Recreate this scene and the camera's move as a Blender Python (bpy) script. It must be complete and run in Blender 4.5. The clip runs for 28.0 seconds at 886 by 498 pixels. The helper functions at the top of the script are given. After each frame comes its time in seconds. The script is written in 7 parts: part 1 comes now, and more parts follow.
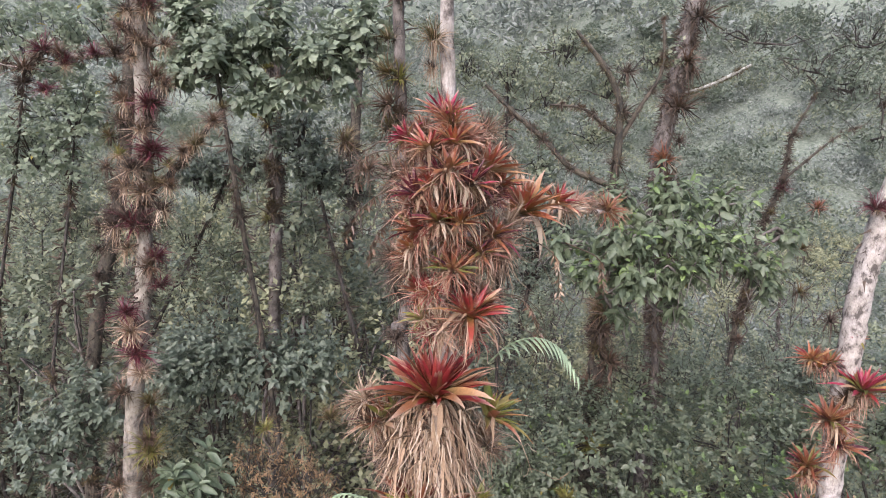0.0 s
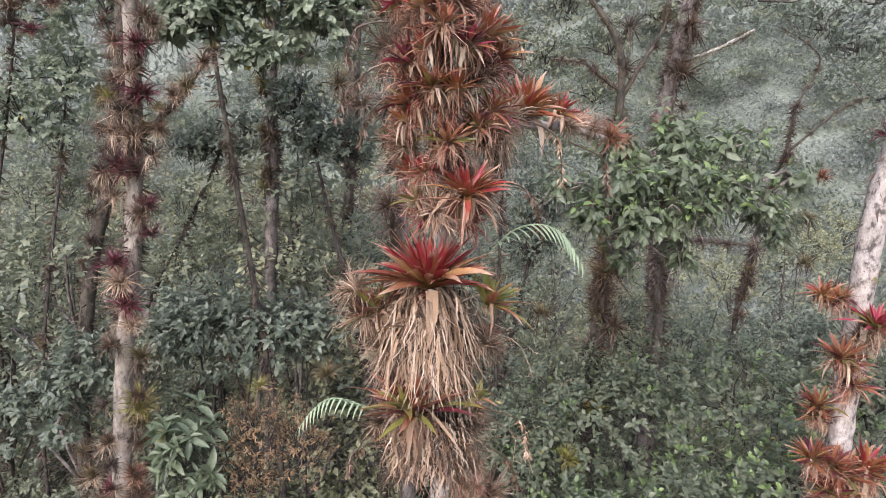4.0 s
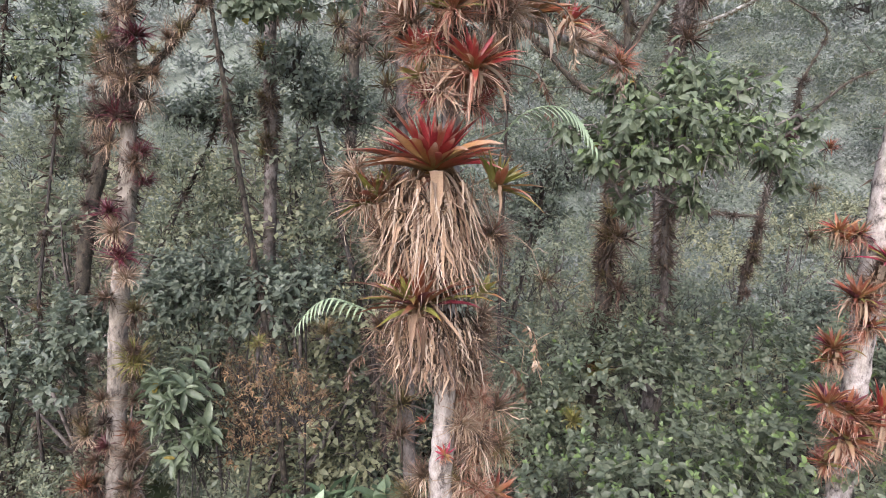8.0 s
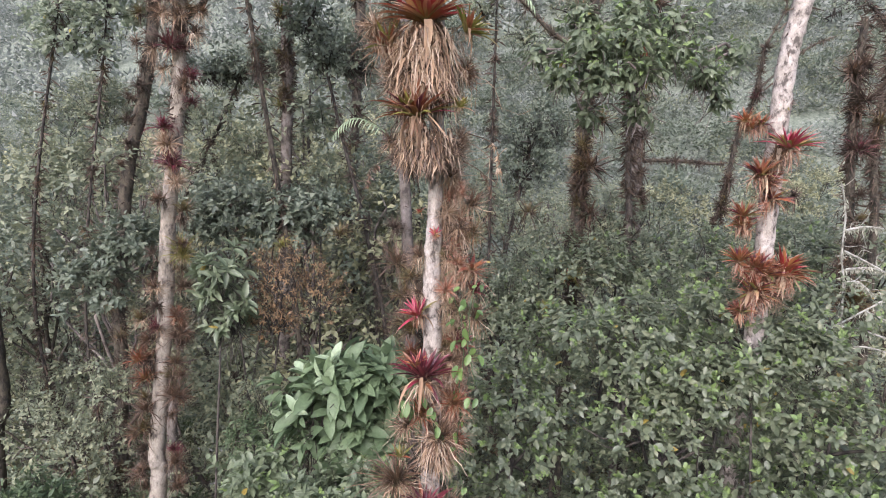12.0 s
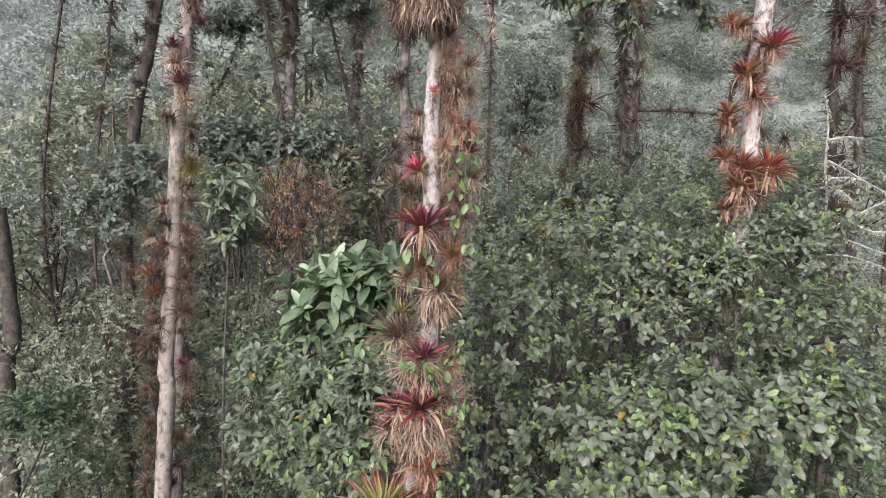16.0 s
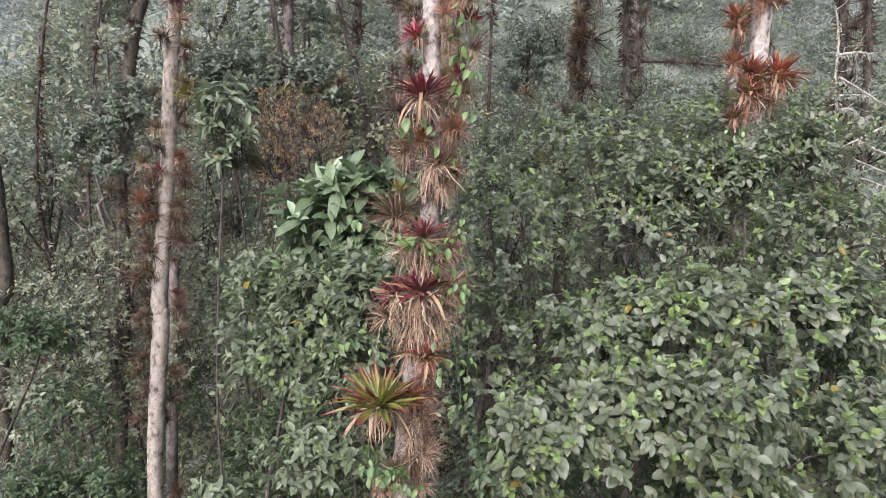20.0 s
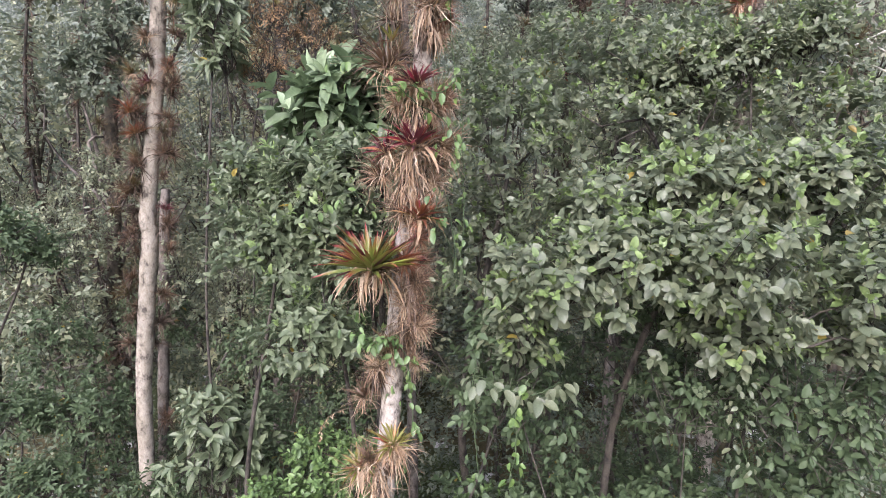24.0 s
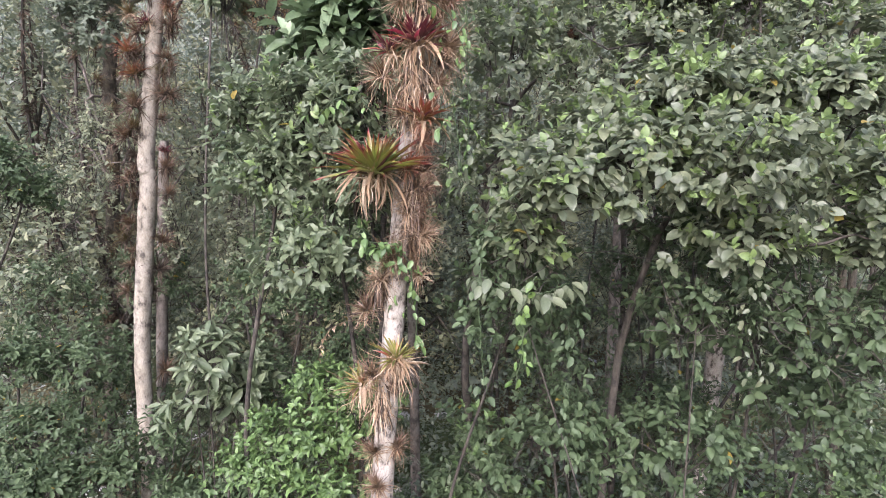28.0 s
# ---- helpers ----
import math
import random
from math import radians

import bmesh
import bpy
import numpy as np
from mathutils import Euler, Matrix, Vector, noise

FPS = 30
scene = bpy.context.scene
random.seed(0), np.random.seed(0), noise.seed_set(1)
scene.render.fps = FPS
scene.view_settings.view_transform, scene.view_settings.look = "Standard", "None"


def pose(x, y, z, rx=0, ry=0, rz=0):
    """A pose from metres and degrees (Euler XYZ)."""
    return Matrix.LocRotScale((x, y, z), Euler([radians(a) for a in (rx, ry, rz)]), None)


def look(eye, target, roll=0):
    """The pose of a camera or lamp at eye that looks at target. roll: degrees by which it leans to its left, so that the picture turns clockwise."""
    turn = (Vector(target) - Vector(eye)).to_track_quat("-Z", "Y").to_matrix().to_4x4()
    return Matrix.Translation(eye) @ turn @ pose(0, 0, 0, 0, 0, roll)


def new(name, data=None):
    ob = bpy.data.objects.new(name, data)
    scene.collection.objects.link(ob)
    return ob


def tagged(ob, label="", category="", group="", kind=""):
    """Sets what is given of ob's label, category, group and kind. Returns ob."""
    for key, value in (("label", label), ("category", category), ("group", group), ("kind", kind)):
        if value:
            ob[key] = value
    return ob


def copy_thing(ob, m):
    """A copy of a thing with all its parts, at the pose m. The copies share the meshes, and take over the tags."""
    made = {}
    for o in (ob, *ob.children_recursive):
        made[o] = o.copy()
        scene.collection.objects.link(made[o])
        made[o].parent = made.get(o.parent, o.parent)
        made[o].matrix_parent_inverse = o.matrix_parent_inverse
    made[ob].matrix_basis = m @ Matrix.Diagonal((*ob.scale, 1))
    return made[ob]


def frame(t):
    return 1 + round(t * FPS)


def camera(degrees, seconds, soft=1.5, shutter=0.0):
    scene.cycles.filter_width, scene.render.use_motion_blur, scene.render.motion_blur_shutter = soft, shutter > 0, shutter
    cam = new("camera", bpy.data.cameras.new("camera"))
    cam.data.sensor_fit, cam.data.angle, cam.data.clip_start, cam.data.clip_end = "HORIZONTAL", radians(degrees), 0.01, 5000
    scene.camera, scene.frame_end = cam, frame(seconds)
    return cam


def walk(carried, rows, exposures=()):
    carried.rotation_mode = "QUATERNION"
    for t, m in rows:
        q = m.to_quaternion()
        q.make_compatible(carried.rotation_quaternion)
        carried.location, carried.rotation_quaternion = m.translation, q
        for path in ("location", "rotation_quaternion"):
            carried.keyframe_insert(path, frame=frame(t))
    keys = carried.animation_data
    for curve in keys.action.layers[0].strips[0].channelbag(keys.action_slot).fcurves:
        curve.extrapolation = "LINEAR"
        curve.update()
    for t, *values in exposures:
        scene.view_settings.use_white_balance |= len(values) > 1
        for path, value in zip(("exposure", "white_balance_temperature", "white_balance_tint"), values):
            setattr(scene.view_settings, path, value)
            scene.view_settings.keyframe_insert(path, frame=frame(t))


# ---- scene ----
cam = camera(72.9, 28.0, soft=0.9)
METRES, EYE, TILT, LEAN, TURN = 9.4, 17.5, -11.0, 0.0, 0.0
ROWS = [
    (0.0, 0.0000, 0.0000, 0.0000, 0.000, 0.000, -0.000),
    (0.5, 0.0011, 0.0011, -0.0111, -0.021, 0.000, 0.030),
    (1.0, 0.0024, 0.0058, -0.0260, -0.032, 0.016, 0.080),
    (1.5, 0.0028, 0.0097, -0.0370, -0.043, 0.021, 0.110),
    (2.0, 0.0037, 0.0138, -0.0443, -0.048, 0.021, 0.110),
    (2.5, 0.0058, 0.0185, -0.0545, -0.048, 0.027, 0.120),
    (3.0, 0.0054, 0.0230, -0.0669, -0.032, 0.043, 0.140),
    (3.5, 0.0049, 0.0252, -0.0781, -0.011, 0.053, 0.130),
    (5.5, -0.0021, 0.0342, -0.0999, 0.070, 0.086, 0.080),
    (6.0, -0.0019, 0.0385, -0.1105, 0.080, 0.070, 0.080),
    (6.5, -0.0022, 0.0423, -0.1217, 0.080, 0.053, 0.080),
    (7.0, -0.0022, 0.0460, -0.1336, 0.075, 0.032, 0.060),
    (7.5, -0.0013, 0.0499, -0.1465, 0.064, 0.011, 0.060),
    (8.0, 0.0001, 0.0522, -0.1621, 0.053, -0.016, 0.050),
    (8.5, 0.0025, 0.0544, -0.1764, 0.037, -0.005, 0.070),
    (9.0, 0.0037, 0.0570, -0.1883, 0.032, -0.021, 0.060),
    (9.5, 0.0050, 0.0503, -0.2040, 0.043, -0.032, 0.050),
    (10.0, 0.0061, 0.0340, -0.2209, 0.037, -0.027, 0.030),
    (10.5, 0.0072, 0.0060, -0.2405, 0.043, -0.027, 0.040),
    (11.0, 0.0078, -0.0378, -0.2653, 0.070, -0.043, 0.030),
    (11.5, 0.0096, -0.0898, -0.2994, 0.080, -0.016, 0.030),
    (12.0, 0.0104, -0.1489, -0.3357, 0.075, -0.011, 0.090),
    (12.5, 0.0118, -0.1977, -0.3670, 0.091, 0.021, 0.100),
    (14.5, 0.0130, -0.2059, -0.4556, 0.075, 0.048, 0.100),
    (15.0, 0.0128, -0.2014, -0.4725, 0.075, 0.037, 0.090),
    (15.5, 0.0129, -0.1969, -0.4886, 0.080, 0.037, 0.080),
    (16.0, 0.0120, -0.1930, -0.5055, 0.075, 0.037, 0.070),
    (16.5, 0.0112, -0.1891, -0.5232, 0.064, 0.053, 0.050),
    (17.0, 0.0100, -0.1859, -0.5416, 0.070, 0.059, 0.030),
    (17.5, 0.0094, -0.1825, -0.5597, 0.064, 0.075, 0.010),
    (18.0, 0.0082, -0.1803, -0.5773, 0.059, 0.075, -0.000),
    (18.5, 0.0087, -0.1775, -0.5944, 0.053, 0.053, -0.010),
    (19.0, 0.0097, -0.1743, -0.6136, 0.053, 0.070, 0.000),
    (19.5, 0.0106, -0.1696, -0.6360, 0.053, 0.080, -0.030),
    (20.0, 0.0111, -0.1646, -0.6562, 0.043, 0.086, -0.030),
    (20.5, 0.0116, -0.1582, -0.6779, 0.032, 0.091, -0.030),
    (21.0, 0.0117, -0.1536, -0.6982, 0.032, 0.080, -0.030),
    (21.5, 0.0134, -0.1494, -0.7185, 0.032, 0.037, -0.010),
    (23.5, 0.0188, -0.1326, -0.8057, 0.032, 0.005, 0.010),
    (24.0, 0.0180, -0.1304, -0.8286, 0.021, 0.032, 0.000),
    (24.5, 0.0181, -0.1285, -0.8510, 0.021, 0.064, -0.010),
    (25.0, 0.0180, -0.1268, -0.8719, 0.027, 0.064, -0.010),
    (25.5, 0.0175, -0.1248, -0.8880, 0.021, 0.075, 0.020),
    (26.0, 0.0163, -0.1223, -0.9005, 0.016, 0.086, 0.010),
    (26.5, 0.0150, -0.1203, -0.9125, 0.011, 0.091, 0.010),
    (27.0, 0.0139, -0.1171, -0.9236, 0.011, 0.102, -0.000),
    (27.5, 0.0131, -0.1145, -0.9336, 0.011, 0.091, -0.010),
    (28.0, 0.0126, -0.1130, -0.9436, 0.005, 0.096, -0.010),
]
walk(cam, [(t, pose(0, 0, EYE, TILT, LEAN, TURN) @ pose(METRES * x, METRES * y, METRES * z, 90 + pitch, roll, yaw)) for t, x, y, z, yaw, pitch, roll in ROWS],
     exposures=[(0.0, 1.63, 5950, 28), (12.0, 1.71, 5950, 28), (20.0, 1.8, 5950, 28), (24.0, 2.03, 5950, 28), (28.0, 2.16, 5950, 28)])

# ---- world and light: high overcast ----
world = bpy.data.worlds.new("overcast_sky")
scene.world = world
world.use_nodes = True
wt = world.node_tree
sky = wt.nodes.new("ShaderNodeTexSky")
sky.sky_type = "NISHITA"
sky.sun_disc = False
sky.sun_elevation = radians(39)
sky.sun_rotation = radians(200)
sky.air_density, sky.dust_density, sky.ozone_density = 1.0, 4.0, 1.0
cloud = wt.nodes.new("ShaderNodeHueSaturation")
cloud.inputs["Saturation"].default_value = 0.7
wt.links.new(sky.outputs[0], cloud.inputs["Color"])
wt.links.new(cloud.outputs[0], wt.nodes["Background"].inputs["Color"])
wt.nodes["Background"].inputs["Strength"].default_value = 0.13
sun = new("sun", bpy.data.lights.new("sun", "SUN"))
sun.data.energy, sun.data.angle, sun.data.color = 1.5, radians(50), (1.0, 0.99, 0.97)
sun.matrix_world = look((-9, -28, 44), (0, 4, 8))


# ---- materials ----
def shader(name, rough=0.6, spec=0.3):
    m = bpy.data.materials.new(name)
    m.use_nodes = True
    b = m.node_tree.nodes["Principled BSDF"]
    b.inputs["Roughness"].default_value = rough
    b.inputs["Specular IOR Level"].default_value = spec
    return m, m.node_tree, b


def ramp(nt, source, stops):
    r = nt.nodes.new("ShaderNodeValToRGB")
    while len(r.color_ramp.elements) < len(stops):
        r.color_ramp.elements.new(0.5)
    for e, (p, c) in zip(r.color_ramp.elements, stops):
        e.position, e.color = p, (*c, 1)
    nt.links.new(source, r.inputs[0])
    return r.outputs[0]


def blend(nt, fac, a, b, kind="MIX"):
    n = nt.nodes.new("ShaderNodeMix")
    n.data_type, n.blend_type = "RGBA", kind
    for slot, v in ((0, fac), (6, a), (7, b)):
        if isinstance(v, (int, float)):
            n.inputs[slot].default_value = v
        elif isinstance(v, tuple):
            n.inputs[slot].default_value = (*v, 1)
        else:
            nt.links.new(v, n.inputs[slot])
    return n.outputs[2]


def calc(nt, op, a, b=0.0):
    n = nt.nodes.new("ShaderNodeMath")
    n.operation = op
    for slot, v in ((0, a), (1, b)):
        if isinstance(v, (int, float)):
            n.inputs[slot].default_value = v
        else:
            nt.links.new(v, n.inputs[slot])
    return n.outputs[0]


def grain(nt, scale, detail=4.0, rough=0.6, stretch=None):
    tc = nt.nodes.new("ShaderNodeTexCoord")
    src = tc.outputs["Object"]
    if stretch:
        mp = nt.nodes.new("ShaderNodeMapping")
        mp.inputs["Scale"].default_value = stretch
        nt.links.new(src, mp.inputs[0])
        src = mp.outputs[0]
    n = nt.nodes.new("ShaderNodeTexNoise")
    n.inputs["Scale"].default_value, n.inputs["Detail"].default_value = scale, detail
    n.inputs["Roughness"].default_value = rough
    nt.links.new(src, n.inputs["Vector"])
    return n.outputs["Fac"]


def relief(nt, b, height, strength, distance=0.01):
    n = nt.nodes.new("ShaderNodeBump")
    n.inputs["Strength"].default_value, n.inputs["Distance"].default_value = strength, distance
    nt.links.new(height, n.inputs["Height"])
    nt.links.new(n.outputs[0], b.inputs["Normal"])


def chance(nt):
    """A number from 0 to 1 that differs from leaf to leaf, in joined meshes and in single ones."""
    o = nt.nodes.new("ShaderNodeObjectInfo").outputs["Random"]
    g = nt.nodes.new("ShaderNodeNewGeometry").outputs["Random Per Island"]
    return calc(nt, "FRACT", calc(nt, "ADD", o, g))


def leaf_material(name, tones, tip=None, tip_from=0.5, base=None, rough=0.42, spec=0.4, thin=0.3, speck=6.0, tip_to=1.0, old=None):
    """tones: colours from leaf to leaf; base and tip: other colours at the leaf's foot and end."""
    m, nt, b = shader(name, rough, spec)
    n = len(tones)
    col = ramp(nt, chance(nt), [(i / max(1, n - 1), c) for i, c in enumerate(tones)])
    if old:
        turned = calc(nt, "GREATER_THAN", calc(nt, "FRACT", calc(nt, "MULTIPLY", chance(nt), 37.0)), 0.9965)
        col = blend(nt, turned, col, old)
    at = nt.nodes.new("ShaderNodeAttribute")
    at.attribute_name = "along"
    along = at.outputs["Fac"]
    wob = calc(nt, "ADD", along, calc(nt, "MULTIPLY", calc(nt, "SUBTRACT", grain(nt, speck), 0.5), 0.35))
    if base:
        col = blend(nt, ramp(nt, wob, [(0.08, (1, 1, 1)), (0.5, (0, 0, 0))]), col, base)
    if tip:
        col = blend(nt, ramp(nt, wob, [(tip_from, (0, 0, 0)), (tip_to, (1, 1, 1))]), col, tip)
    spots = ramp(nt, grain(nt, speck * 6, 3), [(0.3, (0.72, 0.72, 0.72)), (0.65, (1.1, 1.1, 1.1))])
    col = blend(nt, 0.8, col, spots, "MULTIPLY")
    nt.links.new(col, b.inputs["Base Color"])
    if thin:
        t = nt.nodes.new("ShaderNodeBsdfTranslucent")
        nt.links.new(col, t.inputs["Color"])
        mix = nt.nodes.new("ShaderNodeMixShader")
        mix.inputs[0].default_value = thin
        nt.links.new(b.outputs[0], mix.inputs[1])
        nt.links.new(t.outputs[0], mix.inputs[2])
        nt.links.new(mix.outputs[0], nt.nodes["Material Output"].inputs["Surface"])
    return m


def bark_material(name, pale, mid, dark, patch=0.5, scale=5.0, bump=0.6):
    m, nt, b = shader(name, 0.85, 0.2)
    big = grain(nt, scale, 6, 0.65, (1, 1, 0.7))
    col = ramp(nt, big, [(patch - 0.12, dark), (patch - 0.04, mid), (patch + 0.08, pale)])
    fine = ramp(nt, grain(nt, scale * 9, 5, 0.7, (1, 1, 0.35)), [(0.3, (0.55, 0.53, 0.5)), (0.6, (1.05, 1.05, 1.05))])
    col = blend(nt, 0.8, col, fine, "MULTIPLY")
    blotch = ramp(nt, grain(nt, scale * 0.45, 3), [(0.4, (0.78, 0.76, 0.7)), (0.62, (1, 1, 1))])
    col = blend(nt, 0.7, col, blotch, "MULTIPLY")
    nt.links.new(col, b.inputs["Base Color"])
    relief(nt, b, grain(nt, scale * 6, 6, 0.7, (1, 1, 0.5)), bump, 0.02)
    return m


WHITE_BARK = bark_material("white_lichen_bark", (0.395, 0.372, 0.325), (0.265, 0.245, 0.21), (0.085, 0.076, 0.064), 0.51, 11.0)
PALE_BARK = bark_material("pale_grey_bark", (0.285, 0.265, 0.215), (0.19, 0.175, 0.14), (0.07, 0.063, 0.052), 0.47, 7.0)
GREY_BARK = bark_material("grey_bark", (0.165, 0.152, 0.132), (0.10, 0.09, 0.076), (0.048, 0.044, 0.037), 0.5, 6.0)
MOSS_BARK = bark_material("mossy_bark", (0.088, 0.078, 0.056), (0.054, 0.050, 0.037), (0.030, 0.029, 0.023), 0.5, 8.0, 1.0)
DARK_BARK = bark_material("dark_bark", (0.066, 0.060, 0.048), (0.040, 0.037, 0.030), (0.02, 0.018, 0.016), 0.5, 9.0, 0.8)
LICHEN = bark_material("pale_lichen_twig", (0.33, 0.34, 0.29), (0.21, 0.21, 0.17), (0.12, 0.115, 0.09), 0.45, 10.0, 0.8)

PALETTE = {
    "red": leaf_material("red_bromeliad_leaf", [(0.18, 0.02, 0.02), (0.24, 0.03, 0.025), (0.21, 0.055, 0.03)], (0.36, 0.22, 0.15), 0.74, (0.25, 0.12, 0.04)),
    "orange": leaf_material("orange_bromeliad_leaf", [(0.25, 0.062, 0.028), (0.24, 0.105, 0.038), (0.25, 0.038, 0.028)], (0.36, 0.24, 0.15), 0.72, (0.28, 0.165, 0.045)),
    "maroon": leaf_material("maroon_bromeliad_leaf", [(0.075, 0.014, 0.020), (0.118, 0.020, 0.026), (0.052, 0.013, 0.018)], (0.17, 0.07, 0.06), 0.75, (0.07, 0.04, 0.03)),
    "pink": leaf_material("pink_bromeliad_leaf", [(0.23, 0.02, 0.04), (0.3, 0.04, 0.065), (0.17, 0.014, 0.022)], (0.4, 0.22, 0.18), 0.78, (0.13, 0.07, 0.035)),
    "gold": leaf_material("golden_brown_outer_leaf", [(0.27, 0.13, 0.045), (0.32, 0.18, 0.07), (0.21, 0.075, 0.035), (0.33, 0.22, 0.12)], (0.38, 0.27, 0.18), 0.6, (0.22, 0.17, 0.055)),
    "green": leaf_material("green_bromeliad_leaf", [(0.10, 0.12, 0.022), (0.17, 0.165, 0.036), (0.14, 0.11, 0.03)], (0.22, 0.10, 0.035), 0.78, (0.19, 0.18, 0.06)),
    "green_red": leaf_material("green_bromeliad_leaf_with_red_ends", [(0.11, 0.155, 0.028), (0.17, 0.20, 0.034), (0.13, 0.12, 0.028)], (0.17, 0.022, 0.024), 0.56, (0.18, 0.19, 0.06), tip_to=0.95),
    "bronze": leaf_material("bronze_bromeliad_leaf", [(0.185, 0.052, 0.026), (0.215, 0.085, 0.036), (0.120, 0.032, 0.020)], (0.28, 0.18, 0.12), 0.7, (0.15, 0.10, 0.035)),
    "brown": leaf_material("brown_grassy_leaf", [(0.105, 0.060, 0.036), (0.155, 0.092, 0.052), (0.062, 0.042, 0.026), (0.195, 0.128, 0.076)], (0.25, 0.17, 0.11), 0.78, (0.075, 0.055, 0.03)),
    "olive": leaf_material("olive_grassy_leaf", [(0.07, 0.06, 0.02), (0.12, 0.10, 0.032), (0.10, 0.05, 0.022)], (0.2, 0.13, 0.07), 0.75, (0.06, 0.05, 0.02)),
    "dry": leaf_material("dry_straw_leaf", [(0.430, 0.338, 0.225), (0.270, 0.188, 0.112), (0.500, 0.420, 0.300), (0.130, 0.082, 0.050), (0.350, 0.250, 0.152), (0.200, 0.132, 0.080)], (0.28, 0.21, 0.155), 0.7, None, 0.8, 0.15, 0.25, 9.0),
    "rust": leaf_material("rust_brown_dry_leaf", [(0.36, 0.20, 0.125), (0.29, 0.125, 0.070), (0.46, 0.33, 0.235), (0.20, 0.080, 0.050), (0.33, 0.16, 0.10)], (0.36, 0.25, 0.18), 0.7, None, 0.75, 0.2, 0.3, 9.0),
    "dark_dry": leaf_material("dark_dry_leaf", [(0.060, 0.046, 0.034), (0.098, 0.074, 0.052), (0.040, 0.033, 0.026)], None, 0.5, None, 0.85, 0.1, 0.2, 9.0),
}
LEAF = {
    "shrub": leaf_material("glossy_shrub_leaf", [(0.102, 0.130, 0.076), (0.142, 0.170, 0.098), (0.114, 0.142, 0.084), (0.184, 0.208, 0.118)], rough=0.44, spec=0.45, thin=0.44, speck=3, old=(0.24, 0.19, 0.04)),
    "fresh": leaf_material("fresh_shrub_leaf", [(0.142, 0.212, 0.074), (0.180, 0.256, 0.082), (0.125, 0.182, 0.078)], rough=0.44, spec=0.42, thin=0.42, speck=3),
    "broad": leaf_material("broad_grey_green_leaf", [(0.110, 0.145, 0.078), (0.148, 0.184, 0.100), (0.090, 0.122, 0.068)], rough=0.46, spec=0.4, thin=0.4, speck=3, old=(0.24, 0.19, 0.04)),
    "whorl": leaf_material("long_grey_green_leaf", [(0.094, 0.142, 0.070), (0.124, 0.178, 0.086), (0.080, 0.122, 0.060)], rough=0.55, spec=0.3, thin=0.38, speck=3),
    "round": leaf_material("round_pale_tree_leaf", [(0.180, 0.222, 0.142), (0.232, 0.274, 0.172), (0.142, 0.184, 0.118)], rough=0.5, spec=0.4, thin=0.42, speck=3, old=(0.30, 0.26, 0.05)),
    "dark": leaf_material("dark_tree_leaf", [(0.086, 0.112, 0.076), (0.116, 0.144, 0.094), (0.150, 0.176, 0.112)], rough=0.5, thin=0.34, speck=2),
    # green set darker so that the understory's shade is in the leaf colour
    "shade": leaf_material("shade_dark_understory_leaf", [(0.046, 0.070, 0.033), (0.060, 0.092, 0.042), (0.082, 0.118, 0.054)], rough=0.55, spec=0.25, thin=0.32, speck=2, old=(0.24, 0.19, 0.04)),
    "wood": leaf_material("woodland_leaf", [(0.122, 0.148, 0.092), (0.164, 0.192, 0.116), (0.224, 0.244, 0.138), (0.100, 0.126, 0.080)], rough=0.55, thin=0.36, speck=2),
    # greyed and lightened: the hillside carries its distance haze in the leaf colour
    "pale": leaf_material("hazed_hillside_leaf", [(0.190, 0.215, 0.178), (0.235, 0.258, 0.215), (0.162, 0.186, 0.152), (0.118, 0.142, 0.112)], rough=0.85, spec=0.1, thin=0.35, speck=2),
    "light": leaf_material("light_woodland_leaf", [(0.201, 0.215, 0.113), (0.265, 0.275, 0.144), (0.154, 0.170, 0.094)], rough=0.55, thin=0.3, speck=2),
    "herb": leaf_material("bright_herb_leaf", [(0.078, 0.136, 0.044), (0.118, 0.19, 0.058), (0.06, 0.105, 0.038)], rough=0.45, thin=0.3, speck=3),
    "vine": leaf_material("lime_vine_leaf", [(0.085, 0.15, 0.045), (0.125, 0.20, 0.05), (0.065, 0.115, 0.04)], rough=0.42, thin=0.35, speck=3),
    "fern": leaf_material("pale_fern_leaf", [(0.22, 0.30, 0.17), (0.28, 0.36, 0.21)], rough=0.5, thin=0.35, speck=3),
    "lichen": leaf_material("hanging_lichen", [(0.26, 0.275, 0.20), (0.34, 0.35, 0.27), (0.20, 0.21, 0.15)], rough=0.9, spec=0.1, thin=0.3, speck=5),
    "brush": leaf_material("brown_brushwood_leaf", [(0.17, 0.115, 0.058), (0.24, 0.155, 0.075), (0.12, 0.098, 0.048), (0.28, 0.17, 0.07)], rough=0.7, thin=0.25, speck=3),
}


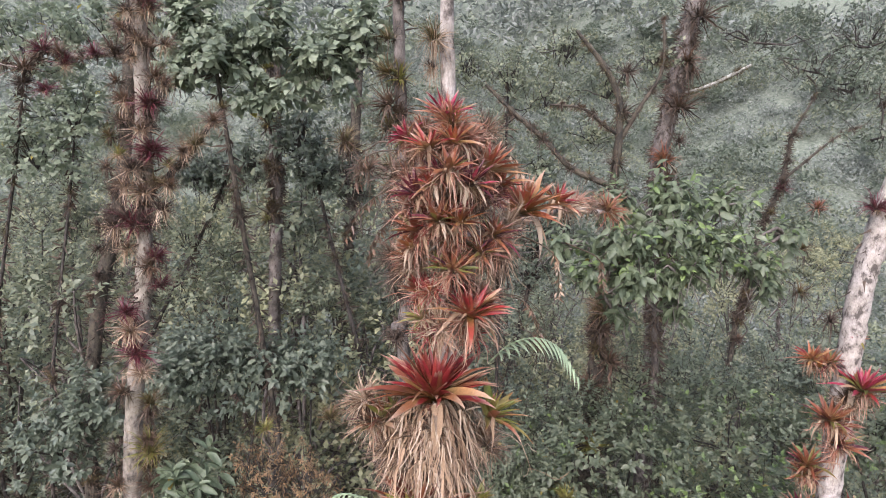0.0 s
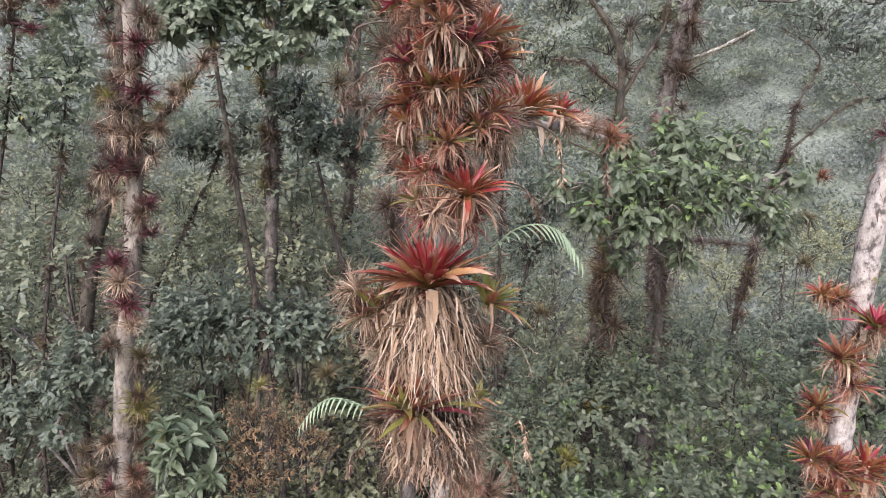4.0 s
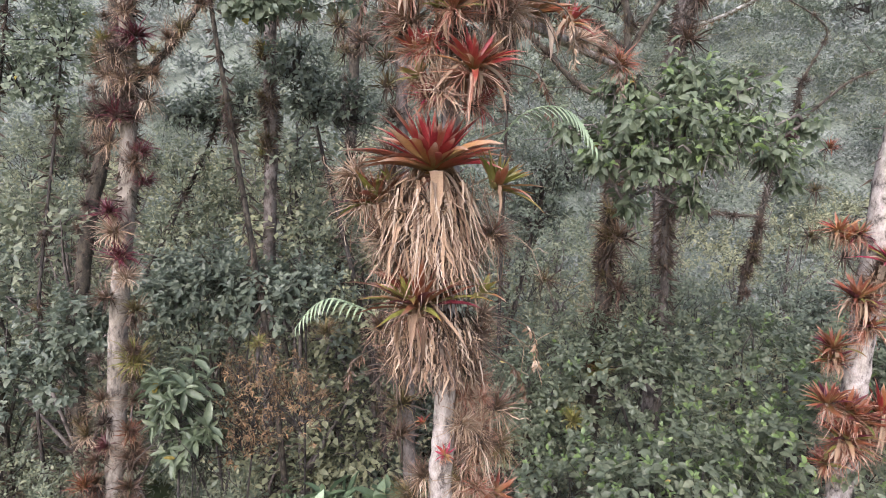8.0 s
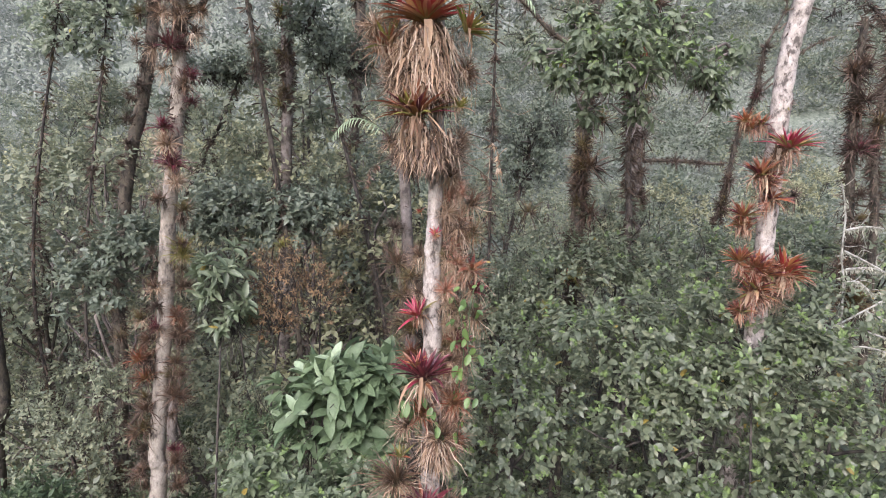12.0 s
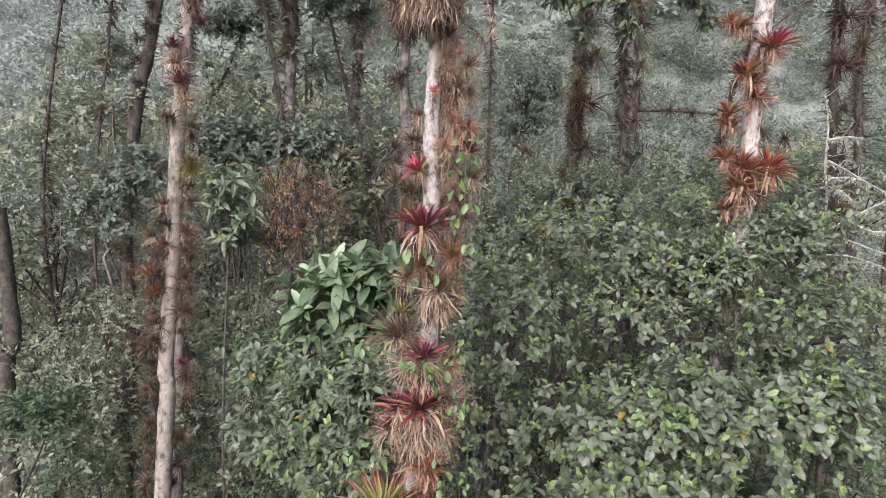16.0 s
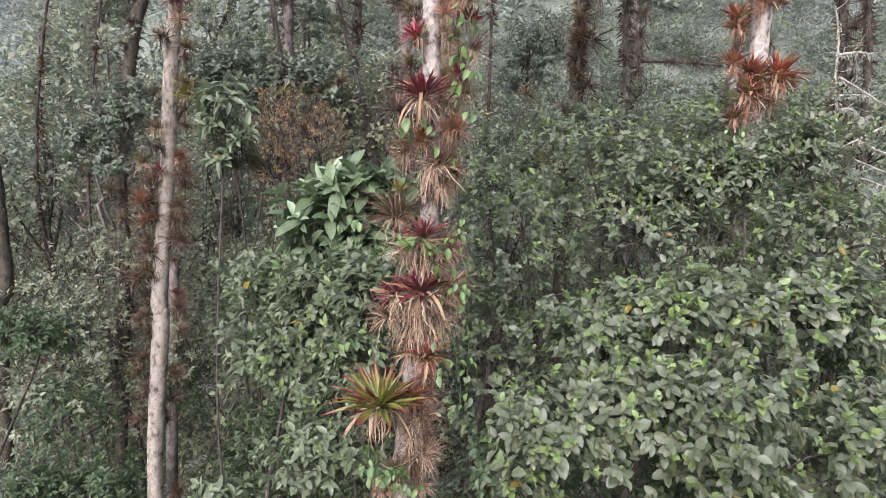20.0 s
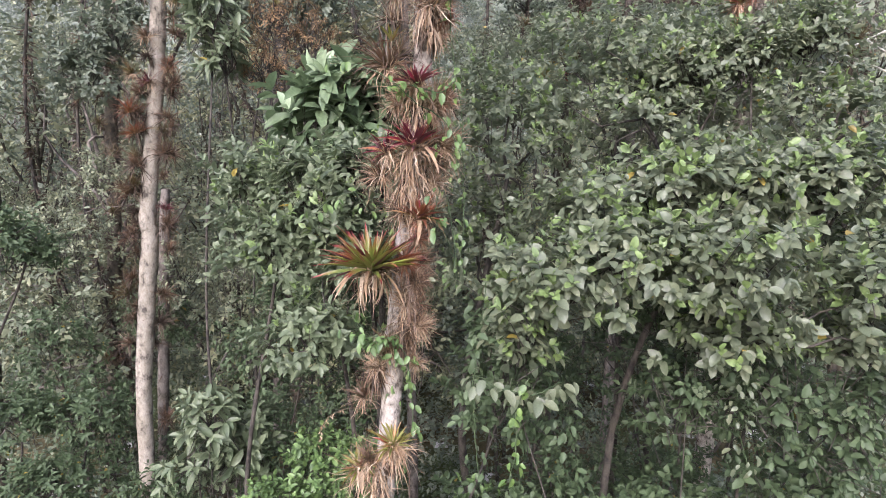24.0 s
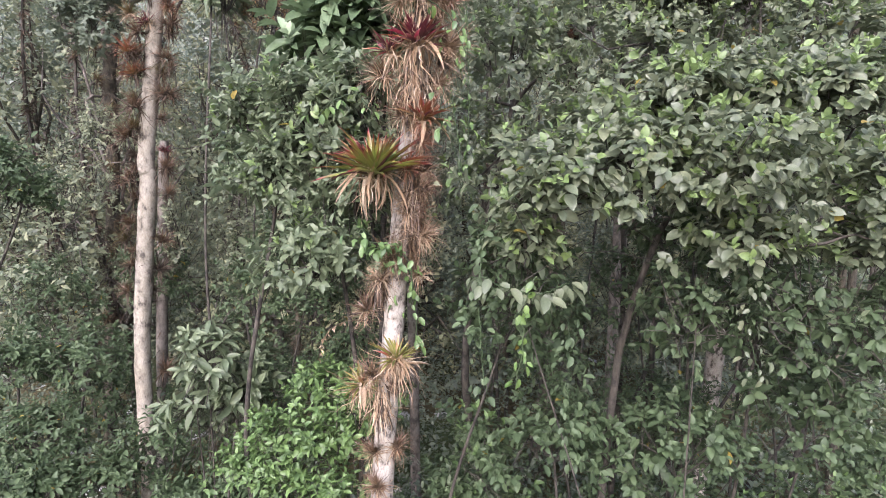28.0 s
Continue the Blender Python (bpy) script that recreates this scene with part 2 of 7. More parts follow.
def ground_material():
    m, nt, b = shader("forest_floor", 0.95, 0.1)
    litter = ramp(nt, grain(nt, 3.0, 8, 0.75), [(0.3, (0.03, 0.028, 0.018)), (0.5, (0.08, 0.07, 0.035)), (0.7, (0.12, 0.10, 0.06))])
    grass = ramp(nt, grain(nt, 1.2, 8, 0.7), [(0.3, (0.035, 0.055, 0.025)), (0.7, (0.09, 0.12, 0.05))])
    stone = ramp(nt, grain(nt, 5.0, 6, 0.6), [(0.3, (0.32, 0.32, 0.30)), (0.7, (0.58, 0.58, 0.56))])
    col = blend(nt, ramp(nt, grain(nt, 0.13, 3), [(0.45, (0, 0, 0)), (0.6, (1, 1, 1))]), litter, grass)
    tc = nt.nodes.new("ShaderNodeTexCoord")
    sep = nt.nodes.new("ShaderNodeSeparateXYZ")
    nt.links.new(tc.outputs["Object"], sep.inputs[0])
    bed = calc(nt, "MULTIPLY", calc(nt, "LESS_THAN", sep.outputs["Y"], 24.0), calc(nt, "GREATER_THAN", sep.outputs["Y"], 4.5))
    col = blend(nt, calc(nt, "MULTIPLY", bed, ramp(nt, grain(nt, 0.6, 5, 0.6), [(0.6, (0, 0, 0)), (0.63, (1, 1, 1))])), col, stone)
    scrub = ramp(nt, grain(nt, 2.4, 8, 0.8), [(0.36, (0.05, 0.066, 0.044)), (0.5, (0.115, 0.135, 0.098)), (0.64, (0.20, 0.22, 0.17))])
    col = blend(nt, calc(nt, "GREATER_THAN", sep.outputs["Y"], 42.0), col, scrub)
    nt.links.new(col, b.inputs["Base Color"])
    relief(nt, b, grain(nt, 6.0, 6, 0.7), 0.8, 0.05)
    return m


GROUND = ground_material()


# ---- mesh helpers ----
def as_mesh(name, verts, faces, material, along=None, smooth=True):
    """A mesh from vertex rows and a list of equally long face arrays."""
    me = bpy.data.meshes.new(name)
    verts = np.asarray(verts, dtype=np.float32)
    me.vertices.add(len(verts))
    me.vertices.foreach_set("co", verts.ravel())
    faces = [np.asarray(f, dtype=np.int32) for f in faces if len(f)]
    loops = np.concatenate([f.ravel() for f in faces])
    sizes = np.concatenate([np.full(len(f), f.shape[1], dtype=np.int32) for f in faces])
    starts = np.concatenate([[0], np.cumsum(sizes)[:-1]]).astype(np.int32)
    me.loops.add(len(loops))
    me.loops.foreach_set("vertex_index", loops)
    me.polygons.add(len(sizes))
    me.polygons.foreach_set("loop_start", starts)
    me.polygons.foreach_set("use_smooth", np.full(len(sizes), smooth))
    if along is not None:
        a = me.attributes.new("along", "FLOAT", "POINT")
        a.data.foreach_set("value", np.asarray(along, dtype=np.float32))
    me.update(calc_edges=True)
    me.materials.append(material)
    return me


def part(name, mesh, parent, m=None, label="", kind=""):
    ob = new(name, mesh)
    ob.parent = parent
    if m is not None:
        ob.matrix_basis = m
    return tagged(ob, label, kind=kind)


def root(name, at, label, category, group="", turn=0.0, size=1.0):
    ob = new(name)
    ob.empty_display_size = 0.1
    ob.matrix_basis = pose(*at, 0, 0, turn) @ Matrix.Scale(size, 4)
    return tagged(ob, label, category, group)


def unit(v):
    return v / np.maximum(np.linalg.norm(v, axis=-1, keepdims=True), 1e-9)


def tube_arrays(points, radii, seg=8, rough=0.0, rng=None):
    """Rings along a line of points: vertices and quads."""
    p = np.asarray(points, float)
    r = np.asarray(radii, float)
    t = unit(np.gradient(p, axis=0))
    ref = np.where(np.abs(t[:, 2:3]) > 0.9, [[1.0, 0, 0]], [[0, 0, 1.0]])
    u = unit(np.cross(t, ref))
    for i in range(1, len(u)):
        w = u[i - 1] - t[i] * np.dot(u[i - 1], t[i])
        u[i] = w / max(1e-9, np.linalg.norm(w))
    v = np.cross(t, u)
    a = np.arange(seg) * 2 * np.pi / seg
    k = np.ones((len(p), seg))
    if rough and rng is not None:
        k += rough * rng.normal(size=k.shape)
    ring = (np.cos(a)[None, :, None] * u[:, None] + np.sin(a)[None, :, None] * v[:, None]) * (r[:, None] * k)[:, :, None]
    verts = (p[:, None] + ring).reshape(-1, 3)
    i, j = np.meshgrid(np.arange(len(p) - 1), np.arange(seg), indexing="ij")
    q = np.stack([i * seg + j, i * seg + (j + 1) % seg, (i + 1) * seg + (j + 1) % seg, (i + 1) * seg + j], -1).reshape(-1, 4)
    return verts, q


def joined(pieces):
    """Several (verts, quads) as one."""
    vs, fs, n = [], [], 0
    for v, f in pieces:
        vs.append(v)
        fs.append(f + n)
        n += len(v)
    return np.concatenate(vs), np.concatenate(fs)


def smooth_line(points, n):
    """A curve through a few points (Catmull-Rom), sampled n times."""
    p = np.asarray(points, float)
    p = np.vstack([2 * p[0] - p[1], p, 2 * p[-1] - p[-2]])
    s = np.linspace(0, len(p) - 3 - 1e-6, n)
    i = s.astype(int)
    f = (s - i)[:, None]
    a, b, c, d = p[i], p[i + 1], p[i + 2], p[i + 3]
    return 0.5 * (2 * b + (c - a) * f + (2 * a - 5 * b + 4 * c - d) * f ** 2 + (3 * b - a - 3 * c + d) * f ** 3)


def trunk_mesh(name, line, r0, r1, material, seg=14, per_m=6, rough=0.05, seed=1):
    rng = np.random.default_rng(seed)
    length = np.sum(np.linalg.norm(np.diff(np.asarray(line, float), axis=0), axis=1))
    n = max(6, int(length * per_m))
    p = smooth_line(line, n)
    p[:, :2] += 0.02 * r0 * rng.normal(size=(n, 2))
    swell = 1 + 0.03 * np.interp(np.arange(n), np.arange(0, n + 4, 4), rng.normal(size=len(np.arange(0, n + 4, 4))))
    v, q = tube_arrays(p, (r1 + (r0 - r1) * (1 - np.linspace(0, 1, n)) ** 0.6) * swell, seg, rough, rng)
    return as_mesh(name, v, [q], material)


# leaf outlines: where along the leaf, half width, for leaves 1 long
OUTLINES = {
    "near": ((0.14, 0.33), (0.45, 0.5), (0.78, 0.36)),
    "semi": ((0.25, 0.42), (0.66, 0.42)),
    "mid": ((0.42, 0.5),),
}


def leaf_template(detail, fold=0.25, curl=0.25):
    """Vertices, triangles and quads of a pointed leaf along x, folded on its rib and curling down."""
    st = OUTLINES[detail]
    v, f3, f4 = [(0, 0, 0)], [], []
    for s, w in st:
        z = -curl * s * s
        v += [(s, -w, z + fold * w), (s, 0, z), (s, w, z + fold * w)]
    v.append((1, 0, -curl))
    last = len(v) - 1
    f3 += [(0, 1, 2), (0, 2, 3)]
    for i in range(len(st) - 1):
        a = 1 + 3 * i
        f4 += [(a, a + 3, a + 4, a + 1), (a + 1, a + 4, a + 5, a + 2)]
    a = 1 + 3 * (len(st) - 1)
    f3 += [(a, last, a + 1), (a + 1, last, a + 2)]
    return np.array(v, float), np.array(f3), np.array(f4).reshape(-1, 4)


TEMPLATES = {k: leaf_template(k) for k in OUTLINES}
DIAMOND = (np.array([(0, 0, 0), (0.45, -0.5, 0.06), (1, 0, -0.15), (0.45, 0.5, 0.06)], float), np.zeros((0, 3), int), np.array([(0, 1, 2, 3)]))
TEMPLATES["far"] = DIAMOND
TEMPLATES["fine"] = (np.array([(0, -0.3, 0), (1, 0, -0.1), (0.25, 0.5, 0.06)], float), np.array([(0, 1, 2)]), np.zeros((0, 4), int))


LEAF_MESHES = {}


def single_leaf(material, detail="near"):
    """One leaf 1 long, its mesh shared by all that are alike."""
    key = (material.name, detail)
    if key not in LEAF_MESHES:
        tv, f3, f4 = TEMPLATES[detail]
        LEAF_MESHES[key] = as_mesh("leaf", tv, [f for f in (f3, f4) if len(f)], material, tv[:, 0])
    return LEAF_MESHES[key]


def leaf_pose(pos, way, up, length, ratio):
    x = unit(np.asarray(way, float))
    y = unit(np.cross(up, x))
    z = np.cross(x, y)
    m = np.eye(4)
    m[:3, 0], m[:3, 1], m[:3, 2], m[:3, 3] = x * length, y * length * ratio, z * length, pos
    return Matrix(m.tolist())


def leaves_mesh(name, pos, way, up, length, ratio, detail, material):
    """One mesh of many leaves: feet, directions, upper sides, lengths and width to length."""
    tv, f3, f4 = TEMPLATES[detail]
    x = unit(way)
    y = unit(np.cross(up, x))
    z = np.cross(x, y)
    n, k = len(pos), len(tv)
    ln = np.asarray(length)[:, None, None]
    v = pos[:, None] + ln * (tv[None, :, 0:1] * x[:, None] + tv[None, :, 1:2] * ratio * y[:, None] + tv[None, :, 2:3] * z[:, None])
    off = (np.arange(n) * k)[:, None, None]
    faces = [(f[None] + off).reshape(-1, f.shape[1]) for f in (f3, f4) if len(f)]
    return as_mesh(name, v.reshape(-1, 3), faces, material, np.tile(tv[:, 0], n))


def spray_leaves(tips, ways, k, leaf, rng, twig=1.6, spread=1.0, droop=0.25):
    """k leaves round each twig: feet, directions and upper sides. leaf: their length."""
    n = len(tips)
    w = unit(ways)
    ref = np.where(np.abs(w[:, 2:3]) > 0.85, [[1.0, 0.0, 0.0]], [[0.0, 0.0, 1.0]])
    u = unit(np.cross(w, ref))
    v = np.cross(w, u)
    ph = np.arange(k)[None, :] * 2.4 + rng.uniform(0, 6.28, (n, 1)) + rng.normal(0, 0.25, (n, k))
    s = np.linspace(0.15, 1.0, k)[None, :] + rng.normal(0, 0.06, (n, k))
    ln = leaf * rng.uniform(0.5, 1.25, (n, k)) * (1.05 - 0.35 * s)
    pos = tips[:, None] + w[:, None] * (twig * leaf * (s - 1))[:, :, None]
    rad = np.cos(ph)[..., None] * u[:, None] + np.sin(ph)[..., None] * v[:, None]
    tilt = spread * (1.25 - 0.75 * s) + rng.normal(0, 0.15, (n, k))
    way = w[:, None] * np.cos(tilt)[..., None] + rad * np.sin(tilt)[..., None]
    way[..., 2] -= droop
    up = w[:, None] * 1.0 - rad * 0.3 + np.array([0, 0, 0.55]) + rng.normal(0, 0.42, (n, k, 3))
    return pos.reshape(-1, 3), way.reshape(-1, 3), up.reshape(-1, 3), ln.ravel()


def crown_points(blobs, n, rng, hollow=0.55, low=-0.5):
    """Twig ends on and in lumpy balls (x, y, z, rx, ry, rz): places and outward ways."""
    b = np.asarray(blobs, float)
    area = (b[:, 3] * b[:, 4] + b[:, 3] * b[:, 5] + b[:, 4] * b[:, 5])
    pick = rng.choice(len(b), n, p=area / area.sum())
    d = unit(rng.normal(size=(n, 3)))
    flip = d[:, 2] < low
    d[flip, 2] *= -1
    lump = 1 + 0.32 * np.sin(d[:, 0] * 5 + pick * 2.1) * np.sin(d[:, 1] * 4.3 + pick) + 0.15 * np.sin(d[:, 2] * 7 + d[:, 0] * 6 + pick)
    r = (hollow + (1 - hollow) * rng.uniform(0, 1, n) ** 0.5) * lump
    p = b[pick, :3] + d * b[pick, 3:6] * r[:, None]
    return p, unit(d + np.array([0, 0, 0.55]) + rng.normal(0, 0.35, (n, 3)))


def limb_pieces(start, ends, r0, rng, r1=0.006, sag=0.1, seg=5, n=7):
    out = []
    for e in ends:
        a, e = np.asarray(start, float), np.asarray(e, float)
        L = np.linalg.norm(e - a)
        m1 = a + (e - a) * 0.35 + rng.normal(0, 0.10 * L, 3) + (0, 0, 0.08 * L)
        m2 = a + (e - a) * 0.7 + rng.normal(0, 0.07 * L, 3) + (0, 0, 0.05 * L)
        p = smooth_line([a, m1, m2, e], n)
        out.append(tube_arrays(p, np.linspace(r0, r1, n), seg))
    return out


def shrub(name, foot, blobs, sprays, k, leaf, ratio, material, label, category, seed=1, detail="near", stem_r=0.05,
          stems=3, limbs=24, bark=None, twig=1.6, spread=1.0, droop=0.25, tops=None, top_share=0.0, hollow=0.55, low=-0.5, group="", line=None, singles=0):
    """A shrub or small tree: stems from the foot, limbs into the crown, leafy twigs. tops: material of the young leaves at the twig ends on the upper side."""
    rng = np.random.default_rng(seed)
    ob = root(name, foot, label, category, group)
    f = np.asarray(foot, float)
    bl = np.asarray(blobs, float).copy()
    bl[:, :3] -= f
    bark = bark or DARK_BARK
    tips, ways = crown_points(bl, sprays, rng, hollow, low)
    mid = np.array([bl[:, 0].mean(), bl[:, 1].mean(), (bl[:, 2] - 0.6 * bl[:, 5]).mean()])
    for i in range(stems):
        c = bl[i % len(bl)]
        top = np.array([c[0], c[1], c[2] - 0.35 * c[5]])
        start = top * (0.8, 0.8, 0) + rng.normal(0, 0.15, 3) * (1, 1, 0)
        bend = start + (top - start) * 0.5 + rng.normal(0, 0.1 * np.linalg.norm(top), 3) * (1, 0.7, 0.1)
        part("trunk" if stems == 1 else "stem", trunk_mesh("stem", [start + (0, 0, -0.25), bend, top] if line is None else [np.asarray(q) - f for q in line], stem_r * rng.uniform(0.8, 1.1), stem_r * 0.45, bark, 8, 3, 0.06, seed + i), ob)
        if name == "tree":
            p = smooth_line([start, bend, top] if line is None else [np.asarray(q) - f for q in line], 120)[rng.integers(20, 120, 800)]
            d = unit(rng.normal(size=(800, 3)) * (1, 1, 0.2))
            part("moss", leaves_mesh("moss", p + d * stem_r * 0.7, d + rng.normal(0, 0.5, (800, 3)) + (0, 0, -0.6), rng.normal(size=(800, 3)), rng.uniform(0.08, 0.3, 800), 0.16, "far", PALETTE["dark_dry"]), ob, label="dark hanging moss and rootlets", kind="stuff")
            for e in p[:16]:
                r = rng.uniform(0.14, 0.34)
                far_tuft(*(f + e), r, ("dark_dry", "olive", "brown")[rng.integers(3)], rng.uniform(0, 360), 30, r)
    for c in bl:
        here = np.array([c[0], c[1], c[2] - 0.45 * c[5]])
        near = tips[np.argsort(np.linalg.norm((tips - c[:3]) / c[3:6], axis=1))]
        m = max(3, limbs // len(bl))
        pool = near[: max(m, len(near) // len(bl))]
        for v, q in limb_pieces(here, pool[rng.choice(len(pool), min(m, len(pool)), replace=False)], stem_r * 0.4, rng):
            part("limb", as_mesh("limb", v, [q], bark), ob)
    step = max(1, len(tips) // 240)
    pieces = []
    for e, w in zip(tips[::step], ways[::step]):
        pieces.append(tube_arrays([e - w * leaf * 3.2 + (0, 0, -0.4 * leaf), e - w * leaf * 1.5, e], [0.008, 0.005, 0.002], 3))
    v, q = joined(pieces)
    part("twig_growth", as_mesh("twig_growth", v, [q], bark), ob, kind="stuff")
    pos, way, up, ln = spray_leaves(tips, ways, k, leaf, rng, twig, spread, droop)
    if tops is not None:
        idx = np.arange(len(pos))
        high = (idx % k >= k - 4) & np.repeat(rng.uniform(size=len(tips)) < top_share, k) & np.repeat(ways[:, 2] > 0.1, k)
        way[high] += (0, 0, 0.35)
        part("young_foliage", leaves_mesh("young_foliage", pos[high], way[high], up[high], ln[high] * 0.9, ratio, detail, tops), ob, label="light young leaves at the twig ends", kind="stuff")
        keep = ~high
        pos, way, up, ln = pos[keep], way[keep], up[keep], ln[keep]
    if singles:
        first = np.argsort(pos[:, 1])[:singles]
        for i in first:
            part("leaf", single_leaf(material, detail), ob, leaf_pose(pos[i], way[i], up[i], ln[i], ratio))
        keep = np.ones(len(pos), bool)
        keep[first] = False
        pos, way, up, ln = pos[keep], way[keep], up[keep], ln[keep]
    part("foliage", leaves_mesh("foliage", pos, way, up, ln, ratio, detail, material), ob, kind="stuff")
    return ob


# ---- ground and hillside ----
def ground_z(x, y):
    """Level valley floor that climbs to a long hillside; farther off on the left."""
    start = 34 + np.maximum(0, -x) * 0.5 + 3 * np.sin(x * 0.11)
    d = np.maximum(0, y - start)
    up = np.where(d < 22, 0.011 * d * d, 5.3 + 0.485 * (d - 22))
    up = np.where(d > 330, 5.3 + 0.485 * 308, up)
    roll = 0.25 * np.sin(x * 0.45 + 1) * np.sin(y * 0.38) + 0.12 * np.sin(x * 1.3) * np.sin(y * 1.1 + 2)
    far = np.minimum(1, d / 40)
    return up + roll + far * (2.5 * np.sin(x * 0.09 + y * 0.03) + 1.5 * np.sin(x * 0.21 - y * 0.1))


def ground_sheet():
    a = np.sinh(np.linspace(-5.2, 5.2, 181)) * 8.5
    b = np.sinh(np.linspace(-4.6, 4.9, 181)) * 9.0 + 8
    X, Y = np.meshgrid(a, b, indexing="ij")
    v = np.stack([X, Y, ground_z(X, Y)], -1).reshape(-1, 3)
    i, j = np.meshgrid(np.arange(180), np.arange(180), indexing="ij")
    q = np.stack([i * 181 + j, (i + 1) * 181 + j, (i + 1) * 181 + j + 1, i * 181 + j + 1], -1).reshape(-1, 4)
    return tagged(new("ground", as_mesh("ground", v, [q], GROUND)), "forest floor with leaf litter, grass and pale stony patches", "ground", kind="structure")


ground = ground_sheet()


# ---- bromeliads ----
def strap(name, material, bend, ratio=0.14, taper=0.55, cup=0.35, n=7, twist=0.0, seed=0, power=1.3):
    """A strap leaf 1 long along x, channelled, bending down by bend radians over its length, with a drawn-out tip."""
    rng = np.random.default_rng(seed)
    s = np.linspace(0, 1, n)
    ang = -bend * s ** power
    ds = 1 / (n - 1)
    x = np.concatenate([[0], np.cumsum(np.cos(ang[:-1]) * ds)])
    z = np.concatenate([[0], np.cumsum(np.sin(ang[:-1]) * ds)])
    w = ratio * 0.5 * np.where(s < taper, 1.15 - 0.25 * s / taper, 0.9 * (1 - np.maximum(0, (s - taper) / (1 - taper)) ** 1.4)) + 0.002
    y0 = np.cumsum(rng.normal(0, 0.012, n)) * (s > 0)
    tw = twist * s
    v = []
    for i in range(n):
        for side in (-1, 0, 1):
            yy = side * w[i] * math.cos(tw[i])
            zz = abs(side) * cup * w[i] + side * w[i] * math.sin(tw[i])
            v.append((x[i] - math.sin(ang[i]) * zz, y0[i] + yy, z[i] + math.cos(ang[i]) * zz))
    q = []
    for i in range(n - 1):
        a = 3 * i
        q += [(a, a + 3, a + 4, a + 1), (a + 1, a + 4, a + 5, a + 2)]
    return as_mesh(name, v, [q], material, np.repeat(s, 3))


BENDS = (-0.1, 0.15, 0.4, 0.8)
STRAPS = {p: [strap("leaf", PALETTE[p], b, (0.15, 0.18, 0.155, 0.135)[i], 0.5, 0.45, 7, (0.0, 0.15, -0.2, 0.3)[i], i) for i, b in enumerate(BENDS)]
          for p in ("red", "orange", "maroon", "pink", "green", "green_red", "bronze", "gold")}
DRY_STRAPS = [strap("dry_leaf", PALETTE["dry"], b, r, 0.5, 0.6, 7, t, 20 + i) for i, (b, r, t) in enumerate(((0.2, 0.06, 0.8), (0.5, 0.08, -0.9), (0.9, 0.05, 1.4), (0.35, 0.12, 0.4)))]
# broad dead leaves that fold over under the rosette and hang
FOLDED = [strap("dry_leaf", PALETTE["dry"], b, r, 0.45, 0.5, 9, t, 40 + i, 0.35) for i, (b, r, t) in enumerate(((1.75, 0.17, 0.5), (1.6, 0.21, -0.4), (1.9, 0.14, 0.9), (1.5, 0.12, -1.1)))]
# how the leaves of one rosette differ: the youngest keep their colour, older ones turn
OLDER = {"red": ("orange", "gold", "red", "bronze"), "orange": ("red", "gold", "orange", "bronze"), "pink": ("red", "gold", "pink", "green"),
         "maroon": ("maroon", "bronze", "maroon", "pink"), "bronze": ("gold", "bronze", "maroon", "green"), "green": ("green", "gold", "green", "bronze"),
         "green_red": ("green_red", "maroon", "green_red", "bronze")}


def ribbons(rng, n, start_r, elev, bend, length, width, stations=6, gravity=0.0, spin=None, wave=0.06):
    """n thin ribbons out of a ring: arrays of vertices, quads and the way along them. elev and bend are (low, high) in radians."""
    heads = rng.uniform(0, 2 * np.pi, 7)
    ph = np.where(rng.uniform(size=n) < 0.6, rng.choice(heads, n) + rng.normal(0, 0.35, n), rng.uniform(0, 2 * np.pi, n)) if spin is None else spin
    el = rng.uniform(*elev, n)
    be = rng.uniform(*bend, n)
    L = length * rng.uniform(0.3, 1.25, n)
    W = width * rng.uniform(0.6, 1.3, n)
    s = np.linspace(0, 1, stations)
    ang = el[:, None] - be[:, None] * s[None] ** 1.2
    ang = np.maximum(ang, -1.55)
    step = L[:, None] / (stations - 1)
    rr = start_r * rng.uniform(0.3, 1, n)[:, None] + np.concatenate([np.zeros((n, 1)), np.cumsum(np.cos(ang[:, :-1]) * step, 1)], 1)
    zz = np.concatenate([np.zeros((n, 1)), np.cumsum(np.sin(ang[:, :-1]) * step, 1)], 1)
    az = ph[:, None] + np.cumsum(rng.normal(0, wave, (n, stations)), 1)
    c = np.stack([rr * np.cos(az), rr * np.sin(az), zz], -1)
    side = np.stack([-np.sin(az), np.cos(az), rng.normal(0, 0.5, (n, 1)) * np.ones_like(az)], -1)
    side = unit(side) * (W[:, None] * 0.5 * (1.08 - s[None] ** 1.5))[..., None]
    v = np.stack([c - side, c + side], 2).reshape(-1, 3)
    base = (np.arange(n) * stations * 2)[:, None, None]
    i = np.arange(stations - 1)[None, :, None]
    q = (base + 2 * i + np.array([0, 1, 3, 2])[None, None]).reshape(-1, 4)
    return v, q, np.tile(np.repeat(s, 2), n)


def tuft_mesh(palette, seed, n=110, width=0.03, up=(-0.1, 1.45), bend=(0.2, 1.9), stations=6):
    """Grassy rosette of radius about 1."""
    v, q, a = ribbons(np.random.default_rng(seed), n, 0.1, up, bend, 1.0, width, stations, wave=0.1)
    return as_mesh("leaf_tuft", v, [q], PALETTE[palette], a)


def skirt_mesh(palette, seed, n=100, width=0.03, elev=(-1.5, 0.8), bend=(-0.6, 1.4), length=1.0):
    """Old leaves that hang below a rosette, length about 1."""
    v, q, a = ribbons(np.random.default_rng(seed), n, 0.3, elev, bend, length, width, 6, wave=0.11)
    return as_mesh("dry_leaf_skirt", v, [q], PALETTE[palette], a)


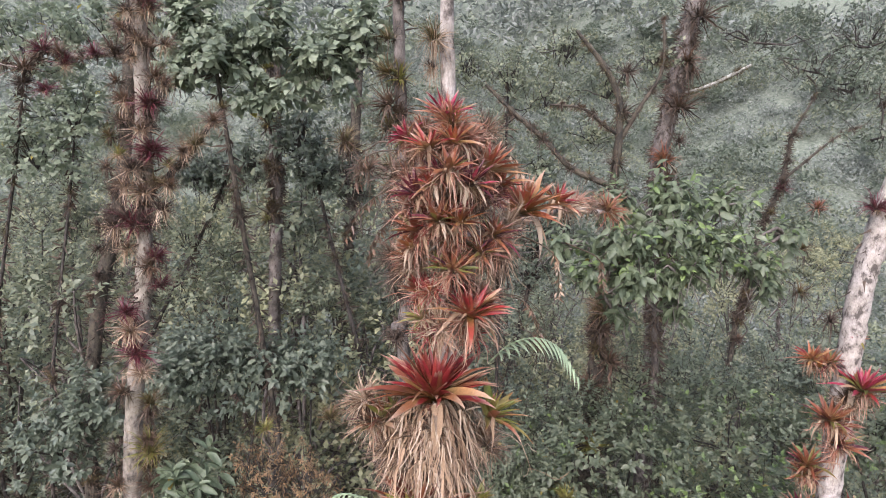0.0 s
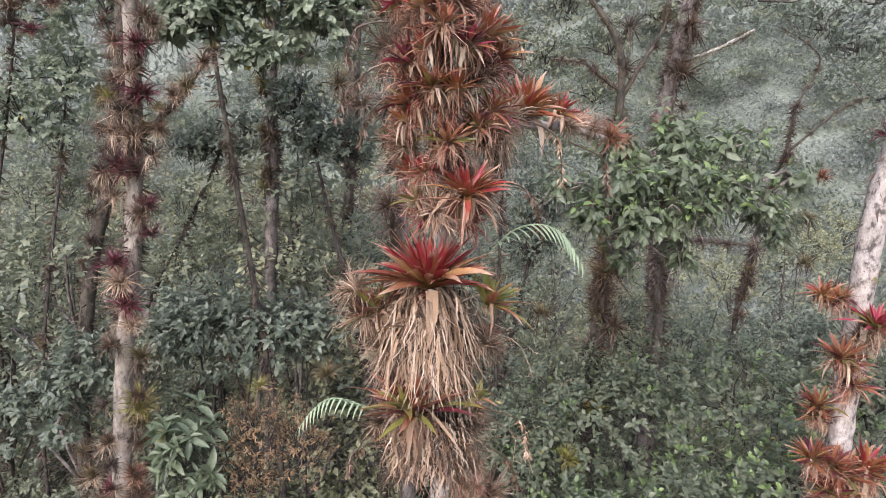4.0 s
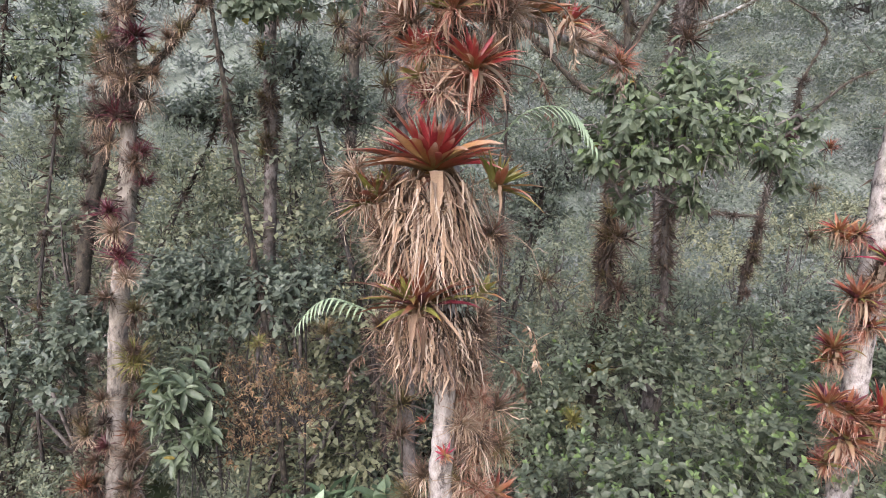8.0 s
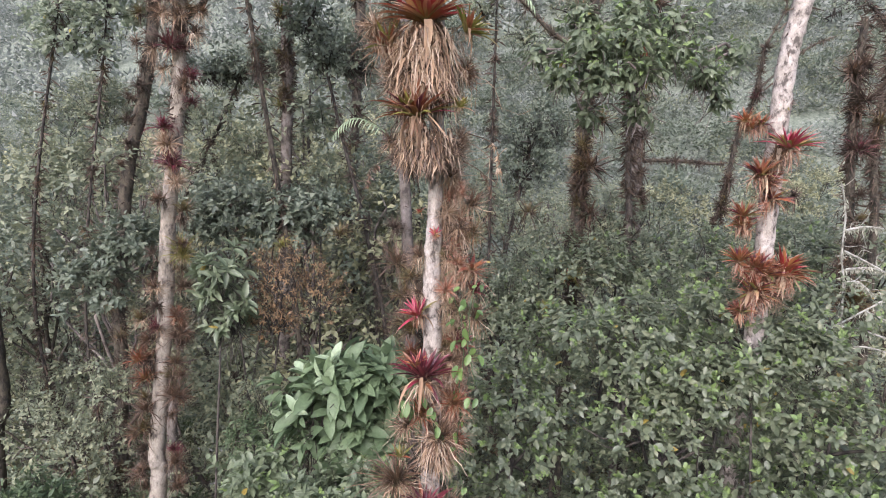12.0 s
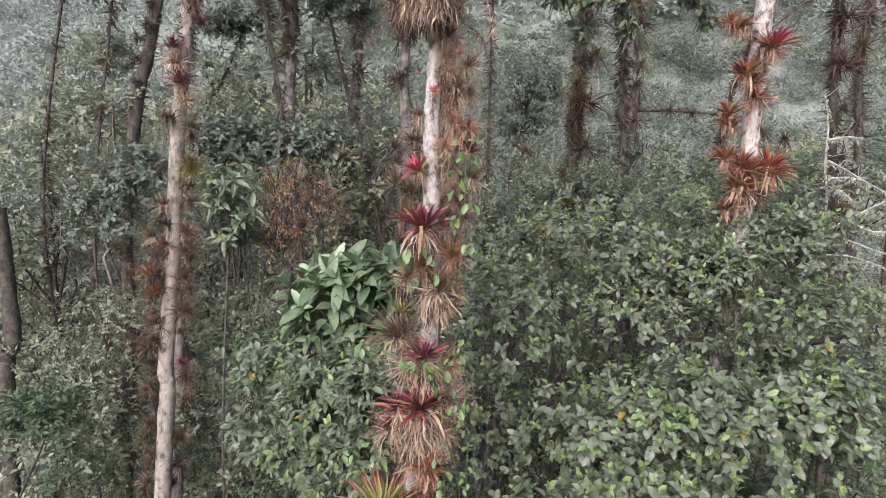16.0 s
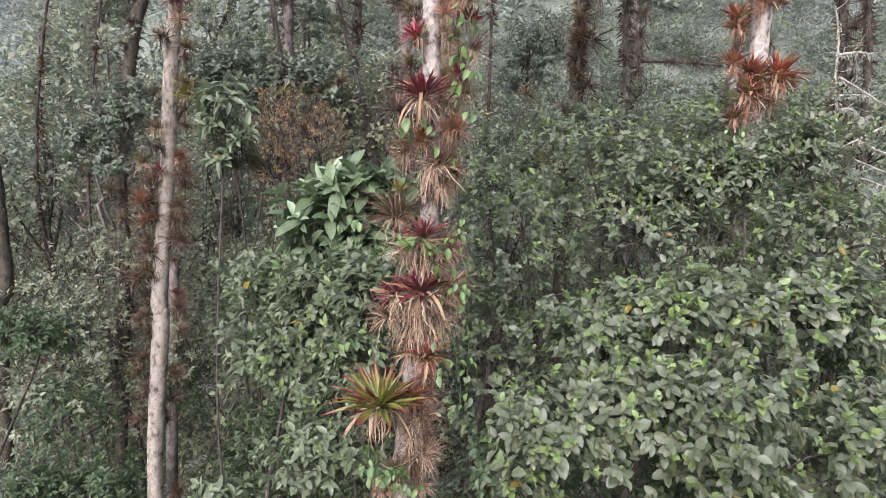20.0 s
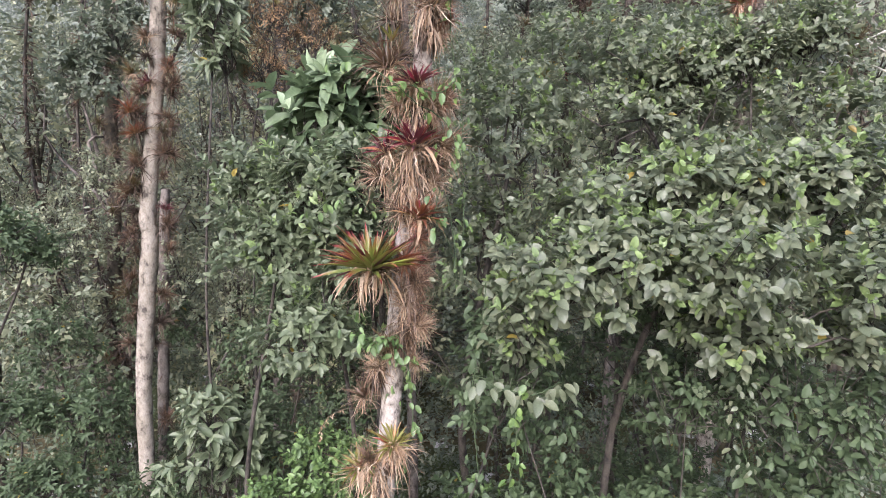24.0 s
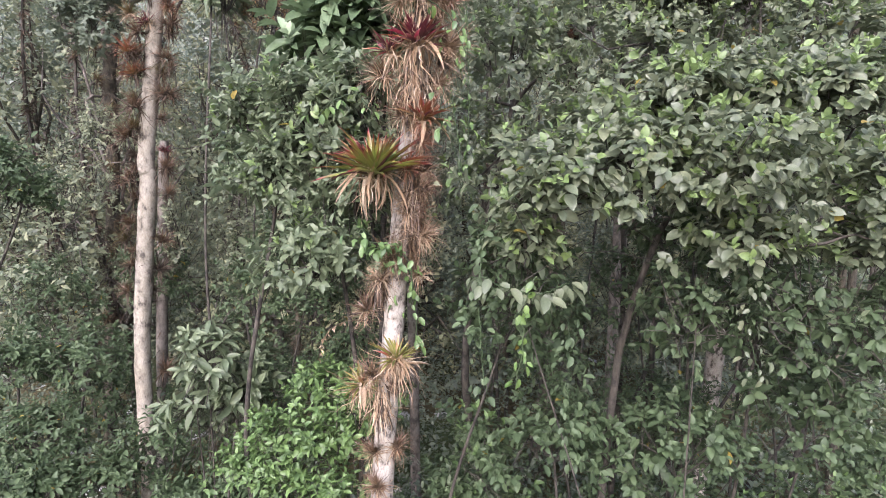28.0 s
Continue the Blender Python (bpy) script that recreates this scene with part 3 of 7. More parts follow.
TUFT_TONES = ("rust", "brown", "olive", "dry", "dark_dry", "maroon", "red", "pink", "bronze", "green")
TUFTS = {p: [tuft_mesh(p, 5 * i + 3, 160, 0.032 if p in ("brown", "olive", "dark_dry") else 0.048, (0.0, 1.5), (0.1, 1.9), 5) for i in range(4)] for p in TUFT_TONES}
SKIRTS = [skirt_mesh("dry", 40 + i) for i in range(4)]
RUST_SKIRTS = [skirt_mesh("rust", 80 + i) for i in range(4)]
FAR_TUFTS = {p: [tuft_mesh(p, 7 * i + 4, 110, 0.040 if p in ("brown", "olive", "dark_dry") else 0.06, (0.0, 1.5), (0.1, 1.9), 5) for i in range(3)] for p in TUFT_TONES}
DARK_SKIRTS = [skirt_mesh("dark_dry", 60 + i, 42, 0.055) for i in range(2)]
WORDS = {"red": "red", "orange": "orange-red", "maroon": "dark maroon", "pink": "pinkish red", "green": "yellow-green", "green_red": "green, red-ended", "bronze": "bronze",
         "brown": "brown grassy", "olive": "olive grassy", "rust": "rust-brown dried", "dry": "dried straw-coloured", "dark_dry": "dark dried"}
count = [0]
FAR_GROWTH = []


def lean_turn(az, lean):
    """A turn that tips the upright by lean degrees towards the azimuth az."""
    a = radians(az)
    return Matrix.Rotation(radians(lean), 4, Vector((-math.sin(a), math.cos(a), 0)))


def tank(x, y, z, r, palette, az=-90, lean=20, skirt=0.0, dry=8, n=30, host="a lichen-white trunk", flat=0.0):
    """A tank bromeliad with single strap leaves; r: its radius; skirt: how far its old leaves hang."""
    count[0] += 1
    rng = np.random.default_rng(100 + count[0])
    ob = root("bromeliad", (x, y, z), f"{WORDS[palette]} tank bromeliad with strap leaves on {host}", "bromeliad", "bromeliads on the trees")
    tip = lean_turn(az, lean * 0.7)
    older = OLDER[palette]
    n = int(n * 1.35) if n >= 20 else n
    for i in range(n):
        f = (i + 0.5) / n
        elev = (62 - 44 * f ** 0.9 if flat else 72 - 50 * f ** 0.75) + rng.normal(0, 8)
        ln = r * (0.74 + 0.3 * f) * rng.uniform(0.78, 1.14)
        wide = rng.uniform(0.62, 1.0) * (1 - 1.1 * flat) * (1.4 if n < 20 else 1.0)
        m = tip @ Matrix.Rotation(i * 2.39996 + rng.normal(0, 0.2), 4, "Z") @ Matrix.Rotation(-radians(elev), 4, "Y") @ Matrix.Diagonal((ln, ln * wide, ln, 1))
        m = m @ Matrix.Translation((0.03, 0, 0)) @ Matrix.Rotation(rng.normal(0, 0.25), 4, "X")
        tone = older[rng.integers(4)] if rng.uniform() < 0.1 + 0.6 * f else ("gold" if palette in ("red", "orange") and f > 0.5 and rng.uniform() < 0.5 else palette)
        part("leaf", STRAPS[tone][min(3, int(f * (2.4 if flat else 3.0) + rng.uniform(0, 1.1)))], ob, m)
    for i in range(int(dry * 0.36)):
        ln = r * rng.uniform(0.45, 1.05)
        m = Matrix.Rotation(rng.uniform(0, 6.28), 4, "Z") @ Matrix.Rotation(-radians(rng.uniform(-15, 30)), 4, "Y") @ Matrix.Diagonal((ln, ln * rng.uniform(0.45, 0.9), ln, 1))
        part("dry_leaf", FOLDED[rng.integers(4)], ob, pose(0, 0, -0.02 * r) @ m @ Matrix.Translation((0.06, 0, 0)), "broad pale dead leaf folded over")
    for i in range(dry):
        ln = r * rng.uniform(0.4, 0.95)
        m = lean_turn(az, lean * 0.3) @ Matrix.Rotation(rng.uniform(0, 6.28), 4, "Z") @ Matrix.Rotation(radians(92 - 75 * rng.uniform() ** 1.6), 4, "Y") @ Matrix.Diagonal((ln, ln * rng.uniform(0.7, 1.7), ln, 1))
        part("dry_leaf", DRY_STRAPS[rng.integers(4)], ob, pose(0, 0, -0.06 * r) @ m @ Matrix.Translation((-0.08, 0, 0.3)))
    if skirt:
        m = pose(0, 0, -0.05 * r, 0, 0, rng.uniform(0, 360)) @ Matrix.Diagonal((min(skirt, r * 1.15), min(skirt, r * 1.15), skirt, 1))
        part("dry_leaf_skirt", (RUST_SKIRTS if palette in ("orange", "bronze", "red", "pink") else SKIRTS)[rng.integers(4)], ob, m, "dry leaves hanging down")
    return ob


def far_tuft(x, y, z, r, palette, az, lean, skirt, stretch=1.0, rng=np.random.default_rng(77)):
    """One epiphyte tuft of the mass on the farther trunks."""
    r *= 0.8
    m = pose(x, y, z) @ lean_turn(az, lean) @ pose(0, 0, 0, 0, 0, rng.uniform(0, 360)) @ Matrix.Diagonal((r, r, r * stretch, 1))
    FAR_GROWTH.append((FAR_TUFTS[palette][rng.integers(3)], m))
    if skirt:
        FAR_GROWTH.append((DARK_SKIRTS[rng.integers(2)], pose(x, y, z - 0.05 * r) @ Matrix.Diagonal((min(skirt, r), min(skirt, r), skirt * 0.8, 1))))


def tuft(x, y, z, r, palette, az=-90, lean=20, skirt=0.0, stretch=1.0, dark=False, host="a mossy trunk"):
    """A grassy bromeliad, or one far off, as a tuft of leaves and a skirt of old ones."""
    count[0] += 1
    rng = np.random.default_rng(900 + count[0])
    if y > 11:
        return far_tuft(x, y, z, r, palette, az, lean, skirt, stretch, rng)
    ob = root("bromeliad", (x, y, z), f"{WORDS[palette]} bromeliad tuft on {host}", "bromeliad", "bromeliads on the trees")
    m = lean_turn(az, lean) @ pose(0, 0, 0, 0, 0, rng.uniform(0, 360)) @ Matrix.Diagonal((r, r, r * stretch, 1))
    pool = FAR_TUFTS if y > 9.2 else TUFTS
    part("leaf_tuft", pool[palette][rng.integers(len(pool[palette]))], ob, m)
    if skirt:
        pool = DARK_SKIRTS if dark else SKIRTS
        m = pose(0, 0, -0.05 * r, 0, 0, rng.uniform(0, 360)) @ Matrix.Diagonal((min(skirt, r), min(skirt, r), skirt * 0.8, 1))
        part("dry_leaf_skirt", pool[rng.integers(len(pool))], ob, m)
    return ob


def far_epiphytes():
    """The epiphyte tufts of the trunks farther back, as one mass."""
    mats, vs, qs, al, mi, base = [], [], [], [], [], 0
    for me, m in FAR_GROWTH:
        n, k = len(me.vertices), len(me.polygons)
        v = np.empty(n * 3, dtype=np.float32)
        me.vertices.foreach_get("co", v)
        q = np.empty(k * 4, dtype=np.int32)
        me.loops.foreach_get("vertex_index", q)
        a = np.empty(n, dtype=np.float32)
        me.attributes["along"].data.foreach_get("value", a)
        t = np.array(m)
        vs.append(v.reshape(-1, 3) @ t[:3, :3].T + t[:3, 3])
        qs.append(q.reshape(-1, 4) + base)
        al.append(a)
        base += n
        if me.materials[0] not in mats:
            mats.append(me.materials[0])
        mi.append(np.full(k, mats.index(me.materials[0]), dtype=np.int32))
    me = as_mesh("epiphyte_growth", np.concatenate(vs), [np.concatenate(qs)], mats[0], np.concatenate(al))
    for x in mats[1:]:
        me.materials.append(x)
    me.polygons.foreach_set("material_index", np.concatenate(mi))
    return tagged(new("epiphyte_growth", me), "brown and olive epiphyte tufts on the farther mossy trunks", "epiphytes", kind="stuff")


def thatch(x, y, z, r, length, n, seed, palette="dry"):
    """A thick hanging mass of old leaves round a trunk: fine straw in layers, with broader blades among it."""
    rng = np.random.default_rng(seed)
    ob = root("dead_leaf_thatch", (x, y, z), "thick hanging mass of dry bromeliad leaves round the trunk", "dead leaves")
    # the last layer sits further in, its dark colour painting the shaded gaps
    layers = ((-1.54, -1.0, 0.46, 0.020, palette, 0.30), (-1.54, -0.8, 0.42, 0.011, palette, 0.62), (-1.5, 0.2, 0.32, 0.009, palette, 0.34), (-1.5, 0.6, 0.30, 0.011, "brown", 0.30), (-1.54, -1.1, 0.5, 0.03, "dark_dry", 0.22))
    for low, high, far, wide, tone, share in layers:
        m = max(8, int(n * share))
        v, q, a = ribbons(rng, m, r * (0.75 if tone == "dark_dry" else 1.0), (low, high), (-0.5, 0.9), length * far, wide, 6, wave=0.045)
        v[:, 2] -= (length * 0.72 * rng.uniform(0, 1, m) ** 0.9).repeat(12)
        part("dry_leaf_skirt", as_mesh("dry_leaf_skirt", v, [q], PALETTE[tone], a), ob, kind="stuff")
    return ob


# ---- trees with bare trunks ----
def bare_tree(name, line, r0, r1, bark, label, seed, limbs=(), seg=16, per_m=7, fuzz=0, fuzz_from=0.0):
    """A trunk along a line of points, limbs as further lines with their thickness."""
    at = line[0]
    ob = root(name, at, label, "tree")
    loc = lambda pts: [tuple(np.asarray(p, float) - np.asarray(at, float)) for p in pts]
    part("trunk", trunk_mesh("trunk", loc(line), r0, r1, bark, seg, per_m, 0.04, seed), ob)
    for i, (pts, a, b, mat) in enumerate(limbs):
        part("limb", trunk_mesh("limb", loc(pts), a, b, mat, 8, 8, 0.10, seed + 7 + i), ob)
    if fuzz:
        rng = np.random.default_rng(seed)
        for pts, ra, rb, n in [(line, r0, r1, fuzz)] + [(l[0], l[1], l[2], fuzz // 10) for l in limbs]:
            p = smooth_line(loc(pts), 200)
            # in clumps along the wood
            i = np.clip(rng.choice(rng.integers(0, 200, 26), n) + rng.normal(0, 6, n), 0, 199).astype(int)
            i[::2] = rng.integers(0, 200, len(i[::2]))
            i = i[i >= 200 * fuzz_from] if pts is line else i
            n = len(i)
            d = unit(rng.normal(size=(n, 3)))
            pos = p[i] + d * np.linspace(ra, rb, 200)[i][:, None] * 0.9
            way = d + rng.normal(0, 0.45, (n, 3)) + (0, 0, -0.45)
            part("moss", leaves_mesh("moss", pos, way, rng.normal(size=(n, 3)), rng.uniform(0.07, 0.27, n) * (1.0 if pts is line else 0.5), 0.13, "fine", PALETTE[("dark_dry", "olive", "brown")[int(rng.integers(3))] if pts is not line else "dark_dry"]), ob, label="dark hanging moss and rootlets", kind="stuff")
            if pts is not line and fuzz >= 700:
                for e in p[rng.integers(20, 200, 6)]:
                    r = rng.uniform(0.10, 0.26)
                    far_tuft(*(np.asarray(at) + e), r, ("dark_dry", "olive", "brown", "dark_dry")[rng.integers(4)], rng.uniform(0, 360), 25, r)
    return ob


# the trunk in the middle, with its bromeliads from the top down
central = bare_tree("tree", [(-0.87, 4.30, -0.30), (-0.66, 4.30, 4.52), (-0.48, 4.30, 6.80), (-0.32, 4.30, 8.47), (-0.09, 4.30, 10.15), (-0.03, 4.30, 12.36), (-0.03, 4.30, 13.19), (0.01, 4.30, 14.02), (0.05, 4.30, 16.09), (0.03, 4.30, 18.16), (0.02, 4.30, 19.50)], 0.145, 0.015, WHITE_BARK, "tall lichen-white trunk crowded with red and brown bromeliads", 1, limbs=(([(0.07, 4.30, 16.71), (0.34, 4.70, 16.71), (0.70, 5.20, 16.74), (1.27, 6.20, 16.71), (1.91, 6.90, 16.58)], 0.05, 0.03, WHITE_BARK),))
tuft(-0.06, 4.2, 18.11, 0.151, "olive", -120, 10, 0.415, 1.2, False, host="the white trunk")
tuft(-0.07, 4.25, 17.93, 0.096, "dark_dry", -160, 30, 0.231, 1.0, False, host="the white trunk")
tank(0.02, 4.08, 17.58, 0.263, "pink", -90, 8, 0.188, 6, 34, host="the white trunk")
tank(0.02, 4.03, 17.6, 0.119, "green", -90, 5, 0, 0, 9, host="the white trunk")
tank(-0.23, 4.08, 17.46, 0.189, "pink", 180, 55, 0.151, 8, 20, host="the white trunk")
tuft(0.06, 4.02, 17.44, 0.19, "bronze", -90, 12, 0.112, 1.1, False, host="the white trunk")
tuft(-0.07, 4.1, 17.46, 0.209, "brown", -150, 35, 0.228, 1.0, False, host="the white trunk")
tuft(0.18, 4.2, 17.48, 0.181, "dry", -10, 45, 0.195, 1.0, False, host="the white trunk")
tank(0.28, 4.0, 17.24, 0.303, "orange", -20, 30, 0.225, 8, 28, host="the white trunk")
tuft(0.38, 4.3, 17.34, 0.186, "brown", 0, 50, 0.16, 1.0, False, host="the white trunk")
tuft(-0.21, 4.25, 17.26, 0.202, "brown", 180, 50, 0.238, 1.0, False, host="the white trunk")
tank(-0.02, 3.88, 17.23, 0.204, "maroon", -100, 30, 0, 4, 22, host="the white trunk")
tank(-0.15, 3.96, 17.08, 0.25, "maroon", 170, 45, 0, 8, 22, host="the white trunk")
tank(0.04, 3.72, 17.27, 0.214, "bronze", -90, 30, 0.279, 16, 14, host="the white trunk")
tuft(0.22, 3.98, 16.98, 0.225, "brown", -60, 25, 0.264, 1.0, False, host="the white trunk")
tuft(0.29, 4.1, 17.06, 0.198, "maroon", -20, 40, 0.155, 1.0, False, host="the white trunk")
tank(0.69, 5.15, 16.81, 0.439, "orange", -80, 18, 0.244, 14, 40, host="a white limb")
tank(1.08, 5.7, 16.83, 0.297, "red", -20, 40, 0.162, 8, 24, host="a white limb")
tuft(1.23, 6.0, 16.74, 0.227, "dry", -60, 50, 0.227, 1.0, False, host="a white limb")
tuft(1.35, 6.15, 16.78, 0.2, "rust", -60, 40, 0.2, 1.0, False, host="a white limb")
tuft(1.6, 6.5, 16.7, 0.18, "brown", -90, 40, 0.2, 1.0, False, host="a white limb")
tuft(1.87, 6.85, 16.62, 0.308, "bronze", -60, 40, 0.292, 1.0, False, host="a white limb")
tuft(0.5, 4.7, 16.77, 0.229, "dry", -60, 40, 0.269, 1.0, False, host="a white limb")
tank(-0.15, 4.0, 16.84, 0.277, "bronze", 200, 50, 0.191, 12, 24, host="the white trunk")
tuft(-0.22, 4.2, 16.89, 0.204, "bronze", 180, 40, 0.2, 1.0, False, host="the white trunk")
tuft(0.02, 4.0, 16.88, 0.177, "brown", -90, 35, 0.191, 1.0, False, host="the white trunk")
tuft(0.19, 3.98, 16.71, 0.137, "olive", -80, 12, 0, 1.2, False, host="the white trunk")
tuft(0.41, 4.2, 16.67, 0.206, "dry", 0, 55, 0.444, 1.0, False, host="the white trunk")
tuft(0.3, 4.1, 16.59, 0.184, "brown", -30, 50, 0.356, 1.0, False, host="the white trunk")
tank(-0.03, 3.93, 16.62, 0.134, "green", -100, 30, 0, 4, 14, host="the white trunk")
tuft(-0.18, 4.2, 16.65, 0.188, "dry", 190, 50, 0.202, 1.0, False, host="the white trunk")
tank(-0.15, 4.08, 16.39, 0.232, "red", 170, 25, 0.238, 6, 22, host="the white trunk")
tank(0.18, 3.9, 16.27, 0.322, "red", -70, 20, 0.307, 12, 30, host="the white trunk")
tank(-0.14, 3.98, 16.23, 0.186, "green", 200, 40, 0.156, 6, 16, host="the white trunk")
tuft(-0.09, 4.0, 16.12, 0.15, "pink", -100, 25, 0.119, 1.0, False, host="the white trunk")
tank(-0.06, 3.92, 15.66, 0.51, "red", -90, 2, 0.157, 34, 66, host="the white trunk")
thatch(-0.07, 4.12, 15.66, 0.36, 0.80, 1500, 71, "dry")
thatch(0.02, 4.25, 17.5, 0.14, 0.433, 110, 76, "brown")
thatch(0.08, 4.25, 17.17, 0.18, 0.478, 140, 77, "dry")
thatch(0.07, 4.25, 16.76, 0.17, 0.407, 130, 78, "brown")
thatch(-0.16, 4.25, 17.13, 0.1, 0.4, 160, 79, "brown")
thatch(0.41, 4.5, 16.8, 0.1, 0.472, 160, 80, "dry")
tank(0.07, 3.84, 17.43, 0.219, "orange", -80, 20, 0.142, 6, 22, host="the white trunk")
tank(-0.09, 3.88, 17.39, 0.222, "red", -130, 30, 0.144, 6, 22, host="the white trunk")
tank(0.17, 3.83, 17.16, 0.241, "maroon", -60, 25, 0.18, 8, 24, host="the white trunk")
tank(-0.03, 3.83, 16.93, 0.245, "bronze", -110, 25, 0.182, 10, 24, host="the white trunk")
tank(0.38, 4.18, 17.13, 0.242, "orange", -20, 35, 0.157, 8, 22, host="the white trunk")
tank(0.33, 4.03, 16.8, 0.237, "bronze", -30, 40, 0.231, 10, 22, host="the white trunk")
tank(0.06, 3.86, 16.6, 0.229, "bronze", -80, 30, 0.224, 10, 20, host="the white trunk")
tuft(-0.19, 4.2, 17.44, 0.198, "bronze", 190, 40, 0.233, 1.0, False, host="the white trunk")
tuft(0.29, 4.2, 17.52, 0.194, "brown", -10, 40, 0.233, 1.0, False, host="the white trunk")
tuft(0.14, 4.1, 16.38, 0.17, "brown", -60, 30, 0.24, 1.0, False, host="the white trunk")
tank(0.11, 3.85, 16.92, 0.22, "orange", -70, 25, 0.147, 10, 24, host="the white trunk")
tank(-0.07, 3.85, 17.16, 0.181, "red", -110, 25, 0.145, 8, 22, host="the white trunk")
tank(0.25, 3.92, 16.7, 0.208, "bronze", -50, 35, 0.226, 10, 22, host="the white trunk")
tank(-0.19, 3.98, 16.73, 0.21, "orange", 190, 40, 0.191, 10, 22, host="the white trunk")
tuft(-0.24, 4.2, 16.52, 0.173, "brown", 180, 40, 0.244, 1.0, False, host="the white trunk")
tuft(-0.54, 3.95, 15.65, 0.236, "dry", 185, 40, 0.236, 1.0, False, host="the white trunk")
tuft(-0.49, 3.95, 15.48, 0.238, "brown", 185, 40, 0.278, 1.0, False, host="the white trunk")
tank(0.3, 3.84, 15.57, 0.311, "green", -10, 50, 0.078, 4, 26, host="the white trunk")
tank(0.24, 3.9, 14.9, 0.162, "green", -10, 50, 0.072, 4, 18, host="the white trunk")
tank(-0.4, 3.98, 15.47, 0.324, "bronze", 180, 45, 0.202, 14, 28, host="the white trunk")
tank(-0.33, 3.9, 15.62, 0.138, "green", 170, 40, 0, 0, 10, host="the white trunk")
tuft(0.31, 4.0, 15.26, 0.225, "brown", -10, 45, 0.246, 1.0, False, host="the white trunk")
tuft(-0.35, 4.0, 15.22, 0.247, "brown", 190, 45, 0.247, 1.0, False, host="the white trunk")
tuft(-0.06, 3.9, 15.45, 0.179, "dry", -90, 50, 0.198, 1.0, False, host="the white trunk")
tuft(0.06, 3.92, 15.13, 0.182, "brown", -70, 50, 0.202, 1.0, False, host="the white trunk")
tuft(0.3, 4.25, 15.2, 0.196, "bronze", 0, 40, 0.261, 1.0, False, host="the white trunk")
tuft(-0.27, 4.1, 15.21, 0.252, "dry", 200, 50, 0.378, 1.0, False, host="the white trunk")
tank(-0.16, 3.84, 14.80, 0.46, "bronze", -95, 4, 0.2, 14, 52, host="the white trunk")
tank(-0.22, 3.8, 14.86, 0.29, "green", 170, 22, 0, 0, 16, host="the white trunk")
thatch(-0.05, 4.12, 14.72, 0.34, 0.46, 760, 72, "dry")
thatch(-0.05, 4.1, 14.66, 0.33, 0.42, 420, 172, "brown")
tuft(0.21, 4.3, 14.47, 0.244, "brown", 0, 40, 0.285, 1.0, False, host="the white trunk")
tuft(0.27, 4.35, 14.61, 0.184, "dry", 10, 50, 0.245, 1.0, False, host="the white trunk")
tuft(-0.43, 4.2, 14.57, 0.217, "brown", 180, 45, 0.237, 1.0, False, host="the white trunk")
tuft(0.15, 4.3, 14.24, 0.184, "dry", -20, 50, 0.246, 1.0, False, host="the white trunk")
tank(0.01, 4.14, 13.63, 0.106, "pink", -80, 50, 0.081, 4, 14, host="the white trunk")
tank(-0.14, 4.2, 13.85, 0.082, "red", 180, 50, 0, 2, 10, host="the white trunk")
thatch(0.12, 4.38, 14.03, 0.06, 0.506, 160, 90, "dry")
thatch(0.15, 4.38, 13.66, 0.06, 0.513, 160, 91, "brown")
thatch(0.29, 4.38, 13.38, 0.06, 0.452, 120, 92, "dry")
thatch(0.3, 4.38, 12.74, 0.06, 0.588, 140, 93, "brown")
thatch(0.2, 4.35, 12.09, 0.07, 0.596, 140, 94, "dry")
tuft(0.18, 4.35, 13.84, 0.158, "brown", -10, 40, 0.253, 1.0, False, host="the white trunk")
tuft(0.19, 4.35, 13.51, 0.171, "bronze", -10, 40, 0.256, 1.0, False, host="the white trunk")
tuft(0.16, 4.4, 13.65, 0.129, "olive", 20, 30, 0.258, 1.0, False, host="the white trunk")
tuft(0.4, 4.3, 13.62, 0.222, "olive", -20, 35, 0.316, 1.0, False, host="the white trunk")
tuft(0.43, 4.35, 12.67, 0.261, "brown", -10, 40, 0.392, 1.0, False, host="the white trunk")
tuft(0.37, 4.3, 13.92, 0.25, "brown", -20, 40, 0.375, 1.0, False, host="the white trunk")
tuft(-0.15, 4.3, 13.37, 0.191, "brown", 190, 40, 0.318, 1.0, False, host="the white trunk")
tuft(-0.16, 4.3, 12.97, 0.206, "dark_dry", 190, 40, 0.323, 1.0, False, host="the white trunk")
tuft(0.2, 4.1, 11.79, 0.258, "bronze", -30, 35, 0.323, 1.0, False, host="the white trunk")
tuft(-0.31, 4.1, 11.53, 0.26, "brown", 190, 40, 0.39, 1.0, False, host="the white trunk")
thatch(-0.31, 4.15, 7.98, 0.14, 0.588, 240, 98, "brown")
thatch(-0.46, 4.2, 6.26, 0.1, 0.414, 120, 99, "brown")
tuft(-0.28, 4.1, 8.11, 0.276, "brown", -30, 40, 0.39, 1.0, False, host="the white trunk")
tuft(-0.51, 4.15, 7.47, 0.232, "olive", 200, 40, 0.331, 1.0, False, host="the white trunk")
tuft(-0.29, 4.1, 8.6, 0.288, "bronze", -40, 30, 0.385, 1.0, False, host="the white trunk")
tank(-0.17, 4.12, 12.75, 0.301, "pink", 200, 30, 0.158, 6, 20, host="the white trunk")
tank(0.38, 4.3, 13.22, 0.256, "bronze", -20, 40, 0.321, 14, 8, host="the white trunk")
tank(0.41, 4.35, 12.95, 0.244, "maroon", -20, 40, 0.13, 3, 18, host="the white trunk")
tank(0.24, 4.3, 12.37, 0.245, "maroon", -30, 40, 0.196, 4, 18, host="the white trunk")
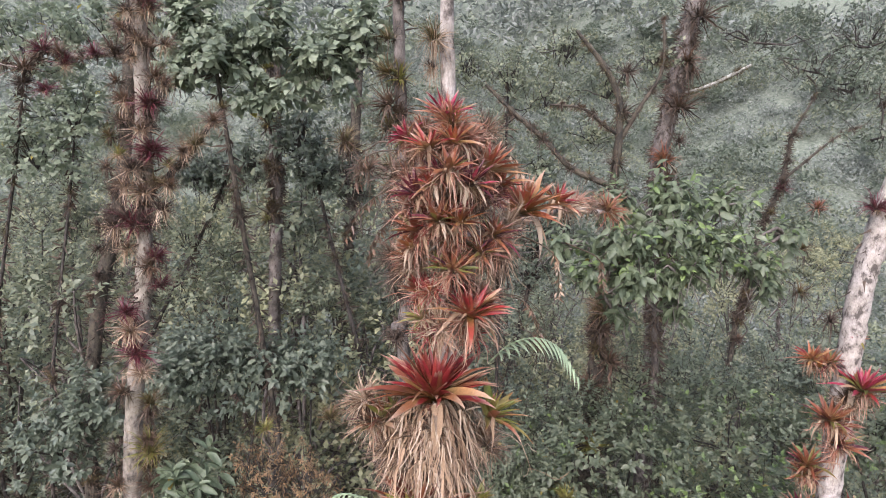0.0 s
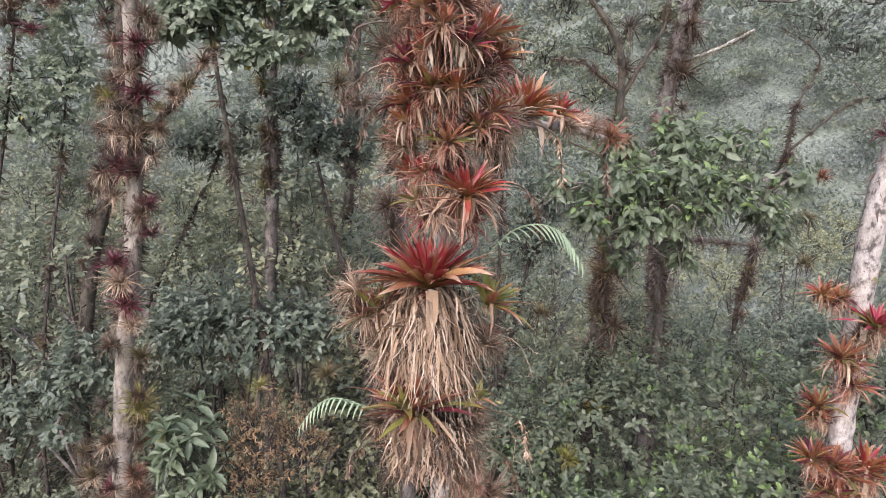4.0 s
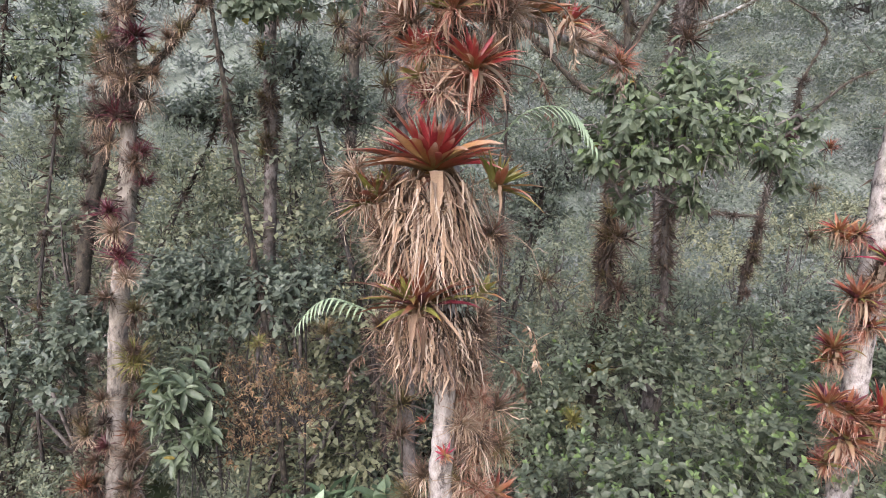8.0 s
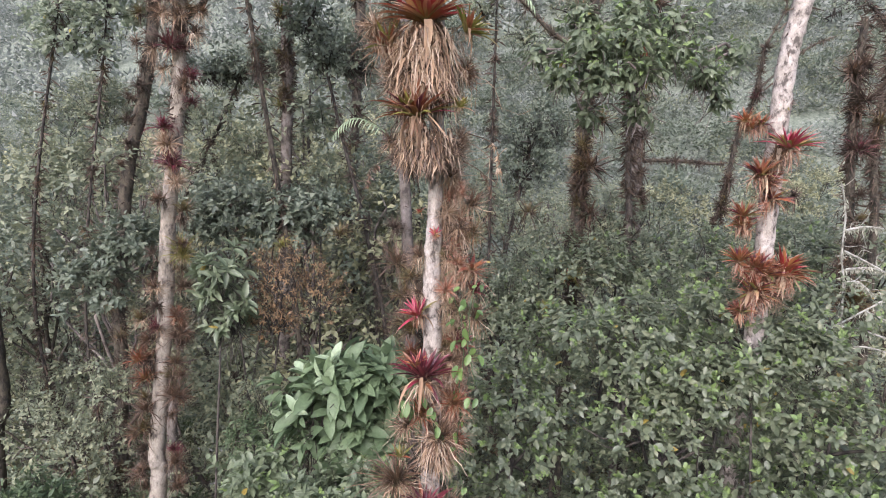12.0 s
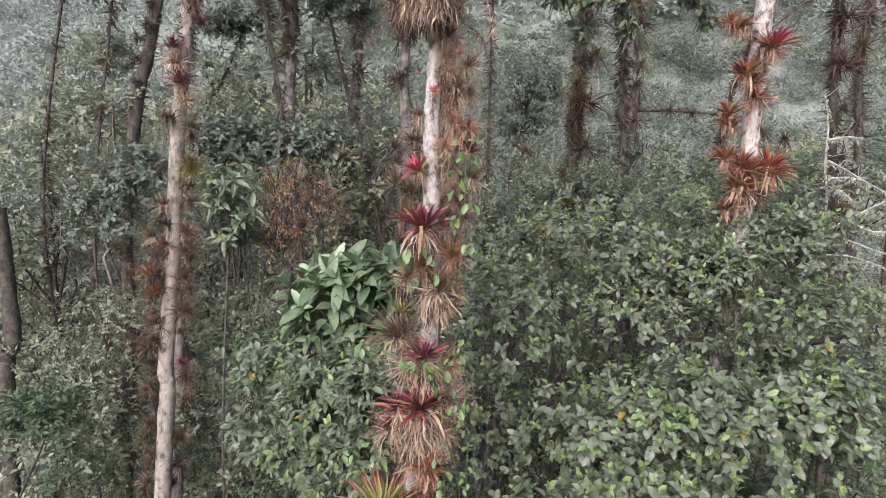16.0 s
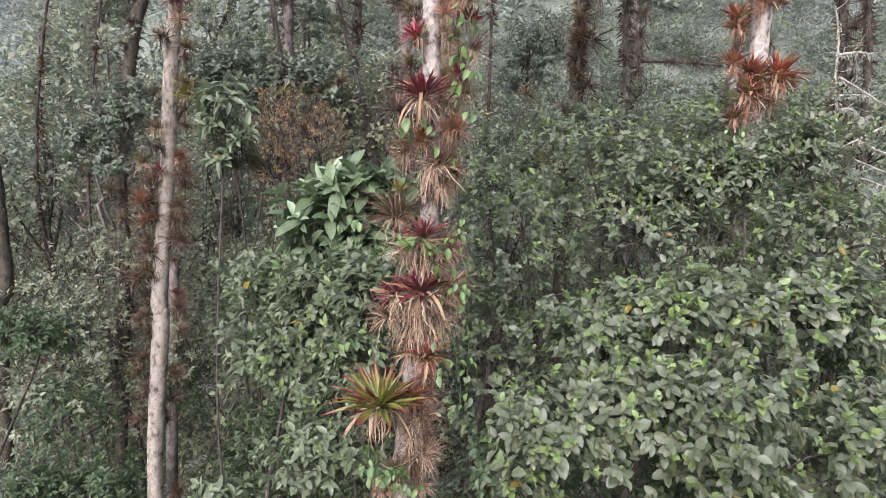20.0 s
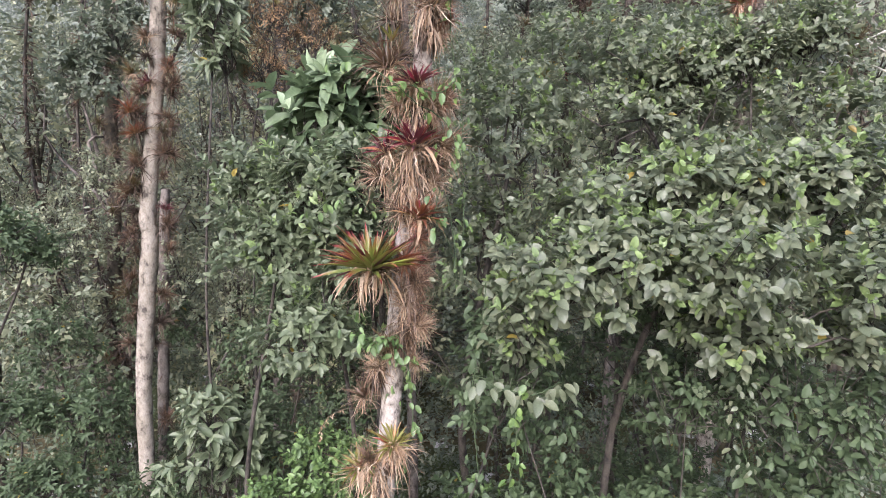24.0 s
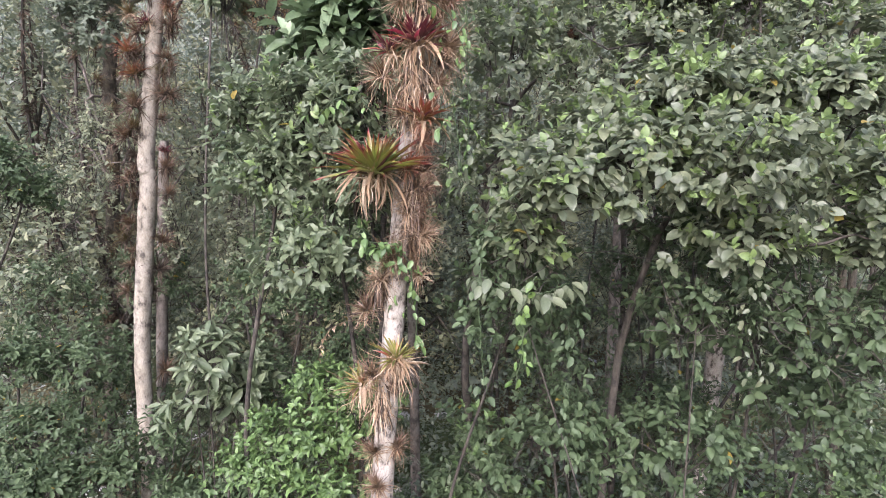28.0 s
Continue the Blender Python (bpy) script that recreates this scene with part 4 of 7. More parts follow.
tuft(0.32, 4.35, 12.19, 0.232, "brown", -10, 40, 0.397, 1.0, False, host="the white trunk")
tank(-0.12, 3.98, 12.1, 0.425, "maroon", -90, 12, 0.346, 12, 34, host="the white trunk")
tank(-0.2, 4.0, 12.25, 0.201, "red", -100, 8, 0, 0, 12, host="the white trunk")
tuft(0.04, 4.05, 11.41, 0.39, "brown", -70, 25, 0.584, 1.0, False, host="the white trunk")
tuft(-0.13, 4.1, 11.66, 0.292, "bronze", 200, 40, 0.325, 1.0, False, host="the white trunk")
thatch(0.0, 4.15, 11.42, 0.2, 0.493, 240, 73, "dry")
tuft(-0.44, 4.18, 10.8, 0.503, "brown", 200, 12, 0.403, 1.25, False, host="the white trunk")
tank(-0.39, 4.2, 11.07, 0.25, "green", 150, 15, 0, 2, 12, host="the white trunk")
tank(-0.12, 3.98, 10.58, 0.362, "maroon", -80, 12, 0.395, 10, 28, host="the white trunk")
tuft(0.05, 4.15, 10.42, 0.372, "dry", -20, 50, 0.405, 1.0, False, host="the white trunk")
tuft(-0.3, 4.15, 10.42, 0.304, "dry", 200, 50, 0.405, 1.0, False, host="the white trunk")
tank(-0.15, 3.98, 9.92, 0.467, "maroon", -90, 10, 0.5, 12, 34, host="the white trunk")
tank(-0.45, 4.12, 9.86, 0.342, "maroon", 190, 35, 0.342, 6, 20, host="the white trunk")
tuft(0.14, 4.25, 9.95, 0.382, "dry", 0, 50, 0.625, 1.0, False, host="the white trunk")
tuft(-0.52, 4.15, 9.62, 0.379, "brown", 190, 40, 0.483, 1.0, False, host="the white trunk")
thatch(-0.17, 4.15, 9.77, 0.26, 0.582, 280, 74, "dry")
tank(-0.12, 4.02, 9.12, 0.446, "bronze", -40, 25, 0.191, 8, 26, host="the white trunk")
tank(-0.11, 3.98, 9.16, 0.253, "orange", -30, 30, 0, 0, 12, host="the white trunk")
tuft(-0.3, 4.12, 9.2, 0.355, "brown", 190, 35, 0.452, 1.0, False, host="the white trunk")
tank(-0.64, 3.95, 8.54, 0.66, "green_red", -130, 6, 0.449, 22, 66, host="the white trunk", flat=0.28)
tuft(-0.16, 4.15, 8.36, 0.281, "brown", -40, 40, 0.397, 1.0, False, host="the white trunk")
tuft(-0.16, 4.15, 7.84, 0.319, "brown", -40, 40, 0.403, 1.0, False, host="the white trunk")
thatch(-0.22, 4.2, 8.49, 0.15, 0.6, 130, 75, "brown")
thatch(-0.65, 4.2, 7.36, 0.1, 0.479, 120, 95, "brown")
thatch(-0.66, 4.2, 6.0, 0.18, 0.638, 170, 96, "dry")
thatch(-0.1, 4.15, 10.53, 0.2, 0.473, 200, 97, "dry")
tuft(-0.47, 4.15, 7.6, 0.304, "olive", -120, 30, 0.405, 1.0, False, host="the white trunk")
tuft(-0.8, 4.2, 6.92, 0.295, "brown", 190, 40, 0.278, 1.0, False, host="the white trunk")
tuft(-0.61, 4.2, 7.29, 0.276, "dry", 190, 40, 0.345, 1.0, False, host="the white trunk")
tank(-0.43, 3.98, 6.37, 0.377, "green", -80, 18, 0.479, 34, 24, host="the white trunk", flat=0.25)
tank(-0.86, 4.12, 5.97, 0.37, "green", 200, 22, 0.423, 14, 20, host="the white trunk")
tuft(-0.73, 4.1, 6.13, 0.315, "brown", 200, 40, 0.35, 1.0, False, host="the white trunk")
tuft(-0.46, 4.2, 5.14, 0.248, "brown", -40, 30, 0.355, 1.0, False, host="the white trunk")
tuft(-0.73, 4.2, 5.06, 0.286, "brown", 190, 40, 0.286, 1.0, False, host="the white trunk")
tuft(-0.7, 4.1, 4.65, 0.284, "brown", -120, 40, 0.284, 1.0, False, host="the white trunk")

rng = np.random.default_rng(505)
for i in range(46):
    z = 16.05 + 1.5 * (i + rng.uniform()) / 46
    wide = np.interp(z, (16.05, 16.5, 17.1, 17.6), (0.16, 0.26, 0.30, 0.16))
    side = rng.uniform(-200, 20)
    tuft(float(0.05 + wide * math.cos(radians(side))), 4.22 + 0.26 * math.sin(radians(side)), z, rng.uniform(0.13, 0.24), ("rust", "rust", "dry", "bronze", "red")[rng.integers(5)], side, rng.uniform(20, 75), rng.uniform(0.1, 0.24), 1.0, rng.uniform() < 0.4, host="the white trunk")

CENTRE = ((6.80, -0.48), (8.47, -0.32), (10.15, -0.09), (12.36, -0.03), (14.02, 0.01))
for i in range(34):
    z = 11.0 + 3.3 * (i + rng.uniform()) / 34
    x = float(np.interp(z, [c[0] for c in CENTRE], [c[1] for c in CENTRE])) + rng.uniform(0.12, 0.27)
    tuft(x, rng.uniform(4.2, 4.4), z, rng.uniform(0.13, 0.25), ("dry", "rust", "olive", "brown", "bronze", "rust")[rng.integers(6)], rng.uniform(-70, 10), rng.uniform(15, 60), rng.uniform(0.2, 0.42), 1.0, False, host="the white trunk")
for x, z, r, tone in ((-0.24, 13.1, 0.26, "olive"), (-0.26, 12.5, 0.27, "olive"), (-0.22, 12.85, 0.2, "brown"), (-0.26, 12.2, 0.24, "bronze"), (-0.24, 14.25, 0.2, "brown")):
    tuft(x, 4.45, z, r, tone, 190, 25, r, 1.0, True, host="the white trunk")
for i in range(16):
    z = 7.3 + 3.4 * (i + rng.uniform()) / 16
    x = float(np.interp(z, [c[0] for c in CENTRE], [c[1] for c in CENTRE])) + rng.uniform(0.05, 0.3)
    tuft(x, rng.uniform(4.1, 4.3), z, rng.uniform(0.18, 0.3), ("dry", "brown", "rust", "bronze")[rng.integers(4)], rng.uniform(-110, 10), rng.uniform(20, 65), rng.uniform(0.25, 0.45), 1.0, False, host="the white trunk")

# the pale trunk farther back on the left
left = bare_tree("tree", [(-6.10, 8.50, -0.30), (-5.95, 8.50, 1.72), (-5.84, 8.60, 5.00), (-5.54, 8.80, 8.00), (-5.53, 8.80, 8.54), (-5.26, 9.10, 11.22), (-5.15, 9.10, 12.14), (-5.02, 9.10, 13.18), (-4.76, 9.10, 14.66), (-4.65, 9.10, 15.38), (-4.46, 9.10, 17.37), (-4.36, 9.10, 19.36), (-4.30, 9.10, 20.55)], 0.165, 0.09, PALE_BARK, "pale slender trunk with maroon bromeliads", 2, limbs=(([(-4.48, 9.10, 16.57), (-3.94, 9.10, 17.04), (-3.66, 9.10, 17.37), (-3.25, 9.10, 17.87)], 0.05, 0.025, MOSS_BARK), ([(-4.38, 9.10, 18.55), (-4.87, 9.10, 18.62), (-5.30, 9.10, 18.58), (-5.75, 9.10, 18.68), (-6.10, 9.10, 18.42), (-6.5, 9.10, 18.5)], 0.05, 0.012, PALE_BARK),), fuzz=3000, fuzz_from=0.66)
tuft(-4.28, 8.95, 17.9, 0.348, "maroon", -90, 20, 0.209, 1.0, False, host="a pale trunk")
tuft(-4.0, 9.0, 18.73, 0.276, "brown", 0, 30, 0.276, 1.0, False, host="a pale trunk")
tuft(-4.36, 8.95, 17.13, 0.266, "maroon", -90, 25, 0.142, 1.0, False, host="a pale trunk")
tuft(-4.79, 9.0, 17.17, 0.214, "green", 180, 20, 0.214, 1.0, False, host="a pale trunk")
tuft(-4.09, 9.0, 17.03, 0.179, "green", 0, 20, 0.214, 1.0, False, host="a pale trunk")
tuft(-4.76, 9.0, 16.71, 0.324, "brown", 180, 30, 0.432, 1.0, False, host="a pale trunk")
tuft(-4.1, 9.0, 16.71, 0.288, "brown", 0, 30, 0.432, 1.0, False, host="a pale trunk")
tuft(-4.63, 8.9, 16.12, 0.432, "maroon", -90, 10, 0.324, 1.0, False, host="a pale trunk")
tuft(-4.89, 8.88, 14.76, 0.351, "maroon", -110, 10, 0.148, 1.0, False, host="a pale trunk")
tuft(-4.87, 8.95, 14.47, 0.414, "dry", -100, 40, 0.451, 1.0, False, host="a pale trunk")
tuft(-4.78, 8.85, 14.1, 0.466, "maroon", -90, 12, 0.336, 1.0, False, host="a pale trunk")
tuft(-3.67, 9.0, 17.33, 0.319, "olive", -60, 20, 0.283, 1.0, False, host="a pale trunk")
tuft(-3.37, 9.0, 17.66, 0.316, "brown", -60, 20, 0.281, 1.0, False, host="a pale trunk")
tuft(-3.84, 9.0, 17.21, 0.286, "brown", -90, 30, 0.286, 1.0, False, host="a pale trunk")
tuft(-5.78, 9.0, 18.1, 0.244, "maroon", -90, 20, 0.139, 1.0, False, host="a pale trunk")
tuft(-5.45, 9.0, 18.46, 0.242, "maroon", -90, 20, 0.207, 1.0, False, host="a pale trunk")
tuft(-4.78, 9.0, 18.69, 0.207, "brown", -90, 10, 0.138, 1.0, False, host="a pale trunk")
tuft(-4.46, 9.0, 18.57, 0.207, "brown", -120, 20, 0.207, 1.0, False, host="a pale trunk")
tuft(-4.71, 8.85, 12.45, 0.429, "green", -60, 15, 0.298, 1.0, False, host="a pale trunk")
tuft(-5.31, 8.9, 11.83, 0.304, "brown", 190, 30, 0.304, 1.0, False, host="a pale trunk")
tuft(-5.68, 9.0, 11.18, 0.312, "olive", 190, 30, 0.312, 1.0, False, host="a pale trunk")
tuft(-5.35, 8.95, 11.01, 0.312, "maroon", 190, 30, 0.312, 1.0, False, host="a pale trunk")
tuft(-4.94, 8.9, 11.24, 0.268, "bronze", -20, 30, 0.306, 1.0, False, host="a pale trunk")
tuft(-5.57, 8.75, 10.08, 0.379, "bronze", 190, 25, 0.421, 1.0, True, host="a pale trunk")
tuft(-5.79, 8.75, 8.95, 0.431, "brown", 190, 30, 0.431, 1.0, True, host="a pale trunk")
tuft(-4.89, 8.8, 10.77, 0.292, "brown", 0, 30, 0.333, 1.0, True, host="a pale trunk")
tuft(-5.01, 8.8, 9.71, 0.384, "brown", 0, 35, 0.426, 1.0, True, host="a pale trunk")
tuft(-5.84, 8.7, 8.11, 0.345, "brown", 190, 30, 0.431, 1.0, True, host="a pale trunk")
tuft(-5.14, 8.7, 7.86, 0.305, "brown", 0, 30, 0.349, 1.0, True, host="a pale trunk")
tuft(-5.64, 8.7, 9.11, 0.33, "olive", 190, 30, 0.412, 1.0, True, host="a pale trunk")
tuft(-5.12, 8.7, 8.36, 0.292, "brown", 0, 30, 0.417, 1.0, True, host="a pale trunk")
tuft(-5.62, 8.7, 10.46, 0.348, "bronze", 190, 25, 0.387, 1.0, True, host="a pale trunk")
tuft(-5.59, 8.7, 9.48, 0.355, "brown", 190, 30, 0.711, 1.0, True, host="a pale trunk")
tuft(-4.91, 8.75, 10.93, 0.271, "brown", 0, 30, 0.387, 1.0, True, host="a pale trunk")
tuft(-5.11, 8.65, 8.67, 0.199, "maroon", -20, 30, 0.16, 1.0, True, host="a pale trunk")
tuft(-5.74, 8.65, 8.23, 0.239, "brown", 190, 40, 0.319, 1.0, True, host="a pale trunk")
tuft(-4.9, 8.7, 10.18, 0.234, "brown", 0, 30, 0.312, 1.0, True, host="a pale trunk")
tuft(-5.82, 8.6, 6.77, 0.204, "brown", 190, 40, 0.326, 1.0, True, host="a pale trunk")
tuft(-5.6, 8.9, 4.22, 0.349, "brown", 0, 30, 0.523, 1.0, True, host="a pale trunk")
tuft(-4.61, 9.0, 17.94, 0.316, "brown", 190, 25, 0.351, 1.0, False, host="a pale trunk")
tuft(-4.05, 9.0, 18.18, 0.279, "brown", -10, 25, 0.348, 1.0, False, host="a pale trunk")
tuft(-4.39, 8.9, 17.54, 0.279, "brown", -90, 25, 0.348, 1.0, False, host="a pale trunk")
tuft(-4.57, 8.9, 16.97, 0.319, "dark_dry", -120, 20, 0.425, 1.0, False, host="a pale trunk")
tuft(-4.23, 8.95, 16.37, 0.324, "dark_dry", -20, 30, 0.432, 1.0, False, host="a pale trunk")
tuft(-4.94, 8.95, 16.12, 0.327, "dark_dry", 190, 30, 0.509, 1.0, False, host="a pale trunk")
tuft(-4.43, 8.88, 16.63, 0.319, "brown", -90, 20, 0.425, 1.0, False, host="a pale trunk")
tuft(-4.8, 8.95, 15.77, 0.256, "brown", 190, 30, 0.44, 1.0, False, host="a pale trunk")
tuft(-4.75, 8.9, 13.78, 0.304, "dry", -60, 20, 0.304, 1.0, False, host="a pale trunk")
tuft(-4.34, 8.95, 18.8, 0.274, "brown", -90, 20, 0.343, 1.0, False, host="a pale trunk")
tuft(-4.16, 8.95, 19.18, 0.272, "brown", -60, 20, 0.34, 1.0, False, host="a pale trunk")
tuft(-4.46, 8.95, 19.18, 0.272, "dark_dry", 190, 20, 0.34, 1.0, False, host="a pale trunk")
tuft(-5.05, 8.85, 13.48, 0.359, "brown", -170, 30.149765350546406, 0.336, 1.0, True, host="a pale trunk")
tuft(-4.62, 8.85, 13.29, 0.329, "olive", -10, 25.082426153901302, 0.464, 1.0, True, host="a pale trunk")
tuft(-4.68, 8.85, 13.11, 0.226, "brown", -10, 21.89982714672598, 0.396, 1.0, True, host="a pale trunk")
tuft(-5.26, 8.85, 12.49, 0.242, "dark_dry", -170, 41.771190567239145, 0.328, 1.0, True, host="a pale trunk")
tuft(-4.73, 8.85, 12.67, 0.256, "brown", -10, 25.984496632695357, 0.453, 1.0, True, host="a pale trunk")
tuft(-4.77, 8.85, 12.19, 0.211, "olive", -10, 42.08700796360014, 0.449, 1.0, True, host="a pale trunk")
tuft(-4.76, 8.85, 11.85, 0.364, "brown", -10, 20.24757680873764, 0.24, 1.0, True, host="a pale trunk")
tuft(-5.29, 8.85, 11.46, 0.302, "dark_dry", -170, 32.603222743158085, 0.329, 1.0, True, host="a pale trunk")
tuft(-4.93, 8.85, 11.33, 0.241, "brown", -10, 41.58905788324607, 0.231, 1.0, True, host="a pale trunk")
tuft(-5.47, 8.85, 10.83, 0.352, "brown", -170, 49.93892812004049, 0.256, 1.0, True, host="a pale trunk")
tuft(-4.85, 8.85, 11.0, 0.327, "brown", -10, 42.07987137867812, 0.457, 1.0, True, host="a pale trunk")
tuft(-5.51, 8.85, 10.44, 0.375, "brown", -170, 45.92108179965061, 0.384, 1.0, True, host="a pale trunk")
tuft(-5.01, 8.85, 10.36, 0.323, "brown", -10, 31.368327170469577, 0.395, 1.0, True, host="a pale trunk")
tuft(-5.49, 8.85, 10.13, 0.265, "brown", -170, 29.214605829755254, 0.305, 1.0, True, host="a pale trunk")
tuft(-5.11, 8.85, 10.09, 0.321, "olive", -10, 34.91991803334921, 0.424, 1.0, True, host="a pale trunk")
tuft(-5.65, 8.85, 9.63, 0.261, "olive", -170, 35.29631645373317, 0.499, 1.0, True, host="a pale trunk")
tuft(-5.15, 8.85, 9.67, 0.35, "brown", -10, 20.881229277812782, 0.494, 1.0, True, host="a pale trunk")
tuft(-5.2, 8.85, 9.27, 0.245, "brown", -10, 21.82732137674939, 0.287, 1.0, True, host="a pale trunk")
tuft(-5.78, 8.85, 8.57, 0.288, "dark_dry", -170, 34.42749714000497, 0.31, 1.0, True, host="a pale trunk")
tuft(-5.77, 8.85, 8.35, 0.3, "dark_dry", -170, 41.11531665070179, 0.449, 1.0, True, host="a pale trunk")
tuft(-5.21, 8.85, 8.34, 0.358, "brown", -10, 46.40767178128966, 0.372, 1.0, True, host="a pale trunk")
tuft(-5.81, 8.85, 7.76, 0.255, "brown", -170, 24.866745497319634, 0.462, 1.0, True, host="a pale trunk")
tuft(-5.95, 8.85, 7.26, 0.333, "brown", -170, 25.191492784459783, 0.377, 1.0, True, host="a pale trunk")
tuft(-6.08, 8.85, 6.95, 0.422, "olive", -170, 36.33061155127615, 0.389, 1.0, True, host="a pale trunk")
tuft(-5.4, 8.85, 6.94, 0.352, "brown", -10, 48.66307645298201, 0.254, 1.0, True, host="a pale trunk")
tuft(-6.02, 8.85, 6.44, 0.326, "brown", -170, 34.70647131403458, 0.428, 1.0, True, host="a pale trunk")
tuft(-5.52, 8.85, 6.36, 0.404, "dark_dry", -10, 31.136912440461263, 0.525, 1.0, True, host="a pale trunk")
tuft(-6.15, 8.85, 5.9, 0.356, "brown", -170, 38.39821868693321, 0.445, 1.0, True, host="a pale trunk")
tuft(-5.67, 8.85, 5.92, 0.349, "dark_dry", -10, 22.53238776286167, 0.247, 1.0, True, host="a pale trunk")
tuft(-8.05, 12.6, 11.7, 0.369, "olive", -90, 20, 0.58, 1.0, True, host="a mossy trunk")
tuft(-8.36, 12.6, 11.0, 0.402, "olive", -90, 20, 0.58, 1.0, True, host="a mossy trunk")
tuft(-8.41, 12.6, 10.3, 0.341, "olive", -90, 20, 0.588, 1.0, True, host="a mossy trunk")
tuft(-8.13, 12.6, 9.57, 0.381, "olive", -90, 20, 0.588, 1.0, True, host="a mossy trunk")
tuft(-8.19, 12.6, 8.84, 0.423, "dark_dry", -90, 20, 0.597, 1.0, True, host="a mossy trunk")
tuft(-8.3, 12.6, 8.09, 0.405, "olive", -90, 20, 0.606, 1.0, True, host="a mossy trunk")
tuft(-8.43, 12.6, 7.33, 0.332, "dark_dry", -90, 20, 0.606, 1.0, True, host="a mossy trunk")
tuft(-8.79, 12.6, 6.55, 0.316, "dark_dry", -90, 20, 0.615, 1.0, True, host="a mossy trunk")
tuft(-8.51, 12.6, 5.76, 0.458, "olive", -90, 20, 0.615, 1.0, True, host="a mossy trunk")
tuft(-8.96, 12.6, 4.96, 0.316, "olive", -90, 20, 0.625, 1.0, True, host="a mossy trunk")
tuft(-8.86, 12.6, 4.14, 0.376, "olive", -90, 20, 0.635, 1.0, True, host="a mossy trunk")
rng = np.random.default_rng(404)
for i in range(17):
    z = 15.1 + 4.5 * (i + rng.uniform()) / 17
    side = (180, 0, -90)[rng.integers(3)] + rng.normal(0, 30)
    x = np.interp(z, (15.38, 17.37, 19.36), (-4.65, -4.46, -4.36)) + 0.24 * math.cos(radians(side)) + rng.normal(0, 0.06)
    tuft(float(x), 8.95, z, rng.uniform(0.2, 0.38), ("brown", "dark_dry", "maroon", "olive", "dark_dry")[rng.integers(5)], side, rng.uniform(15, 45), rng.uniform(0.2, 0.5), 1.0, True, host="a pale trunk")
for x, z, r, tone in ((-5.0, 18.6, 0.24, "maroon"), (-5.5, 18.62, 0.26, "brown"), (-5.75, 18.66, 0.32, "maroon"), (-6.05, 18.4, 0.36, "brown"), (-6.1, 18.2, 0.3, "dark_dry"), (-4.7, 18.6, 0.22, "dark_dry")):
    tuft(x, 9.0, z, r, tone, -90, 14, r * 0.7, 1.0, True, host="a pale limb")
behind_left = bare_tree("tree", [(-6.99, 11.00, -0.30), (-6.85, 11.00, 1.50), (-6.50, 11.00, 5.55), (-6.17, 11.00, 8.83)], 0.15, 0.1, GREY_BARK, "grey trunk standing behind the pale trunk", 12, fuzz=200)

# the leaning white trunk on the right
right = bare_tree("tree", [(4.49, 7.00, -0.30), (4.76, 7.00, 4.54), (4.77, 7.00, 8.97), (4.95, 7.00, 11.34), (4.98, 7.00, 13.75), (5.03, 7.00, 15.50), (5.16, 7.00, 16.38), (5.57, 7.00, 18.15)], 0.145, 0.125, WHITE_BARK, "leaning white-barked trunk with red and brown bromeliads", 3, fuzz=160)
tuft(4.99, 6.88, 16.63, 0.268, "maroon", -120, 10, 0.131, 1.0, False, host="the leaning white trunk")
tank(4.67, 6.85, 14.75, 0.241, "bronze", 200, 20, 0.205, 8, 26, host="the leaning white trunk")
tank(4.84, 6.85, 13.94, 0.311, "bronze", -90, 25, 0.315, 8, 26, host="the leaning white trunk")
tank(4.59, 6.8, 13.24, 0.261, "bronze", 180, 20, 0.211, 8, 26, host="the leaning white trunk")
tuft(4.96, 6.85, 14.2, 0.271, "brown", 200, 40, 0.347, 1.0, False, host="the leaning white trunk")
tank(4.5, 6.8, 13.3, 0.278, "bronze", 190, 20, 0.177, 8, 26, host="the leaning white trunk")
tank(4.76, 6.8, 12.66, 0.401, "bronze", -100, 25, 0.36, 8, 26, host="the leaning white trunk")
tank(4.75, 6.75, 12.26, 0.401, "bronze", -90, 25, 0.405, 8, 26, host="the leaning white trunk")
tank(4.62, 6.8, 11.97, 0.286, "bronze", 190, 30, 0.364, 8, 26, host="the leaning white trunk")
tuft(4.84, 6.85, 13.97, 0.239, "brown", -60, 30, 0.263, 1.0, False, host="the leaning white trunk")
tuft(5.1, 6.85, 12.19, 0.284, "brown", -30, 40, 0.455, 1.0, False, host="the leaning white trunk")
tank(5.06, 6.78, 14.42, 0.493, "pink", -90, 12, 0.306, 10, 32, host="the leaning white trunk")
tank(5.05, 6.95, 15.02, 0.184, "pink", -90, 40, 0.099, 3, 16, host="the leaning white trunk")
tank(4.55, 6.85, 14.71, 0.274, "orange", 190, 30, 0.205, 8, 18, host="the leaning white trunk")
tank(4.71, 6.8, 14.03, 0.408, "bronze", -110, 20, 0.331, 8, 26, host="the leaning white trunk")
tuft(4.94, 6.85, 14.29, 0.298, "brown", -60, 30, 0.331, 1.0, False, host="the leaning white trunk")
tank(4.45, 6.85, 14.8, 0.294, "orange", 190, 25, 0.196, 8, 22, host="the leaning white trunk")
tank(4.52, 6.8, 13.43, 0.351, "bronze", 190, 15, 0.134, 8, 26, host="the leaning white trunk")
tank(4.5, 6.75, 12.76, 0.355, "bronze", 190, 20, 0.272, 8, 26, host="the leaning white trunk")
tank(4.87, 6.75, 12.54, 0.455, "bronze", -90, 20, 0.342, 8, 26, host="the leaning white trunk")
